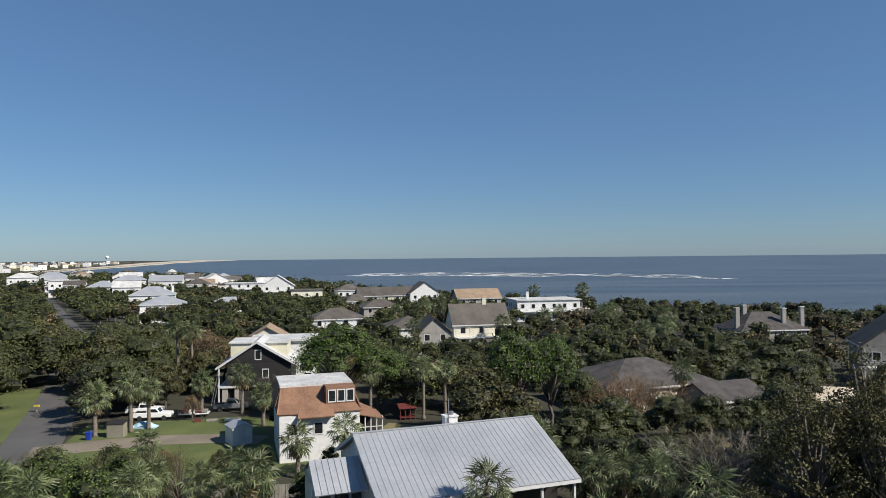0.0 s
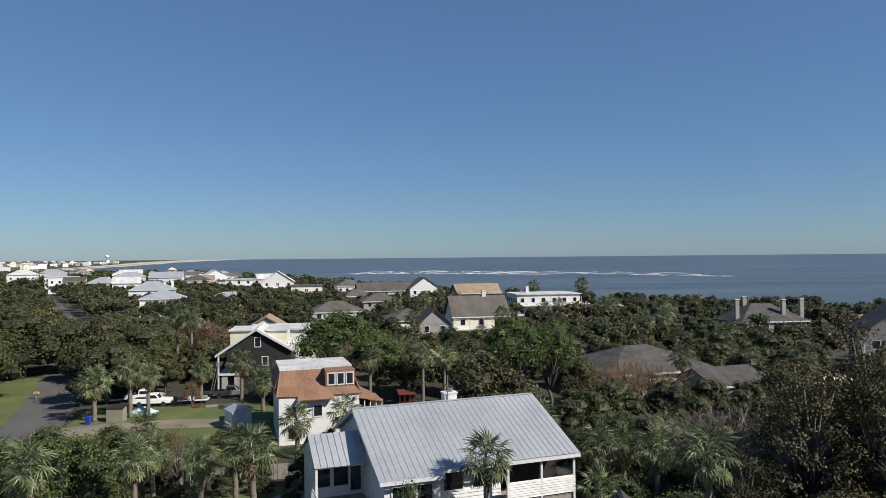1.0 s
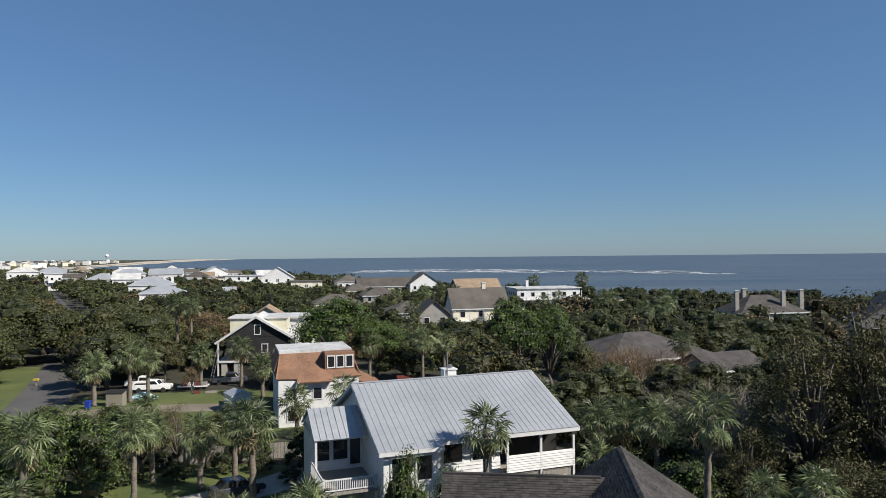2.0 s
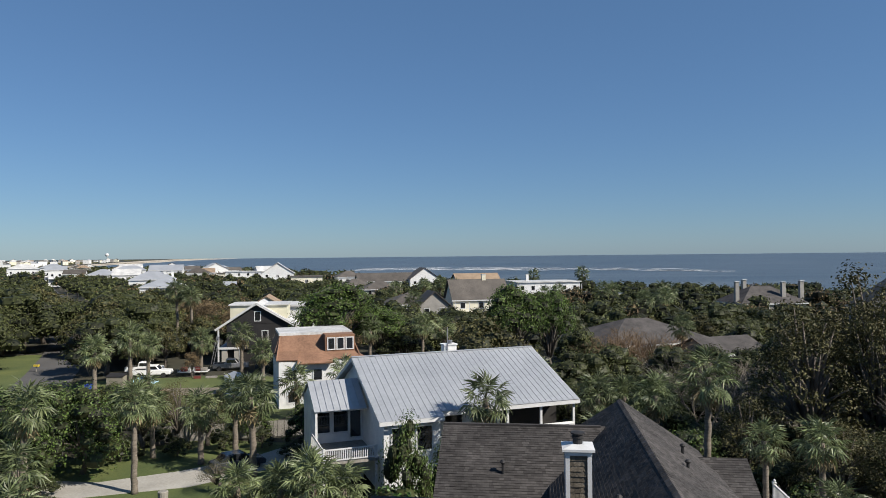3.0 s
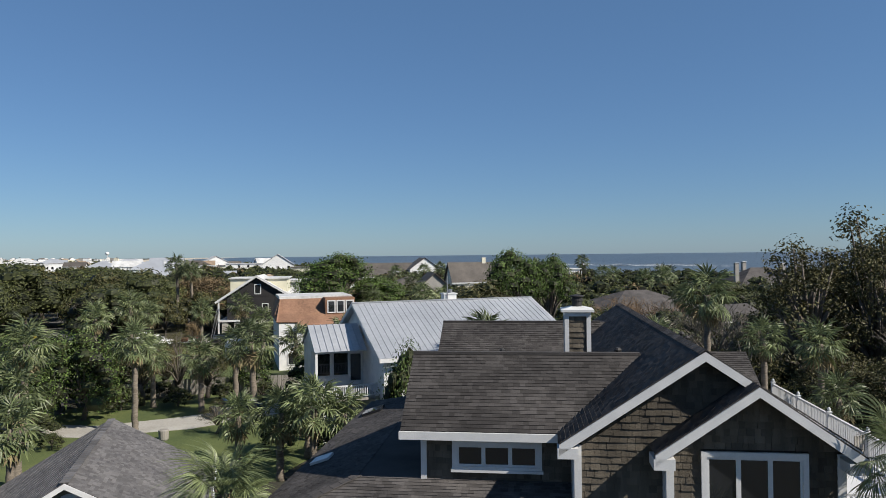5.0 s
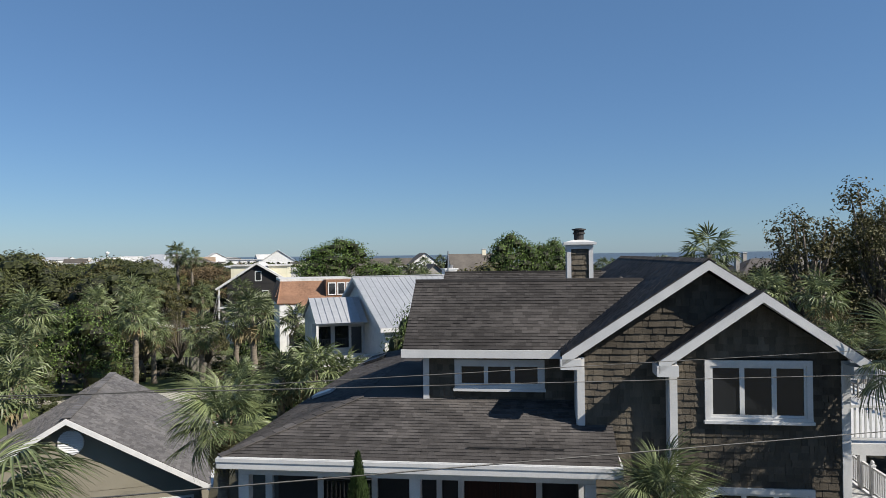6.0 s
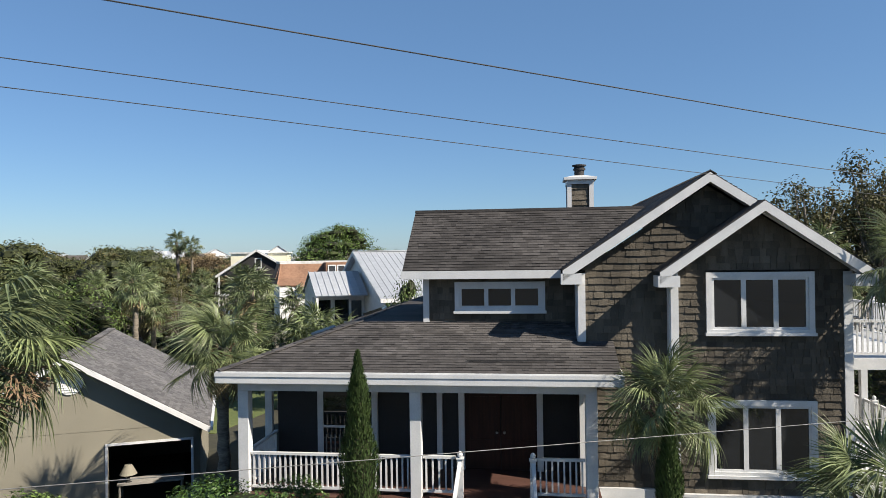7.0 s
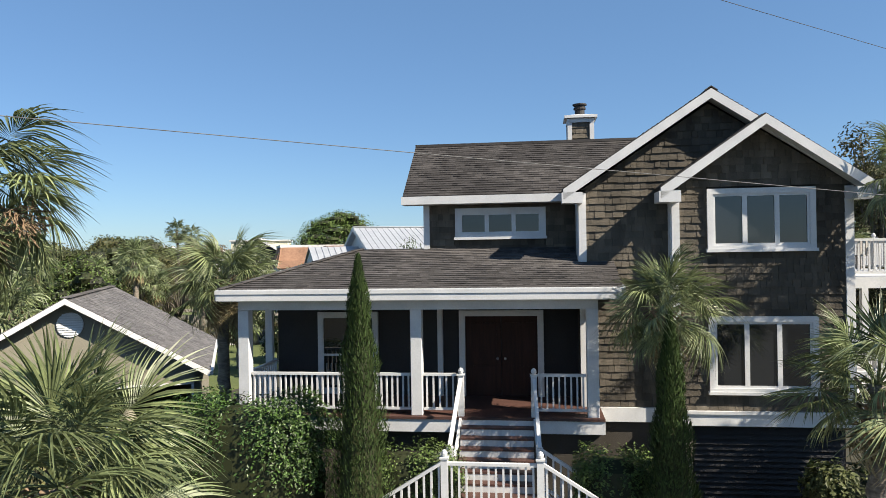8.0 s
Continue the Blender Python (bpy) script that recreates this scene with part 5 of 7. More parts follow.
patio_set()


# ---------- garage ----------
def garage():
    ob = thing("garage", pose(-12.6, 22.9, 0, 0, 0, 17), "tan stucco garage with grey shingle gable roof and open door", "garage")
    hw, rz, ez, L = 4.55, 5.95, 3.28, 9.8
    sl = (rz - ez) / hw
    g = Geo()
    g.box(-4.2, -4.0, 0.5, L - 0.4, 0, 3.3).box(4.0, 4.2, 0.5, L - 0.4, 0, 3.3).box(-4.2, 4.2, L - 0.6, L - 0.4, 0, 3.3)
    g.box(-4.2, 1.2, 0.5, 0.7, 0, 3.3).box(3.9, 4.2, 0.5, 0.7, 0, 3.3).box(1.2, 3.9, 0.5, 0.7, 2.75, 3.3)
    part("wall", g, STUCCO, ob)
    g = Geo()
    g.solid([(-4.2, 0.5, 3.28), (4.2, 0.5, 3.28), (0, 0.5, rz - 0.16)], [(-4.2, 0.7, 3.28), (4.2, 0.7, 3.28), (0, 0.7, rz - 0.16)])
    part("gable_wall", g, STUCCO, ob)
    lay_roof(ob, [(hw, 0, ez), (hw, L, ez), (0, L, rz), (0, 0, rz)], 20, GSHINGLE)
    lay_roof(ob, [(-hw, 0, ez), (-hw, L, ez), (0, L, rz), (0, 0, rz)], 21, GSHINGLE)
    g = Geo()
    for k in range(32):
        g.beam((0, k * 0.3, rz + 0.03), (0, k * 0.3 + 0.31, rz + 0.015), 0.3, 0.03)
    part("ridge_caps", g, GSHINGLE, ob, kind="stuff")
    for s in (-1, 1):
        g = Geo()
        g.solid([(s * hw, -0.04, ez - 0.22), (0, -0.04, rz - 0.2), (0, -0.04, rz - 0.01), (s * hw, -0.04, ez - 0.01)], [(s * hw, 0.02, ez - 0.22), (0, 0.02, rz - 0.2), (0, 0.02, rz - 0.01), (s * hw, 0.02, ez - 0.01)])
        part("bargeboard", g, TRIM, ob)
    g = Geo()
    g.box(hw - 0.02, hw + 0.1, 0, L, ez - 0.16, ez - 0.02)
    part("gutter", g, TRIM, ob)
    g = Geo()
    g.box(1.12, 1.2, 0.46, 0.5, 0, 2.83).box(1.2, 3.95, 0.46, 0.5, 2.75, 2.83).box(3.9, 3.98, 0.46, 0.5, 0, 2.83)
    part("door_casing", g, TRIM, ob)
    g = Geo()
    g.lathe([(0.42, -0.03), (0.42, 0.03)], 0, 0, 28)
    v = part("gable_vent", g, TRIM, ob, "round white louvred gable vent")
    v.matrix_basis = pose(0.05, 0.48, 5.02, 90)
    for k in range(9):
        z = -0.32 + k * 0.08
        w = math.sqrt(0.4 ** 2 - z * z)
        g = Geo()
        g.solid([(-w, z, 0.03), (w, z, 0.03), (w, z + 0.055, 0.03), (-w, z + 0.055, 0.03)], [(-w, z, 0.06), (w, z, 0.06), (w, z + 0.055, 0.035), (-w, z + 0.055, 0.035)])
        part("slat", g, WHITE, v)
    lamp = thing("table_lamp", ob.matrix_basis @ pose(1.75, 1.2, 1.25), "lamp with a pale cone shade in the open garage", "lamp")
    g = Geo()
    g.lathe([(0.3, 0.28), (0.12, 0.62)], 0, 0, 16)
    part("shade", g, STUCCO, lamp)
    g = Geo()
    g.lathe([(0.12, 0), (0.05, 0.04), (0.04, 0.3), (0.06, 0.4)], 0, 0, 10)
    part("base", g, DARKWALL, lamp)
    tb = thing("shelf", ob.matrix_basis @ pose(2.4, 1.4, 0), "wooden storage bench inside the garage", "shelf")
    g = Geo()
    g.box(-1.0, 1.2, -0.4, 0.4, 1.18, 1.25)
    part("top", g, GREYWOOD, tb)
    for x in (-0.95, 1.1):
        for y in (-0.35, 0.3):
            g = Geo()
            g.box(x, x + 0.06, y, y + 0.06, 0, 1.18)
            part("leg", g, GREYWOOD, tb)


garage()


# ---------- vegetation ----------
def fan_frond(g, m, rr, leaflets, stalk, blade, segs=2, droop=0.5, broad=0.44):
    """One costapalmate palm leaf: a stalk along +x, then leaflets spread round its end, with drooping tips."""
    up = Vector((0, 0, 1))
    s0, s1, s2 = Vector((0, 0, 0)), Vector((stalk * 0.55, 0, stalk * 0.10)), Vector((stalk, 0, 0))
    k = len(g.v)
    for p, w in ((s0, 0.028), (s1, 0.018), (s2, 0.012)):
        g.v += [tuple(m @ (p + Vector((0, -w, 0)))), tuple(m @ (p + Vector((0, w, 0)))), tuple(m @ (p + Vector((0, 0, -w))))]
    for i in (0, 3):
        for a, b in ((0, 1), (1, 2), (2, 0)):
            g.f.append((k + i + a, k + i + b, k + i + 3 + b, k + i + 3 + a))
    half = 2.05 / leaflets
    for i in range(leaflets):
        q = (i + 0.5) / leaflets * 2 - 1
        ang = q * 2.05 + rr.gauss(0, 0.03)
        L = blade * (1.0 - 0.30 * abs(q) ** 2) * rr.uniform(0.84, 1.08)
        # the midrib runs on into the blade and bends down, and carries the middle leaflets
        c = 0.30 * blade * max(0, 1 - abs(q) * 1.3)
        base = s2 + Vector((c, 0, -0.55 * c * c / blade))
        d = Vector((math.cos(ang), math.sin(ang), 0.34 * math.cos(q * 1.5) - 0.12 + rr.gauss(0, 0.05))).normalized()
        side = d.cross(up).normalized()
        prev, limp, split = None, droop * rr.uniform(0.7, 1.35), rr.uniform(0.36, 0.5)
        for j in range(segs + 1):
            f = j / segs
            p = base + d * (L * f) - up * (limp * L * (0.25 * f * f + 0.75 * max(0, f - 0.3) ** 1.6 / 0.565))
            wide = L * math.tan(half) * 1.15 * broad / 0.44
            ww = wide * max(f, 0.04) if f < split else wide * split * max(0.03, 1 - (f - split) / (1 - split)) ** 0.8
            k = len(g.v)
            g.v += [tuple(m @ (p - side * ww + up * ww * 0.45)), tuple(m @ (p - up * ww * 0.35)), tuple(m @ (p + side * ww + up * ww * 0.45))]
            if prev is not None:
                g.f += [(prev, prev + 1, k + 1, k), (prev + 1, prev + 2, k + 2, k + 1)]
            prev = k


def crown_poses(rr, n, low=-55, high=80):
    """Where fronds leave the heart of a palm: young ones upright, old ones hanging."""
    out = []
    for k in range(n):
        q = (k + 0.5) / n
        el = high - (high - low) * q ** 0.85 + rr.gauss(0, 6)
        az = k * 137.5 + rr.gauss(0, 12)
        out.append((az, el))
    return out


def frond_matrix(az, el, roll, z=0.0):
    return pose(0, 0, z, 0, 0, az) @ pose(0, 0, 0, 0, -el, 0) @ pose(0, 0, 0, roll, 0, 0)


def trunk_geo(rr, h, r=0.17, lean=0.0):
    g = Geo()
    n = max(6, int(h * 3.5))
    pts, rad = [], []
    for k in range(n + 1):
        f = k / n
        pts.append((lean * f * f * h + 0.02 * rr.gauss(0, 1), 0.02 * rr.gauss(0, 1), h * f))
        rad.append(r * (1.25 - 0.35 * f) * (1.0 + 0.09 * (k % 2)) * (1.25 if f < 0.04 else 1))
    g.tube(pts, rad, 9)
    return g


def boots_geo(rr, h, r=0.2):
    g = Geo()
    for k in range(26):
        z = h - 0.15 - 0.9 * (k / 26)
        a = k * 2.4
        p = Vector((r * math.cos(a) * 0.7, r * math.sin(a) * 0.7, z))
        g.beam(p, p + Vector((math.cos(a) * 0.2, math.sin(a) * 0.2, 0.28)), 0.09, 0.035)
    return g


PALM_MESHES = []
for k in range(5):
    rr = random.Random(100 + k)
    c, dry = Geo(), Geo()
    for az, el in crown_poses(rr, 31, -50):
        fan_frond(c, frond_matrix(az, el, rr.uniform(-35, 35)), rr, 12, 0.82 * rr.uniform(0.85, 1.1), 0.72, 2, 0.5, 0.44)
    for az, el in [(j * 51 + 13 * k, rr.uniform(-80, -58)) for j in range(7)]:
        fan_frond(dry, frond_matrix(az, el, rr.uniform(-40, 40), -0.1), rr, 9, 0.7, 0.75, 2, 0.3)
    PALM_MESHES.append((c.mesh("crown", FROND), dry.mesh("dead_fronds", DRYFROND)))
FROND_MESHES = []
for k in range(6):
    rr = random.Random(200 + k)
    g = Geo()
    fan_frond(g, Matrix(), rr, 46, 0.78 if k < 4 else 0.6, 0.82, 6, (0.25, 0.4, 0.6, 0.85, 0.35, 0.7)[k], 0.47)
    FROND_MESHES.append(g.mesh("frond", FROND))
DRY_FROND = []
for k in range(2):
    rr = random.Random(220 + k)
    g = Geo()
    fan_frond(g, Matrix(), rr, 20, 0.6, 0.7, 3, 0.8)
    DRY_FROND.append(g.mesh("dead_frond", DRYFROND))


def palm(x, y, crown_z, size=1.0, seed=0, lean=0.0, label="sabal palm with a round crown of fan leaves", group="palms"):
    rr = random.Random(seed * 7 + 3)
    ob = thing("palm_tree", pose(x, y, 0, 0, 0, rr.uniform(0, 360)), label, "palm tree", group)
    part("trunk", trunk_geo(rr, crown_z, 0.16 * max(0.8, size), lean), PALMBARK, ob, smooth=True)
    c, dry = PALM_MESHES[seed % len(PALM_MESHES)]
    for name, me in (("crown", c), ("dead_fronds", dry)):
        o = part(name, me, None, ob)
        o.matrix_basis = pose(lean * crown_z, 0, crown_z) @ Matrix.Scale(size, 4)
    return ob


def near_palm(x, y, crown_z, size=1.0, seed=0, n=30, low=-55, dead=5, high=80, label="sabal palm with stiff drooping fan leaves"):
    rr = random.Random(seed * 11 + 5)
    ob = thing("palm_tree", pose(x, y, 0), label, "palm tree", "palms")
    part("trunk", trunk_geo(rr, crown_z, 0.15 * max(0.8, size)), PALMBARK, ob, smooth=True)
    part("boot_skirt", boots_geo(rr, crown_z, 0.2), BOOTS, ob, "old brown leaf bases")
    for az, el in crown_poses(rr, n, low, high):
        o = part("frond", FROND_MESHES[rr.randrange(6)], None, ob)
        o.matrix_basis = pose(0, 0, crown_z) @ frond_matrix(az, el, rr.uniform(-40, 40)) @ Matrix.Scale(size * rr.uniform(0.85, 1.12), 4)
    for j in range(dead):
        o = part("dead_frond", DRY_FROND[j % 2], None, ob)
        o.matrix_basis = pose(0, 0, crown_z - 0.15) @ frond_matrix(j * 77 + seed * 31, rr.uniform(-82, -62), rr.uniform(-30, 30)) @ Matrix.Scale(size, 4)
    return ob


def leaf_quads(g, rr, centre, radii, n, size, shell=0.55):
    """n bent leaf sprays over a lump."""
    cx, cy, cz = centre
    for _ in range(n):
        z = rr.uniform(-0.75, 1)
        a = rr.uniform(0, 2 * math.pi)
        q = math.sqrt(max(0, 1 - z * z))
        f = shell + (1 - shell) * rr.random() ** 0.6
        f *= rr.uniform(0.9, 1.12)
        p = Vector((cx + radii[0] * q * math.cos(a) * f, cy + radii[1] * q * math.sin(a) * f, cz + radii[2] * z * f))
        d = Vector((rr.gauss(0, 1), rr.gauss(0, 1), rr.gauss(0, 0.6))).normalized()
        nrm = Vector((q * math.cos(a) + rr.gauss(0, 0.34), q * math.sin(a) + rr.gauss(0, 0.34), z + 0.3 + rr.gauss(0, 0.34))).normalized()
        s = d.cross(nrm)
        if s.length < 0.1:
            continue
        s.normalize()
        d = nrm.cross(s)
        L, W = size * rr.uniform(0.6, 1.3), size * rr.uniform(0.35, 0.7)
        k = len(g.v)
        g.v += [tuple(p - d * L * 0.5), tuple(p + s * W * 0.5 + nrm * W * 0.12), tuple(p + d * L * 0.5 - nrm * L * 0.15), tuple(p - s * W * 0.5 + nrm * W * 0.12)]
        g.f.append((k, k + 1, k + 2, k + 3))


def limb_geo(rr, h, r, tips, sides=6):
    g = Geo()
    fork = h * 0.28
    g.tube([(0, 0, -0.1), (0.05 * h * rr.uniform(-1, 1), 0.03 * h, fork * 0.6), (0.06 * h * rr.uniform(-1, 1), 0.05 * h * rr.uniform(-1, 1), fork)], [r * 1.3, r, r * 0.85], sides)
    for t in tips:
        t = Vector(t)
        mid = Vector((t.x * 0.45, t.y * 0.45, fork + (t.z - fork) * 0.6)) + Vector((rr.gauss(0, 0.25), rr.gauss(0, 0.25), 0))
        g.tube([(0, 0, fork * 0.85), mid, t], [r * 0.6, r * 0.32, r * 0.08], 5)
    return g


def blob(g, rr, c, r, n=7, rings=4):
    """A rough closed lump, coloured as the shade inside a leaf mass."""
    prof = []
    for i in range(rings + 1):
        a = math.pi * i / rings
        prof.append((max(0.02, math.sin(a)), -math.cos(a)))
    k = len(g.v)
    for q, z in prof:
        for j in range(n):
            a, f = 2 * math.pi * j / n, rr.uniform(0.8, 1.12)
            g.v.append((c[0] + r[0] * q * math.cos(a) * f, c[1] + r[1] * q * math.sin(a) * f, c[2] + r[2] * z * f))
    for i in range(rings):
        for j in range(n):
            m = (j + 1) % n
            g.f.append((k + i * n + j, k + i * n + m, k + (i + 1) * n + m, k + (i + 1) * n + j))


def lumpy_tree(seed, h, w, lumps, per, size, leafmat, crown_from=0.3, flat=1.0, solid=0.72, tight=1.0):
    """Trunk and crown meshes of a broad tree."""
    rr = random.Random(seed)
    g, tips, core = Geo(), [], Geo()
    for k in range(lumps):
        a, q = k * 2.4 + rr.gauss(0, 0.3), math.sqrt((k + 0.5) / lumps)
        zf = crown_from + (0.86 - crown_from) * (1 - q ** 2.2 * 0.75) * rr.uniform(0.75, 1.08)
        c = (q * w * 0.40 * math.cos(a), q * w * 0.40 * math.sin(a), h * zf)
        r = w * rr.uniform(0.15, 0.24) * tight
        leaf_quads(g, rr, c, (r, r, r * 0.72 * flat), per, size, 0.55 if solid else 0.15)
        # dark core stands in for the crown's own shading
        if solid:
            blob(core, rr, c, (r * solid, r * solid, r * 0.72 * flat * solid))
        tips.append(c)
    return limb_geo(rr, h, 0.03 * h, tips[::2] if tight == 1 else tips).mesh("trunk", BARK, True), g.mesh("crown", leafmat), core.mesh("inner_foliage", CORESHADE) if solid else None


TREES = {
    "oak": [lumpy_tree(300 + k, 9, 11, 22, 112, 0.42, OAK, 0.2, 1.0, 0.62) for k in range(3)],
    "olive": [lumpy_tree(310 + k, 8, 8, 17, 135, 0.38, OLIVE, 0.22, 1.0, 0.6) for k in range(3)],
    "rust": [lumpy_tree(320 + k, 8, 7, 18, 180, 0.28, RUSTLEAF, 0.25, 1.0, 0) for k in range(2)],
    "pine": [lumpy_tree(330 + k, 11, 11, 34, 210, 0.27, PINE, 0.42, 0.55, 0.5, 0.85) for k in range(2)],
    "tall": [lumpy_tree(340 + k, 16, 11, 60, 130, 0.28, OLIVE, 0.12, 1.0, 0, 0.62) for k in range(3)],
    "dense": [lumpy_tree(370 + k, 8, 9, 34, 112, 0.28, BOXLEAF, 0.02, 1.0, 0.45) for k in range(2)],
    "bush": [lumpy_tree(350 + k, 3, 4, 12, 130, 0.24, GLOSSLEAF, 0.15) for k in range(2)],
    "low": [lumpy_tree(380 + k, 8, 9, 20, 90, 0.36, OAK, 0.02, 1.0, 0.5) for k in range(2)],
    "thin": [lumpy_tree(360 + k, 12, 8, 40, 110, 0.17, OLIVE, 0.25, 1.0, 0) for k in range(2)],
}
TREE_LABEL = {"oak": "dense dark green live oak", "olive": "olive green broad-leaved tree", "rust": "thin tree with rust-coloured autumn leaves", "pine": "dark green pine with layered clumps of needles",
              "tall": "tall dark broad-leaved tree beside the house", "bush": "rounded glossy green shrub", "dense": "dense green garden tree with fine leaves", "low": "low dense evergreen shrub under the trees", "thin": "tall sparse tree showing its branches"}
TREE_H = {"oak": 9, "olive": 8, "rust": 8, "pine": 11, "tall": 16, "bush": 3, "thin": 12, "dense": 8, "low": 8}


def tree(kind, x, y, h, wide=1.0, seed=0):
    ob = thing("shrub" if kind in ("bush", "low") else "tree", pose(x, y, 0, 0, 0, (seed * 73) % 360), TREE_LABEL[kind], "shrub" if kind in ("bush", "low") else "tree", "shrubs" if kind in ("bush", "low") else "trees")
    t, c, inner = TREES[kind][seed % len(TREES[kind])]
    s = h / TREE_H[kind]
    for name, me in (("trunk", t), ("crown", c), ("inner_foliage", inner)):
        if me is None:
            continue
        o = part(name, me, None, ob)
        o.matrix_basis = Matrix.Diagonal((s * wide, s * wide, s, 1))
    return ob


def bare_mesh(seed, h, material, spread=0.5, levels=5):
    rr = random.Random(seed)
    g = Geo()

    def grow(p, d, L, r, lev):
        q = p + d * L
        mid = p + d * L * 0.5 + Vector((rr.gauss(0, 1), rr.gauss(0, 1), rr.gauss(0, 1))) * L * 0.06
        r = max(r, 0.011)
        g.tube([p, mid, q], [r, r * 0.8, r * 0.6], 4 if lev > 2 else 3)
        if lev == 0:
            return
        for _ in range(3 if lev > 1 else 2):
            nd = (d + Vector((rr.gauss(0, spread), rr.gauss(0, spread), rr.gauss(0.12, spread * 0.6)))).normalized()
            grow(q if rr.random() < 0.6 else p + d * L * rr.uniform(0.5, 0.95), nd, L * rr.uniform(0.62, 0.85), r * 0.58, lev - 1)
    for k in range(3):
        a = k * 2.1
        grow(Vector((0, 0, -0.1)), Vector((math.cos(a) * 0.3, math.sin(a) * 0.3, 1)).normalized(), h * 0.3, h * 0.016, levels)
    return g.mesh("bare_crown", material)


BARE = [bare_mesh(400, 8, TWIG), bare_mesh(401, 8, TWIG)]
RUSTBARE = [bare_mesh(402, 7, RUSTTWIG, 0.42, 5)]


def bare_tree(x, y, h, rust=False, seed=0, wide=1.0):
    ob = thing("tree", pose(x, y, 0, 0, 0, seed * 57), "rust-brown leafless bushy tree" if rust else "bare grey leafless tree", "tree", "trees")
    o = part("bare_crown", (RUSTBARE if rust else BARE)[seed % (1 if rust else 2)], None, ob)
    s = h / 8
    o.matrix_basis = Matrix.Diagonal((s * wide, s * wide, s, 1))
    return ob


# palms close to the camera
near_palm(-5.85, 8.3, 8.3, 0.95, 1, 32, -78, 6, 42, "tall palm whose drooping leaves hang beside the camera")
near_palm(-3.85, 6.8, 5.0, 0.98, 2, 40, -30, 1, 84, "low palm with long stiff fan leaves spreading wide")
near_palm(4.66, 14.35, 6.02, 0.84, 3, 36, -55, 4, 80, "sabal palm standing before the shingled house")
near_palm(7.15, 11.3, 5.0, 0.98, 4, 28, -45, 4, 75, "palm with stiff fan leaves by the house corner")
near_palm(10.3, 15.0, 8.9, 0.85, 5, 17, -55, 4, 75, "tall palm rising beside the balcony")
near_palm(-6.35, 19.8, 6.6, 1.05, 6, 30, -45, 6, 75, "palm with dry skirt between garage and porch")
near_palm(12.3, 13.7, 6.3, 1.15, 7, 26, -55, 4, 75, "palm beside the walk that shades the house corner")
# palms of the gardens
for k, (x, y, z, s) in enumerate(((-23.5, 52.7, 7.0, 1.2), (-15.5, 56.6, 6.5, 1.45), (-29.7, 48.9, 7.4, 1.4), (-25.0, 40.5, 5.6, 1.3), (-27.6, 38.5, 4.6, 1.2), (-9.8, 41.5, 4.0, 1.2), (-7.6, 40.6, 4.6, 1.25), (-6.0, 41.5, 4.0, 1.15),
                                  (-21, 60, 4.8, 1.3), (-18.6, 62, 5.6, 1.3), (3.2, 50.0, 7.5, 1.35), (14.65, 38.2, 11.1, 1.12), (14.3, 30.4, 9.6, 0.66), (17.6, 31.6, 9.2, 0.85), (16.3, 28.4, 7.4, 0.75),
                                  (-47.6, 94.6, 5.4, 1.6), (-43.8, 97, 6.6, 1.6), (-42, 98.6, 5.6, 1.4), (-31.4, 108, 6.0, 1.5), (-26, 100, 4.4, 1.4), (-16, 76, 4.2, 1.4), (-10.8, 76.5, 5.0, 1.4), (-48.2, 126, 12.0, 1.5), (-45.2, 125, 11.0, 1.4),
                                  (13.0, 58, 6.2, 1.3), (15.6, 60, 5.6, 1.3), (17.4, 56, 6.4, 1.3), (20, 62, 5.4, 1.3), (10, 70, 5.6, 1.4), (35, 101, 7.2, 1.4), (-3.0, 103, 7.6, 1.3), (0.2, 105, 7.0, 1.3), (-11, 104, 7.0, 1.4), (-26, 62, 4.8, 1.2),
                                  (57, 284, 10.0, 2.2), (38, 290, 9.0, 2.2), (47, 205, 7.4, 1.8), (52, 212, 7.0, 1.8), (60, 190, 8, 1.8), (64, 196, 7.4, 1.8), (-7, 165, 7.4, 1.6), (15, 178, 7, 1.6), (98, 140, 10, 1.6), (30, 205, 6.5, 1.6), (36, 215, 6.8, 1.6),
                                  (-14, 205, 8.2, 1.7), (-6, 225, 8.4, 1.7), (-1, 232, 8.8, 1.7), (4, 228, 8.0, 1.7), (44, 150, 8.0, 1.6), (50, 156, 8.2, 1.6), (-37, 106, 5.2, 1.4), (-33.5, 78, 3.4, 1.2), (-9, 46, 3.6, 1.2))):
    palm(x, y, z, s, k, 0.03 * math.sin(k * 2.1))
palm(-50.5, 70.5, 3.6, 1.3, 61)
palm(-40, 62, 4.6, 1.3, 62)

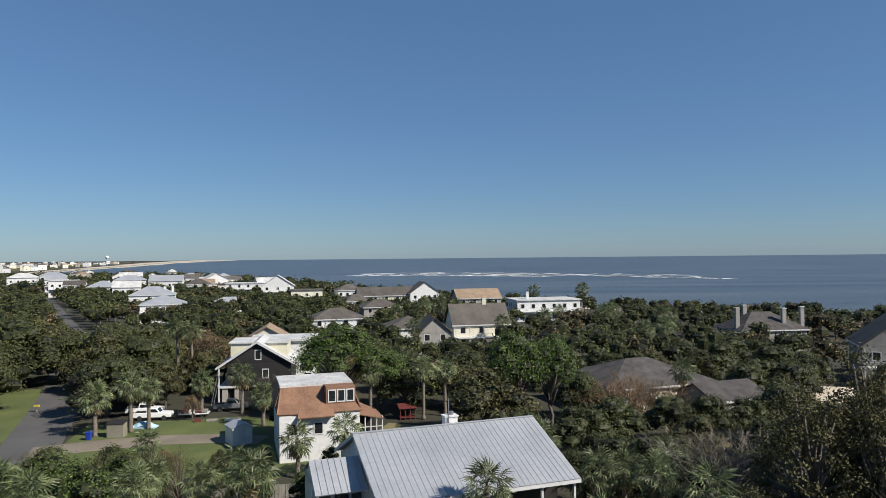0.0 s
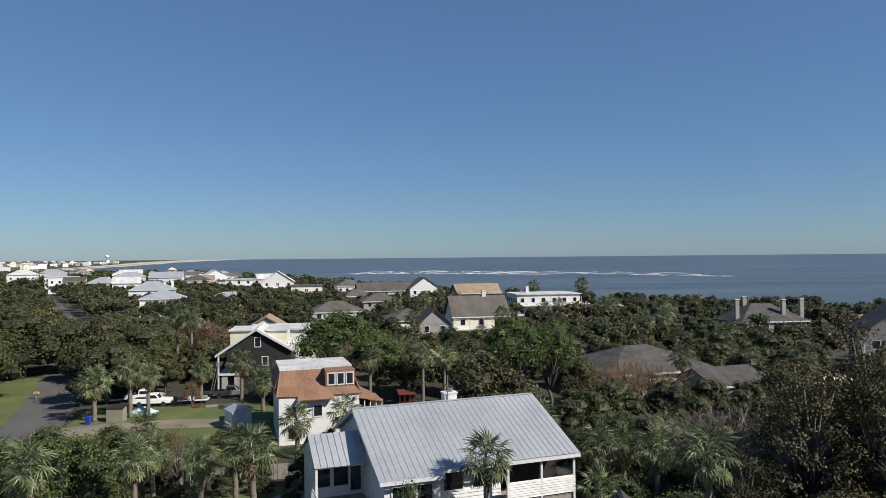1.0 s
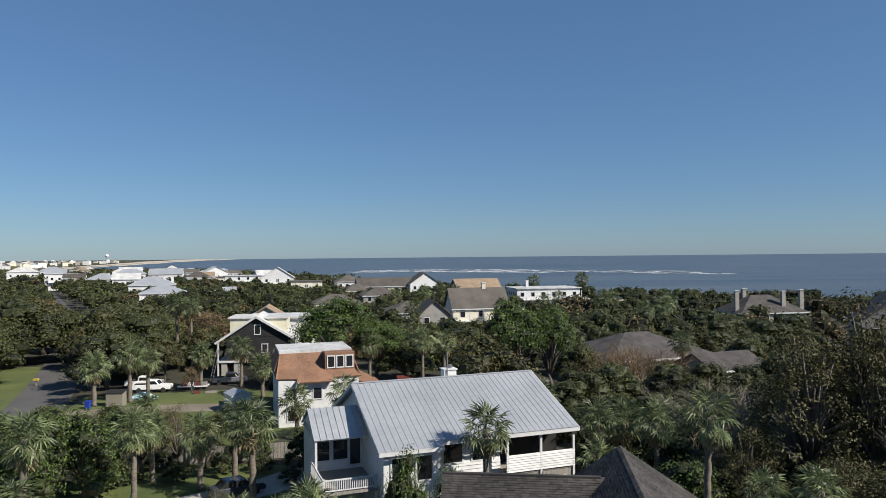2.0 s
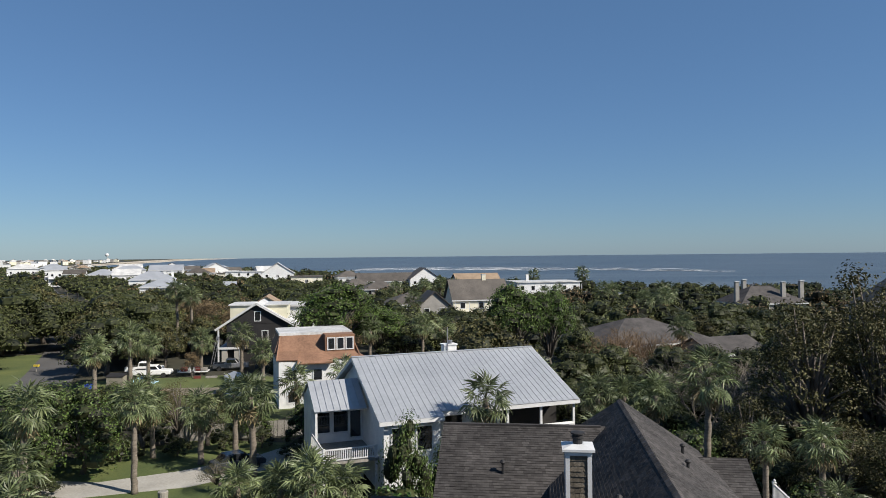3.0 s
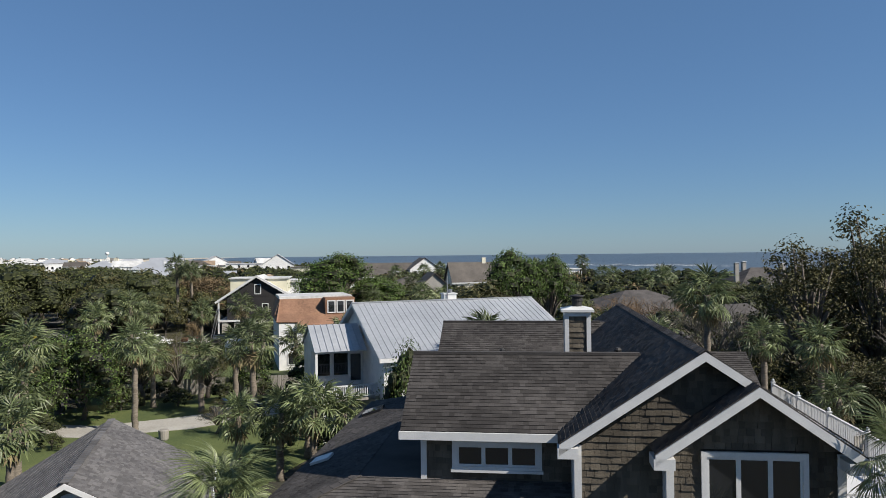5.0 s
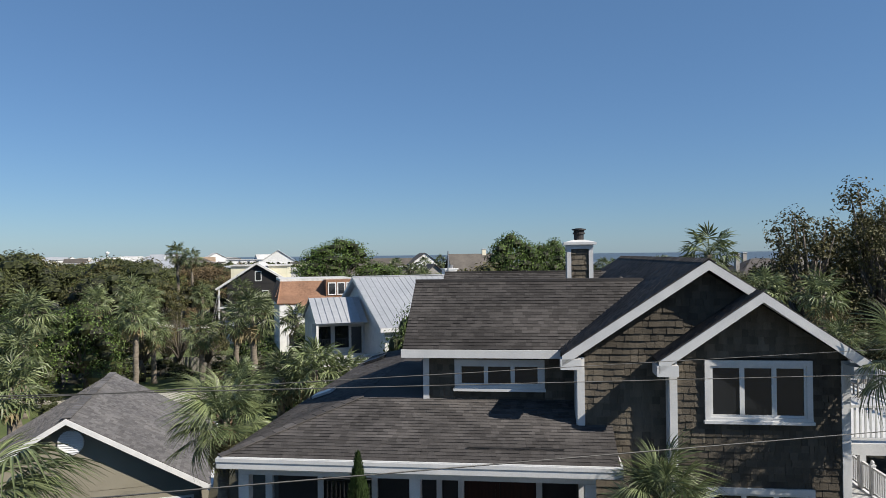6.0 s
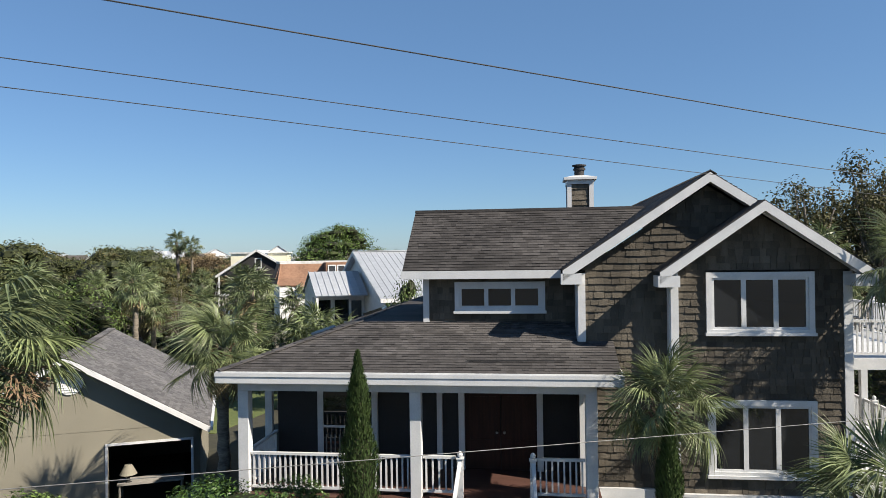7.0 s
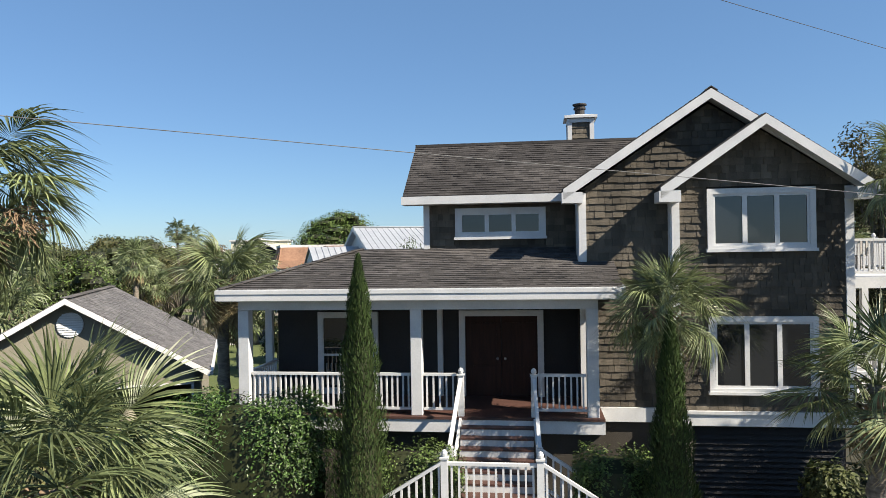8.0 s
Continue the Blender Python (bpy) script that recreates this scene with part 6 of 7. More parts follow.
# trees that stand by themselves
for k, (kind, x, y, h, w) in enumerate((("pine", -16.3, 106, 15.0, 0.95), ("pine", -10, 108, 11.6, 0.85), ("pine", 9.5, 92, 15.2, 0.62), ("pine", 14.5, 94, 15.0, 0.52), ("olive", 5.5, 86, 10.8, 1.1),
                                        ("dense", -30.0, 57.5, 8.0, 0.85), ("dense", -34.5, 62, 7.0, 0.9), ("thin", -24.5, 64, 7.4, 1.0), ("thin", -17.2, 52.5, 2.9, 1.6), ("thin", -15.4, 51.5, 2.3, 1.7), ("dense", -2.2, 43.2, 8.2, 0.42), ("dense", 0.6, 46, 6.4, 0.6), ("bush", -2.8, 42, 4.2, 1.0),
                                        ("tall", 27, 51, 16.8, 0.9), ("tall", 34, 55, 18.4, 0.95), ("tall", 39, 49, 18.4, 0.95), ("tall", 31.5, 50, 17.4, 0.7), ("tall", 36.5, 47, 17.6, 0.75), ("tall", 46, 58, 16, 1.0), ("tall", 24, 42, 9.0, 1.1), ("tall", 22, 50, 8.4, 1.2), ("tall", 27, 40, 8.6, 1.2), ("tall", 33, 40, 11.5, 1.0),
                                        ("tall", 24, 34, 7.0, 1.3), ("tall", 30, 33, 8.0, 1.3), ("dense", 20.5, 38, 5.4, 0.9), ("tall", 40, 40, 13, 1.0), ("dense", 17, 48, 6.2, 0.9), ("oak", 13, 66, 6.0, 0.8), ("oak", 22, 70, 6.4, 1.0), ("olive", 28, 78, 6.6, 1.0), ("oak", 16, 80, 7.2, 1.0), ("oak", 21, 86, 7.0, 1.0), ("oak", 9, 78, 7.0, 0.8),
                                        ("oak", 42, 70, 10, 1.0), ("tall", 50, 76, 13.5, 1.0), ("oak", 58, 86, 9.5, 1.1), ("oak", 52, 66, 11.5, 1.0), ("oak", 66, 100, 8.6, 1.1), ("thin", 56, 72, 13.4, 1.0), ("oak", 20, 102, 7.6, 0.9),
                                        ("rust", -44, 132, 10.6, 1.0), ("rust", -50, 138, 11.4, 1.1), ("rust", -40, 136, 9.8, 1.0), ("rust", -55, 133, 9.5, 1.0), ("olive", -61, 140, 9.6, 1.1), ("oak", -58, 126, 9.4, 1.0), ("oak", -66, 138, 10, 1.1),
                                        ("oak", -86, 118, 10.2, 1.1), ("oak", -92, 128, 11, 1.2), ("oak", -80, 132, 10.4, 1.1), ("oak", -90, 142, 11, 1.2), ("oak", -98, 112, 10.5, 1.2), ("oak", -78, 110, 8.8, 0.9), ("oak", -90, 102, 9.8, 1.0), ("olive", -84, 146, 10.8, 1.0), ("oak", -100, 136, 11.5, 1.2),
                                        ("oak", -56, 116, 7.6, 0.8), ("oak", -50, 112, 8.2, 0.8), ("olive", -45, 112, 7.6, 0.8), ("rust", -37.5, 103.5, 4.4, 0.7), ("oak", -22, 96, 5.4, 0.7), ("oak", -5, 112, 8.6, 1.0), ("olive", 2, 112, 7.8, 1.0), ("oak", -3, 78, 4.2, 0.8), ("oak", -34, 71, 5.4, 0.85), ("rust", -29, 72, 5.0, 0.8), ("oak", -40, 70, 5.6, 0.9), ("olive", -24.5, 75, 3.6, 0.7))):
    tree(kind, x, y, h * (1.22 if x < -56 else 1.0), w, k)
for k, (kind, x, y, h, w) in enumerate((("dense", -33, 53.5, 6.4, 0.9), ("dense", -37, 49, 7, 0.9), ("dense", -36.5, 58, 7.2, 0.9), ("thin", -27.5, 63, 7.2, 1.2), ("dense", -40, 56, 7, 0.9), ("thin", -22.5, 66, 5.2, 1.3), ("dense", -13, 65, 4.4, 0.8), ("dense", -19, 68, 4.4, 0.9),
                                        ("dense", -31, 66.5, 6.0, 0.9), ("thin", -38, 66, 5.2, 1.4), ("thin", -34, 68, 5.4, 1.4), ("thin", -28, 70, 4.8, 1.4), ("thin", -43.5, 72.5, 4.4, 1.4), ("dense", -41, 68.5, 5, 0.9), ("dense", -8.5, 57, 3.6, 0.8), ("dense", -11.5, 47.5, 2.6, 0.9), ("dense", 13.5, 48, 4.6, 0.9), ("dense", 12.6, 44, 4.2, 0.9), ("dense", 14, 54, 5, 0.9))):
    tree(kind, x, y, h, w, 40 + k)
palm(-22.6, 36, 4.6, 1.2, 63)
palm(-25.4, 34, 5.6, 1.2, 64)
palm(-13.2, 44.5, 3.2, 1.1, 65)
palm(11.8, 52, 4.4, 1.2, 66)
for k, (kind, x, y, h, w) in enumerate((("oak", -74, 137, 9.6, 1.0), ("oak", -81, 150, 9.6, 1.0), ("oak", -88, 161, 9.2, 1.0), ("oak", -70, 147, 9.6, 1.0), ("oak", -97, 174, 8.8, 1.0), ("oak", -76, 162, 9.2, 1.0), ("olive", -66, 126, 8.2, 0.9),
                                        ("dense", -20.5, 78.5, 3.2, 0.9), ("dense", -13, 79, 2.8, 0.9), ("oak", 34, 89, 6.4, 0.9), ("oak", 39.5, 90, 5.8, 0.9), ("oak", 45, 92, 7.4, 1.0), ("oak", 29, 88, 6.4, 1.0), ("olive", 49, 98, 7.6, 1.0))):
    tree(kind, x, y, h, w, 90 + k)
for k, (x, y, h) in enumerate(((-31, 63, 2.4), (-27, 66, 2.2), (-24, 62.5, 2.0), (-20.5, 64.5, 2.2), (-17, 65, 2.0), (-13.5, 61.5, 1.8), (-10.5, 66, 2.4), (-30, 51.5, 2.2), (-28.5, 61, 2.6), (-10, 50.5, 2.0), (-7.5, 47.5, 2.2), (-12.5, 53.5, 1.6), (-33, 46, 2.4), (-23, 69, 2.4), (-27.5, 48.5, 1.4))):
    tree("low", x, y, h, 1.25, 70 + k)
for k, (x, y, h) in enumerate(((16, 64, 5.8), (19.5, 57, 5.4), (24, 66, 6.2), (29, 64, 6.4), (34, 70, 6.6), (38, 62, 7.2), (31, 57, 5.8), (26, 52, 5.4), (22, 45, 4.8), (28, 45.5, 6.2), (36, 76, 6.6), (42, 80, 7.2), (20, 51, 5.0), (33, 51, 6.4), (47, 70, 8.0), (18, 72, 5.6))):
    tree("oak", x, y, h, 1.0, 120 + k)
bare_tree(22.5, 58, 10.4, False, 0, 1.2)
bare_tree(26, 62, 10.8, False, 1, 1.1)
bare_tree(33, 46, 11.0, False, 1, 0.9)
bare_tree(-54, 106, 8.0, False, 0, 1.1)
bare_tree(-26.5, 112, 6.8, False, 1, 1.2)
bare_tree(25.5, 99, 8.2, True, 0, 1.3)
bare_tree(29, 97, 8.2, True, 2, 1.5)
bare_tree(23.5, 97, 7.8, True, 3, 1.5)
bare_tree(27.2, 96, 8.6, True, 5, 1.5)
bare_tree(31.5, 98, 7.8, True, 7, 1.5)
bare_tree(26, 100, 8.8, True, 9, 1.5)
bare_tree(21.5, 99, 7, True, 11, 1.5)
bare_tree(10, 84, 7.4, True, 4, 0.8)
bare_tree(6, 98, 8.2, True, 6, 0.9)

# woods filling the rest of the island
KEEP_CLEAR = [(-16, 88, 12), (-32, 120, 12), (-34, 104, 10), (-20, 94, 12), (-42, 100, 9), (3, 60, 17), (-2, 90, 9), (31.5, 110, 15), (41, 99, 8), (9, 184, 14), (-3, 174, 8), (-10, 194, 11), (-31, 133, 12), (-36, 152, 9), (-33, 212, 12),
              (41, 250, 26), (95, 166, 17), (84, 126, 12), (80, 112, 16), (-24, 260, 10), (-28, 326, 16), (-10, 325, 11), (14, 296, 13), (-68, 340, 12), (-90, 372, 13), (-116, 398, 14), (-92, 296, 12), (-108, 262, 14), (14, 158, 8), (-96, 200, 18), (-108, 218, 16), (-90, 182, 12)]


def clear(x, y):
    if any((x - a) ** 2 + (y - b) ** 2 < r * r for a, b, r in KEEP_CLEAR):
        return False
    for (xa, ya), (xb, yb) in zip(ROAD, ROAD[1:]):
        f = max(0, min(1, ((x - xa) * (xb - xa) + (y - ya) * (yb - ya)) / ((xb - xa) ** 2 + (yb - ya) ** 2)))
        if math.hypot(x - xa - f * (xb - xa), y - ya - f * (yb - ya)) < (7.5 if y < 130 else 5.0):
            return False
    return x < coast_x(y) - 22


rng = random.Random(77)
count = 0
far_trunks, far_crowns, far_rust, far_core = Geo(), Geo(), Geo(), Geo()
y = 108.0
while y < 430:
    step = 7.5 if y < 150 else 9.5
    x = -0.72 * y - 10
    while x < 0.72 * y + 10:
        px_, py_ = x + rng.uniform(-2.5, 2.5), y + rng.uniform(-2.5, 2.5)
        h = rng.uniform(5.2, 8.2) + (4.0 if px_ < -0.42 * py_ and py_ < 200 else 1.6 if px_ < -0.2 * py_ else 0)
        if clear(px_, py_) and rng.random() < 0.9:
            if py_ < 168 and count < 70:
                tree(rng.choice(["oak", "oak", "olive", "oak", "rust" if -0.40 * py_ < px_ < 0 else "oak"]), px_, py_, h, rng.uniform(0.85, 1.15), count)
                count += 1
            else:
                gg = far_rust if rng.random() < 0.12 else far_crowns
                for q in range(5):
                    r = rng.uniform(1.8, 3.0)
                    cc = (px_ + rng.uniform(-2.6, 2.6), py_ + rng.uniform(-2.6, 2.6), h * rng.uniform(0.45, 0.8))
                    # core lump coloured as the shade behind these leaves
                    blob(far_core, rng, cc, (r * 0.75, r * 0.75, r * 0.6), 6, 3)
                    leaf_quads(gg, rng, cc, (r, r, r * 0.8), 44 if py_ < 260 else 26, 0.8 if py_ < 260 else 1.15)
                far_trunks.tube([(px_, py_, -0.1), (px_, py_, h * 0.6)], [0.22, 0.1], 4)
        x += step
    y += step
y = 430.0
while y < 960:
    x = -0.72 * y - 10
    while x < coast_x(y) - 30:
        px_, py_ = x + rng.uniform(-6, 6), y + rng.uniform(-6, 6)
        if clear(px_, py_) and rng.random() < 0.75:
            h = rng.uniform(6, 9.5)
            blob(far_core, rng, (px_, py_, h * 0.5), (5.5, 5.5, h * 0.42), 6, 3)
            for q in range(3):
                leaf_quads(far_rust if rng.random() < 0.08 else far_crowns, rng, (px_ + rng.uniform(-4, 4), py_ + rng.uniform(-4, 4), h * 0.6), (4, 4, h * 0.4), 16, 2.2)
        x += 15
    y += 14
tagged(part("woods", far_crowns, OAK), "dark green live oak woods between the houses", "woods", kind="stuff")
# all cores of the woods, their inner shade painted near black
tagged(part("woods_inside", far_core, CORESHADE), "near-black lumps painted as inner shade of the woods", "woods", kind="stuff")
tagged(part("autumn_woods", far_rust, RUSTLEAF), "scattered rust-leaved trees in the woods", "woods", kind="stuff")
tagged(part("woods_trunks", far_trunks, BARK), "grey trunks in the woods", "woods", kind="stuff")


# ---------- garden of the shingled house ----------
def cypress(x, y, h, r, seed):
    rr = random.Random(seed)
    ob = thing("cypress", pose(x, y, 0), "slender columnar Italian cypress by the porch steps", "cypress", "cypresses")
    g = Geo()
    for _ in range(18000):
        f = rr.random() ** 0.9
        z = 0.15 + f * (h - 0.15)
        rad = r * (min(1, (1 - f) / 0.75) ** 0.7) * (0.88 + 0.12 * math.sin(z * 5 + seed)) * rr.uniform(0.72, 1.08)
        a = rr.uniform(0, 2 * math.pi)
        p = Vector((rad * math.cos(a), rad * math.sin(a), z))
        d = Vector((math.cos(a) * 0.35 + rr.gauss(0, 0.2), math.sin(a) * 0.35 + rr.gauss(0, 0.2), 1)).normalized()
        s = Vector((-math.sin(a) + rr.gauss(0, 0.4), math.cos(a) + rr.gauss(0, 0.4), rr.gauss(0, 0.2))).normalized()
        L, W = rr.uniform(0.05, 0.11), rr.uniform(0.016, 0.032)
        g.face(p - s * W * 0.5, p + s * W * 0.5, p + d * L + s * W * 0.15, p + d * L - s * W * 0.15)
    part("foliage", g, CYPRESS, ob)
    # dark spindle painted as shade between the cypress sprays
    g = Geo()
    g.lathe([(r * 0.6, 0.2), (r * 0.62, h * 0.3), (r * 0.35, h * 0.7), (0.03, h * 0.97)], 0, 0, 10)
    part("inner_foliage", g, CORESHADE, ob)
    g = Geo()
    g.tube([(0, 0, -0.1), (0, 0, 0.6)], [0.09, 0.07], 7)
    part("trunk", g, BARK, ob)


stalk = part("flower_stalk", bare_mesh(410, 1.6, RUSTTWIG, 0.4, 4), None, bpy.data.objects["palm_tree"], "dry brown flower stalk")
stalk.matrix_basis = pose(0.35, -0.1, 8.0, 125, 0, 75) @ Matrix.Scale(0.7, 4)
cypress(-1.72, 13.9, 7.22, 0.76, 1)
cypress(4.35, 13.2, 6.05, 0.62, 2)


def hedge(x, y, yaw, w, d, h, seed, label, n=3200, size=0.12, material=None):
    """A rounded shrub mass: leaves over the faces of a swollen box, uneven and with a core painted as inner shade."""
    rr = random.Random(seed)
    ob = thing("hedge", pose(x, y, 0, 0, 0, yaw), label, "hedge", "hedges")
    g, core = Geo(), Geo()
    for _ in range(n):
        v = Vector((rr.gauss(0, 1), rr.gauss(0, 1), rr.gauss(0.25, 1))).normalized()
        q = Vector([math.copysign(abs(c) ** 0.5, c) for c in v])
        lump = 0.90 + 0.10 * noise.noise(Vector((v.x * 3 + seed, v.y * 3, v.z * 3))) + 0.07 * noise.noise(Vector((v.x * 8, v.y * 8 + seed, v.z * 8)))
        f = lump * rr.uniform(0.88, 1.04)
        p = Vector((q.x * w / 2 * f, q.y * d / 2 * f, h * 0.5 + q.z * h * 0.5 * f))
        if p.z < 0.02:
            continue
        t = Vector((rr.gauss(0, 1), rr.gauss(0, 1), rr.gauss(0, 1)))
        nrm = (v + Vector((rr.gauss(0, 0.45), rr.gauss(0, 0.45), 0.3 + rr.gauss(0, 0.45)))).normalized()
        s = t.cross(nrm).normalized()
        t = nrm.cross(s)
        L, W = size * rr.uniform(0.7, 1.3), size * rr.uniform(0.35, 0.6)
        g.face(p - t * L * 0.5, p + s * W * 0.5 + nrm * W * 0.15, p + t * L * 0.5, p - s * W * 0.5 + nrm * W * 0.15)
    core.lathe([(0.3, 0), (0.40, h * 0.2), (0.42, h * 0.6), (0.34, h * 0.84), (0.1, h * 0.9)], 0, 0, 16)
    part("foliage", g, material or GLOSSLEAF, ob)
    c = part("inner_foliage", core, CORESHADE, ob)
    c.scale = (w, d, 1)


hedge(-4.25, 14.75, -7, 4.1, 2.0, 4.5, 1, "large rounded glossy green hedge below the porch", 22000, 0.085)
hedge(-0.9, 14.45, -7, 2.9, 1.4, 3.42, 2, "clipped green hedge beside the steps", 11000, 0.075, BOXLEAF)
hedge(3.45, 14.1, -7, 2.0, 1.2, 3.36, 3, "clipped green hedge beside the steps", 8000, 0.075, BOXLEAF)
hedge(8.4, 14.2, -7, 2.0, 1.4, 2.9, 4, "dark shrub against the louvred base", 4500, 0.14, OAK)
hedge(5.9, 14.4, -7, 1.0, 0.8, 1.9, 5, "low leafy shrub at the pier", 1500, 0.12)
hedge(-9.2, 14.8, 10, 3.0, 2.6, 3.9, 6, "feathery green shrub before the garage", 6000, 0.12, OLIVE)
hedge(-11.6, 17.5, 10, 3.4, 2.6, 3.2, 7, "feathery green shrub before the garage", 5000, 0.14, PINE)
hedge(-7.0, 16.0, 0, 2.2, 2.0, 3.4, 8, "glossy yellow-green shrub by the garage door", 5000, 0.13)


# ---------- vehicles, sheds, street things ----------
def wheel(parent, x, y, r, w):
    g = Geo()
    g.lathe([(r * 0.62, -w / 2), (r * 0.95, -w / 2), (r, -w * 0.3), (r, w * 0.3), (r * 0.95, w / 2), (r * 0.62, w / 2)], 0, 0, 18)
    t = part("wheel", g, TYRE, parent)
    t.matrix_basis = pose(x, y, r, 90)
    g = Geo()
    g.lathe([(r * 0.6, -w * 0.42), (r * 0.6, w * 0.42)], 0, 0, 14)
    part("rim", g, STEEL, t)


def pickup(x, y, yaw, paint, label):
    ob = thing("pickup_truck", pose(x, y, 0, 0, 0, yaw), label, "truck", "parked vehicles")
    g = Geo()
    side = [(-2.75, 0.45), (2.7, 0.45), (2.75, 0.75), (2.65, 1.05), (1.15, 1.15), (-0.9, 1.15), (-2.75, 1.15)]
    g.solid([(a, -0.92, b) for a, b in side], [(a, 0.92, b) for a, b in side])
    bevel(part("body", g, paint, ob), 0.06)
    g = Geo()
    cab = [(-0.85, 1.13), (1.2, 1.13), (0.65, 1.78), (-0.7, 1.82)]
    g.solid([(a, -0.82, b) for a, b in cab], [(a, 0.82, b) for a, b in cab])
    bevel(part("cab", g, paint, ob), 0.08)
    g = Geo()
    glass = [(-0.6, 1.22), (0.95, 1.22), (0.6, 1.68), (-0.55, 1.7)]
    g.solid([(a, -0.835, b) for a, b in glass], [(a, 0.835, b) for a, b in glass])
    part("cab_glass", g, GLASS, ob)
    g = Geo()
    g.solid([(1.12, -0.7, 1.2), (1.12, 0.7, 1.2), (0.72, 0.65, 1.7), (0.72, -0.65, 1.7)], [(1.17, -0.7, 1.2), (1.17, 0.7, 1.2), (0.77, 0.65, 1.7), (0.77, -0.65, 1.7)])
    part("windscreen", g, GLASS, ob)
    g = Geo()
    g.box(-2.6, -1.0, -0.75, 0.75, 1.12, 1.16)
    part("bed", g, DARK, ob)
    for sx in (-1.75, 1.75):
        for sy in (-0.82, 0.82):
            wheel(ob, sx, sy, 0.38, 0.24)
    return ob


def car(x, y, yaw, paint, label):
    ob = thing("car", pose(x, y, 0, 0, 0, yaw), label, "car", "parked vehicles")
    g = Geo()
    side = [(-2.2, 0.35), (2.2, 0.35), (2.25, 0.65), (2.0, 0.88), (1.1, 0.98), (-1.6, 1.0), (-2.2, 0.9)]
    g.solid([(a, -0.86, b) for a, b in side], [(a, 0.86, b) for a, b in side])
    bevel(part("body", g, paint, ob), 0.07)
    g = Geo()
    top = [(-1.7, 0.97), (1.15, 0.97), (0.45, 1.45), (-1.15, 1.47)]
    g.solid([(a, -0.74, b) for a, b in top], [(a, 0.74, b) for a, b in top])
    bevel(part("cabin", g, GLASS, ob), 0.06)
    g = Geo()
    g.solid([(-1.1, -0.68, 1.46), (0.4, -0.68, 1.44), (0.4, 0.68, 1.44), (-1.1, 0.68, 1.46)], [(-1.05, -0.62, 1.5), (0.35, -0.62, 1.48), (0.35, 0.62, 1.48), (-1.05, 0.62, 1.5)])
    part("roof_panel", g, paint, ob)
    for sx in (-1.35, 1.35):
        for sy in (-0.78, 0.78):
            wheel(ob, sx, sy, 0.32, 0.22)
    return ob


pickup(-43.8, 104.6, 6, CARWHITE, "white pickup truck parked on the grass")
pickup(-46.5, 108.0, 8, CARWHITE, "white work van with ladder racks")
pickup(-33.8, 110.5, 12, STEEL, "grey pickup beneath the porch")
car(-27.5, 110, 5, CARDARK, "dark car parked by the brown house")
car(-17.4, 58.6, 35, CARDARK, "dark car with glinting windscreen under the palm")
car(62, 158, 10, CARWHITE, "white car parked far off among trees")


def trailer(x, y, yaw):
    ob = thing("trailer", pose(x, y, 0, 0, 0, yaw), "flat white utility trailer loaded with red and white building scraps", "trailer")
    g = Geo()
    g.box(-2.2, 2.2, -0.9, 0.9, 0.5, 0.62)
    part("bed", g, CARWHITE, ob)
    g = Geo()
    for k in range(6):
        g.beam((-2.2 + k * 0.88, -0.9, 0.62), (-2.2 + k * 0.88, -0.9, 1.1), 0.05, 0.05)
    g.beam((-2.2, -0.9, 1.1), (2.2, -0.9, 1.1), 0.05, 0.05)
    part("rail", g, STEEL, ob)
    for k, (a, b, m_) in enumerate(((-1.4, 0.5, RED), (-0.3, 0.4, WHITE), (0.7, 0.6, RED), (1.5, 0.4, GREYWOOD))):
        g = Geo()
        g.box(a - 0.45, a + 0.45, -0.6, 0.6, 0.62, 0.62 + b)
        part("load", g, m_, ob)
    for sy in (-0.98, 0.98):
        wheel(ob, 0, sy, 0.34, 0.2)


trailer(-38.2, 106.2, 8)
for k, (x, y, a, b, h, m_) in enumerate(((-31.5, 103.5, 2.2, 1.2, 0.3, WHITE), (-34.5, 103.2, 1.6, 1.0, 0.35, GREYWOOD), (-36.5, 102.8, 1.0, 0.8, 0.5, RED))):
    o = thing("lumber_pile", pose(x, y, 0, 0, 0, 10 * k), "pile of building boards on the grass", "lumber pile", "building rubble")
    for j in range(5):
        g = Geo()
        g.box(-a / 2, a / 2, -b / 2 + j * b / 5, -b / 2 + (j + 0.85) * b / 5, 0.05, h * (0.6 + 0.1 * (j % 3)))
        part("board", g, m_, o)
ob = thing("tarp_heap", pose(-43.0, 99.5, 0), "pale blue tarp over a heap on the lawn", "tarp")
g = Geo()
rr = random.Random(9)
prof = [[(x * 0.6 + rr.gauss(0, 0.06), y * 0.4 + rr.gauss(0, 0.06), 0.15 + 0.8 * max(0, 1 - (x * x / 9 + y * y / 6)) + rr.gauss(0, 0.06)) for x in range(-3, 4)] for y in range(-2, 3)]
for a, b in zip(prof, prof[1:]):
    for k in range(6):
        g.face(a[k], a[k + 1], b[k + 1], b[k])
g.box(-1.8, 1.8, -0.8, 0.8, 0, 0.2)
part("sheet", g, LIGHTBLUE, ob)


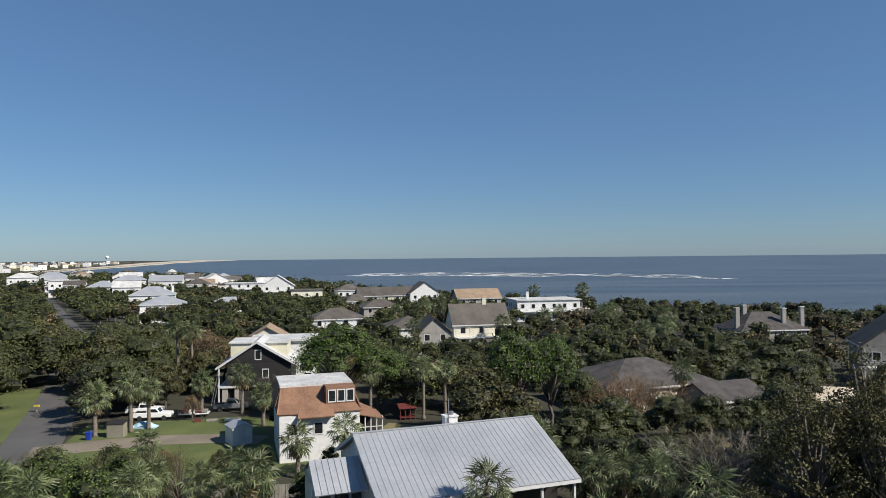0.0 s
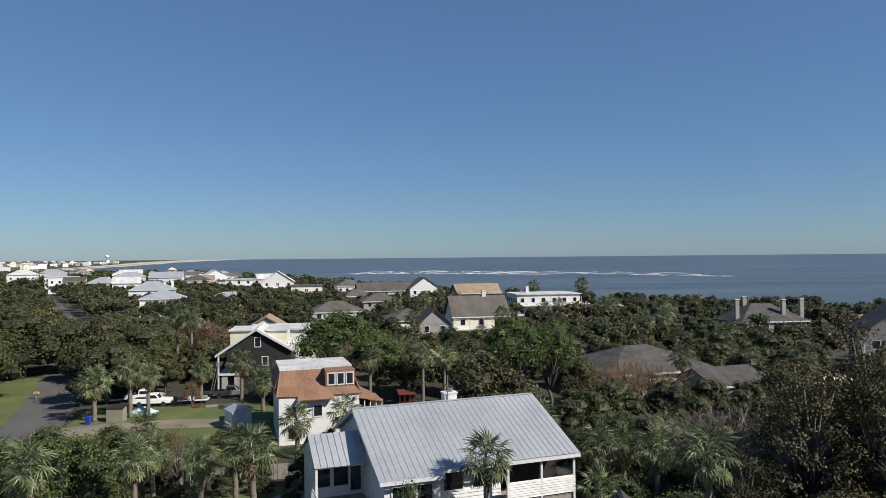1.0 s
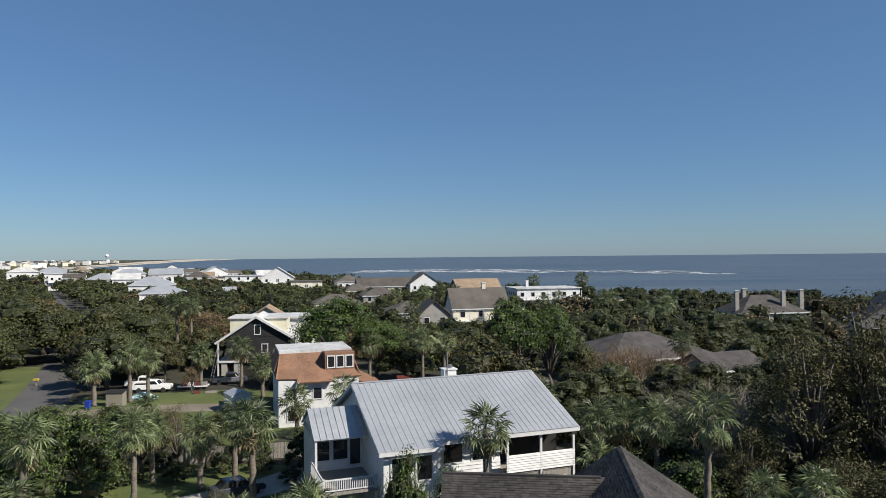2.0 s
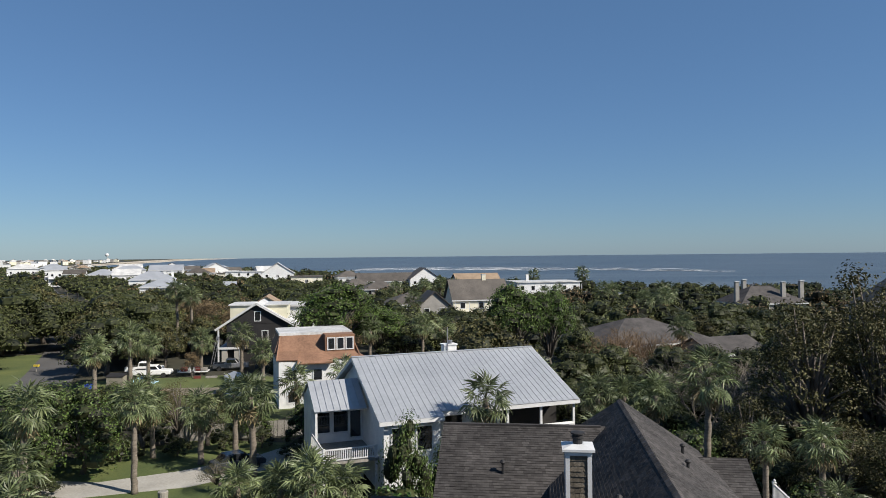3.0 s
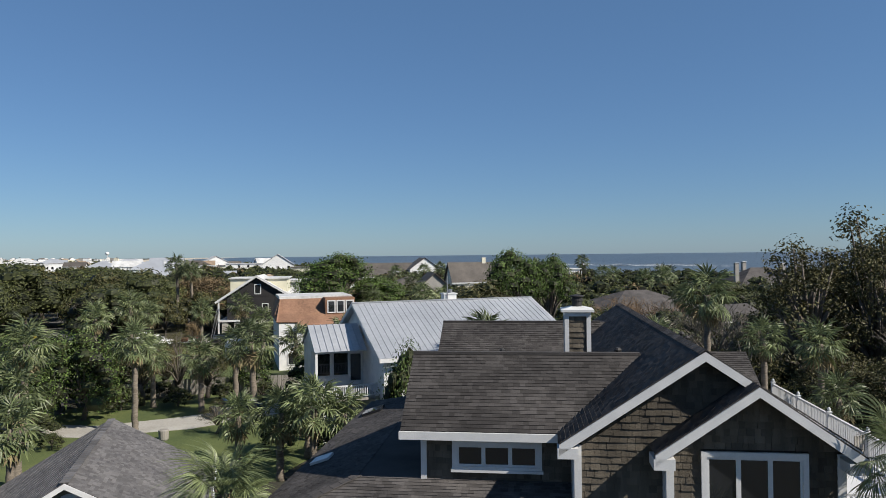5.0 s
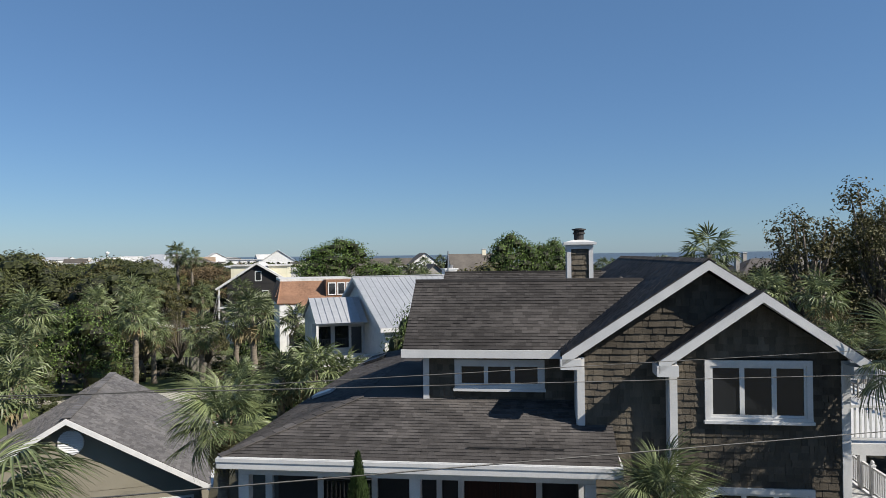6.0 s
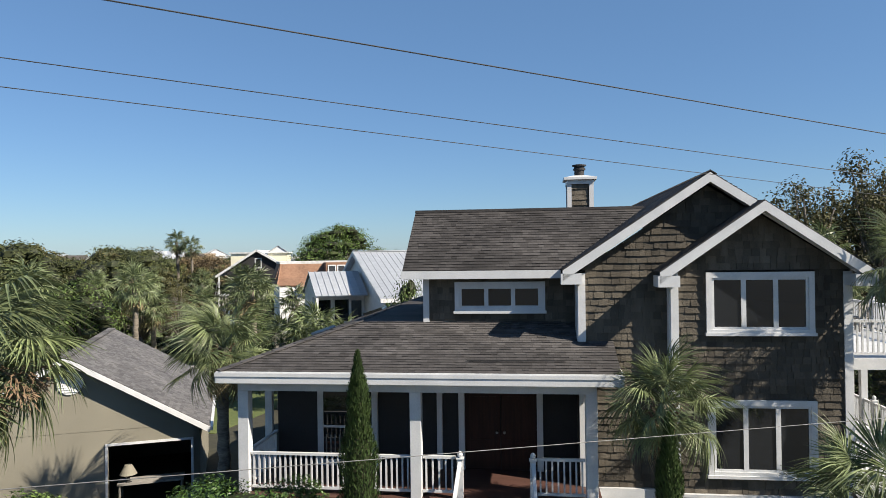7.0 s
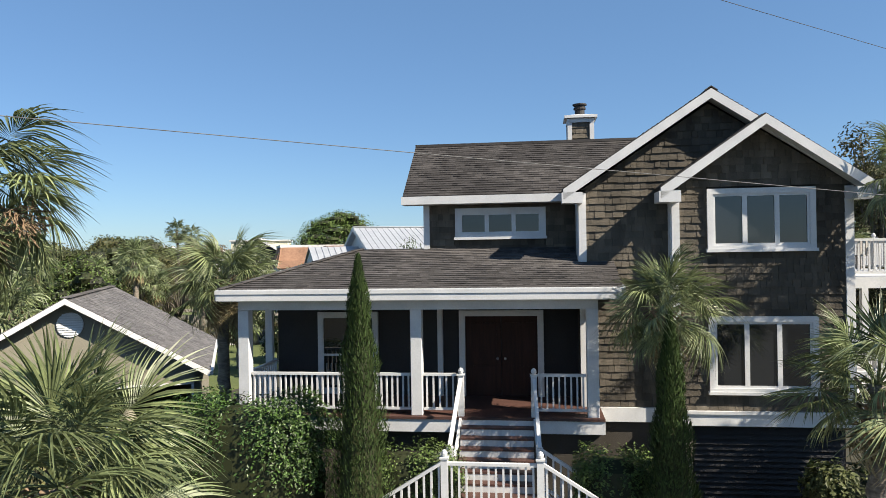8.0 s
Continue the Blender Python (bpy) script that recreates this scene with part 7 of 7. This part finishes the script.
def shed(x, y, yaw, w, d, h, wallmat, roofmat, label, name="shed"):
    ob = thing(name, pose(x, y, 0, 0, 0, yaw), label, name.replace("_", " "))
    g = Geo()
    g.box(-w / 2, w / 2, -d / 2, d / 2, 0, h)
    part("wall", g, wallmat, ob)
    g = Geo()
    r = h + 0.45
    for s in (-1, 1):
        g.slab([(s * (w / 2 + 0.12), -d / 2 - 0.1, h - 0.04), (s * (w / 2 + 0.12), d / 2 + 0.1, h - 0.04), (0, d / 2 + 0.1, r), (0, -d / 2 - 0.1, r)], 0.05)
    part("roof", g, roofmat, ob)
    g = Geo()
    for s in (-1, 1):
        y0 = s * (d / 2 - 0.03)
        g.solid([(-w / 2, y0 - 0.03, h - 0.05), (w / 2, y0 - 0.03, h - 0.05), (0, y0 - 0.03, r - 0.06)], [(-w / 2, y0 + 0.03, h - 0.05), (w / 2, y0 + 0.03, h - 0.05), (0, y0 + 0.03, r - 0.06)])
    part("gable_wall", g, wallmat, ob)
    g = Geo()
    g.box(-0.45, 0.0, -d / 2 - 0.03, -d / 2, 0.1, h - 0.15).box(0.02, 0.47, -d / 2 - 0.03, -d / 2, 0.1, h - 0.15)
    part("door", g, TRIM, ob)
    return ob


shed(-26.9, 90.9, 35, 2.6, 3.0, 2.35, WHITE, METALROOF, "small white metal garden shed")
o = thing("bin_enclosure", pose(-44.6, 94.6, 0, 0, 0, 3), "tan wooden bin enclosure with dark top", "bin enclosure")
g = Geo()
g.box(-1.1, 1.1, -0.7, 0.7, 0, 1.85)
part("panel", g, STUCCO, o)
g = Geo()
g.solid([(-1.2, -0.8, 1.85), (1.2, -0.8, 1.85), (1.2, 0.8, 2.1), (-1.2, 0.8, 2.1)], [(-1.2, -0.8, 1.93), (1.2, -0.8, 1.93), (1.2, 0.8, 2.18), (-1.2, 0.8, 2.18)])
part("lid", g, DARKWALL, o)
o = thing("wheelie_bin", pose(-47.6, 92.9, 0), "blue plastic wheelie bin at the kerb", "bin")
g = Geo()
g.solid([(-0.25, -0.25, 0.05), (0.25, -0.25, 0.05), (0.25, 0.25, 0.05), (-0.25, 0.25, 0.05)], [(-0.33, -0.35, 1.0), (0.33, -0.35, 1.0), (0.33, 0.35, 1.0), (-0.33, 0.35, 1.0)])
part("body", g, BLUE, o)
g = Geo()
g.box(-0.36, 0.36, -0.38, 0.38, 1.0, 1.08)
part("lid", g, BLUE, o)
o = thing("planter", pose(-20.6, 50.9, 0), "grey round bin on the lawn", "bin")
g = Geo()
g.lathe([(0.28, 0), (0.34, 0.1), (0.38, 0.75), (0.32, 0.8)], 0, 0, 14)
part("body", g, GREYWOOD, o)
for x, y in ((-64.7, 110.2),):
    o = thing("mailbox", pose(x, y, 0), "small yellow box on a short post by the road", "mailbox", "roadside boxes")
    g = Geo()
    g.box(-0.06, 0.06, -0.06, 0.06, 0, 1.0)
    part("post", g, GREYWOOD, o)
    g = Geo()
    g.box(-0.4, 0.4, -0.2, 0.2, 0.85, 1.15)
    part("box", g, YELLOWP, o)
o = thing("playhouse", pose(-5.5, 103.5, 0, 0, 0, 15) @ Matrix.Scale(0.75, 4), "weathered red wooden play structure under trees, darkened for shade", "playhouse")
g = Geo()
g.box(-1.6, 1.6, -1.0, 1.0, 0.4, 0.55)
part("floor", g, RED, o)
for x in (-1.5, -0.5, 0.5, 1.5):
    g = Geo()
    g.box(x - 0.07, x + 0.07, -1.0, -0.86, 0, 2.4)
    part("post", g, RED, o)
g = Geo()
g.slab([(-1.8, -1.3, 2.3), (1.8, -1.3, 2.3), (1.8, 1.2, 2.9), (-1.8, 1.2, 2.9)], 0.1)
part("roof", g, RED, o)


def garden_fence(xa, ya, xb, yb, h, label):
    o = thing("fence", pose(0, 0, 0), label, "fence", "garden fences")
    a, b = Vector((xa, ya, 0)), Vector((xb, yb, 0))
    n = int((b - a).length / 0.35)
    for k in range(n):
        p = a.lerp(b, (k + 0.5) / n)
        g = Geo()
        d = (b - a).normalized() * 0.15
        g.solid([p - d + Vector((0, -0.02, 0.05)), p + d + Vector((0, -0.02, 0.05)), p + d + Vector((0, 0.02, 0.05)), p - d + Vector((0, 0.02, 0.05))], [p - d + Vector((0, -0.02, h)), p + d + Vector((0, -0.02, h)), p + d + Vector((0, 0.02, h)), p - d + Vector((0, 0.02, h))])
        part("board", g, GREYWOOD, o)
    g = Geo()
    g.beam(a + Vector((0, 0.05, h * 0.8)), b + Vector((0, 0.05, h * 0.8)), 0.05, 0.08).beam(a + Vector((0, 0.05, h * 0.25)), b + Vector((0, 0.05, h * 0.25)), 0.05, 0.08)
    part("rail", g, GREYWOOD, o)


garden_fence(-27, 67, -12, 70, 1.6, "weathered grey board fence behind the palms")
garden_fence(20, 74, 33, 70, 1.7, "brown board fence among trees")


def cable(a, b, sag, r, material, label):
    a, b = Vector(a), Vector(b)
    pts = [a.lerp(b, k / 40) - Vector((0, 0, sag * 4 * (k / 40) * (1 - k / 40))) for k in range(41)]
    g = Geo()
    g.tube(pts, [r] * 41, 5)
    tagged(part("power_cable", g, material), label, "cable", "overhead cables")


def line(p, q, k0, k1):
    p, q = Vector(p), Vector(q)
    return p + (q - p) * k0, p + (q - p) * k1


for p, q, sag, r, m_, lab in (((-1.25, 2.65, 10.28), (1.83, 4.0, 10.09), 0.0, 0.0036, WIRE, "dark overhead cable crossing close to the camera"),
                              ((-2.65, 3.95, 10.45), (3.4, 6.5, 10.05), 0.0, 0.0036, WIRE, "dark overhead cable above the garden"),
                              ((-2.87, 4.3, 10.36), (3.55, 7.8, 10.05), 0.0, 0.0036, WIRE, "dark overhead cable above the garden"),
                              ((-2.3, 3.4, 8.03), (3.9, 5.9, 7.73), 0.0, 0.0028, PALEWIRE, "pale overhead service cable")):
    a, b = line(p, q, -1.5, 2.5)
    cable(a, b, sag, r, m_, lab)
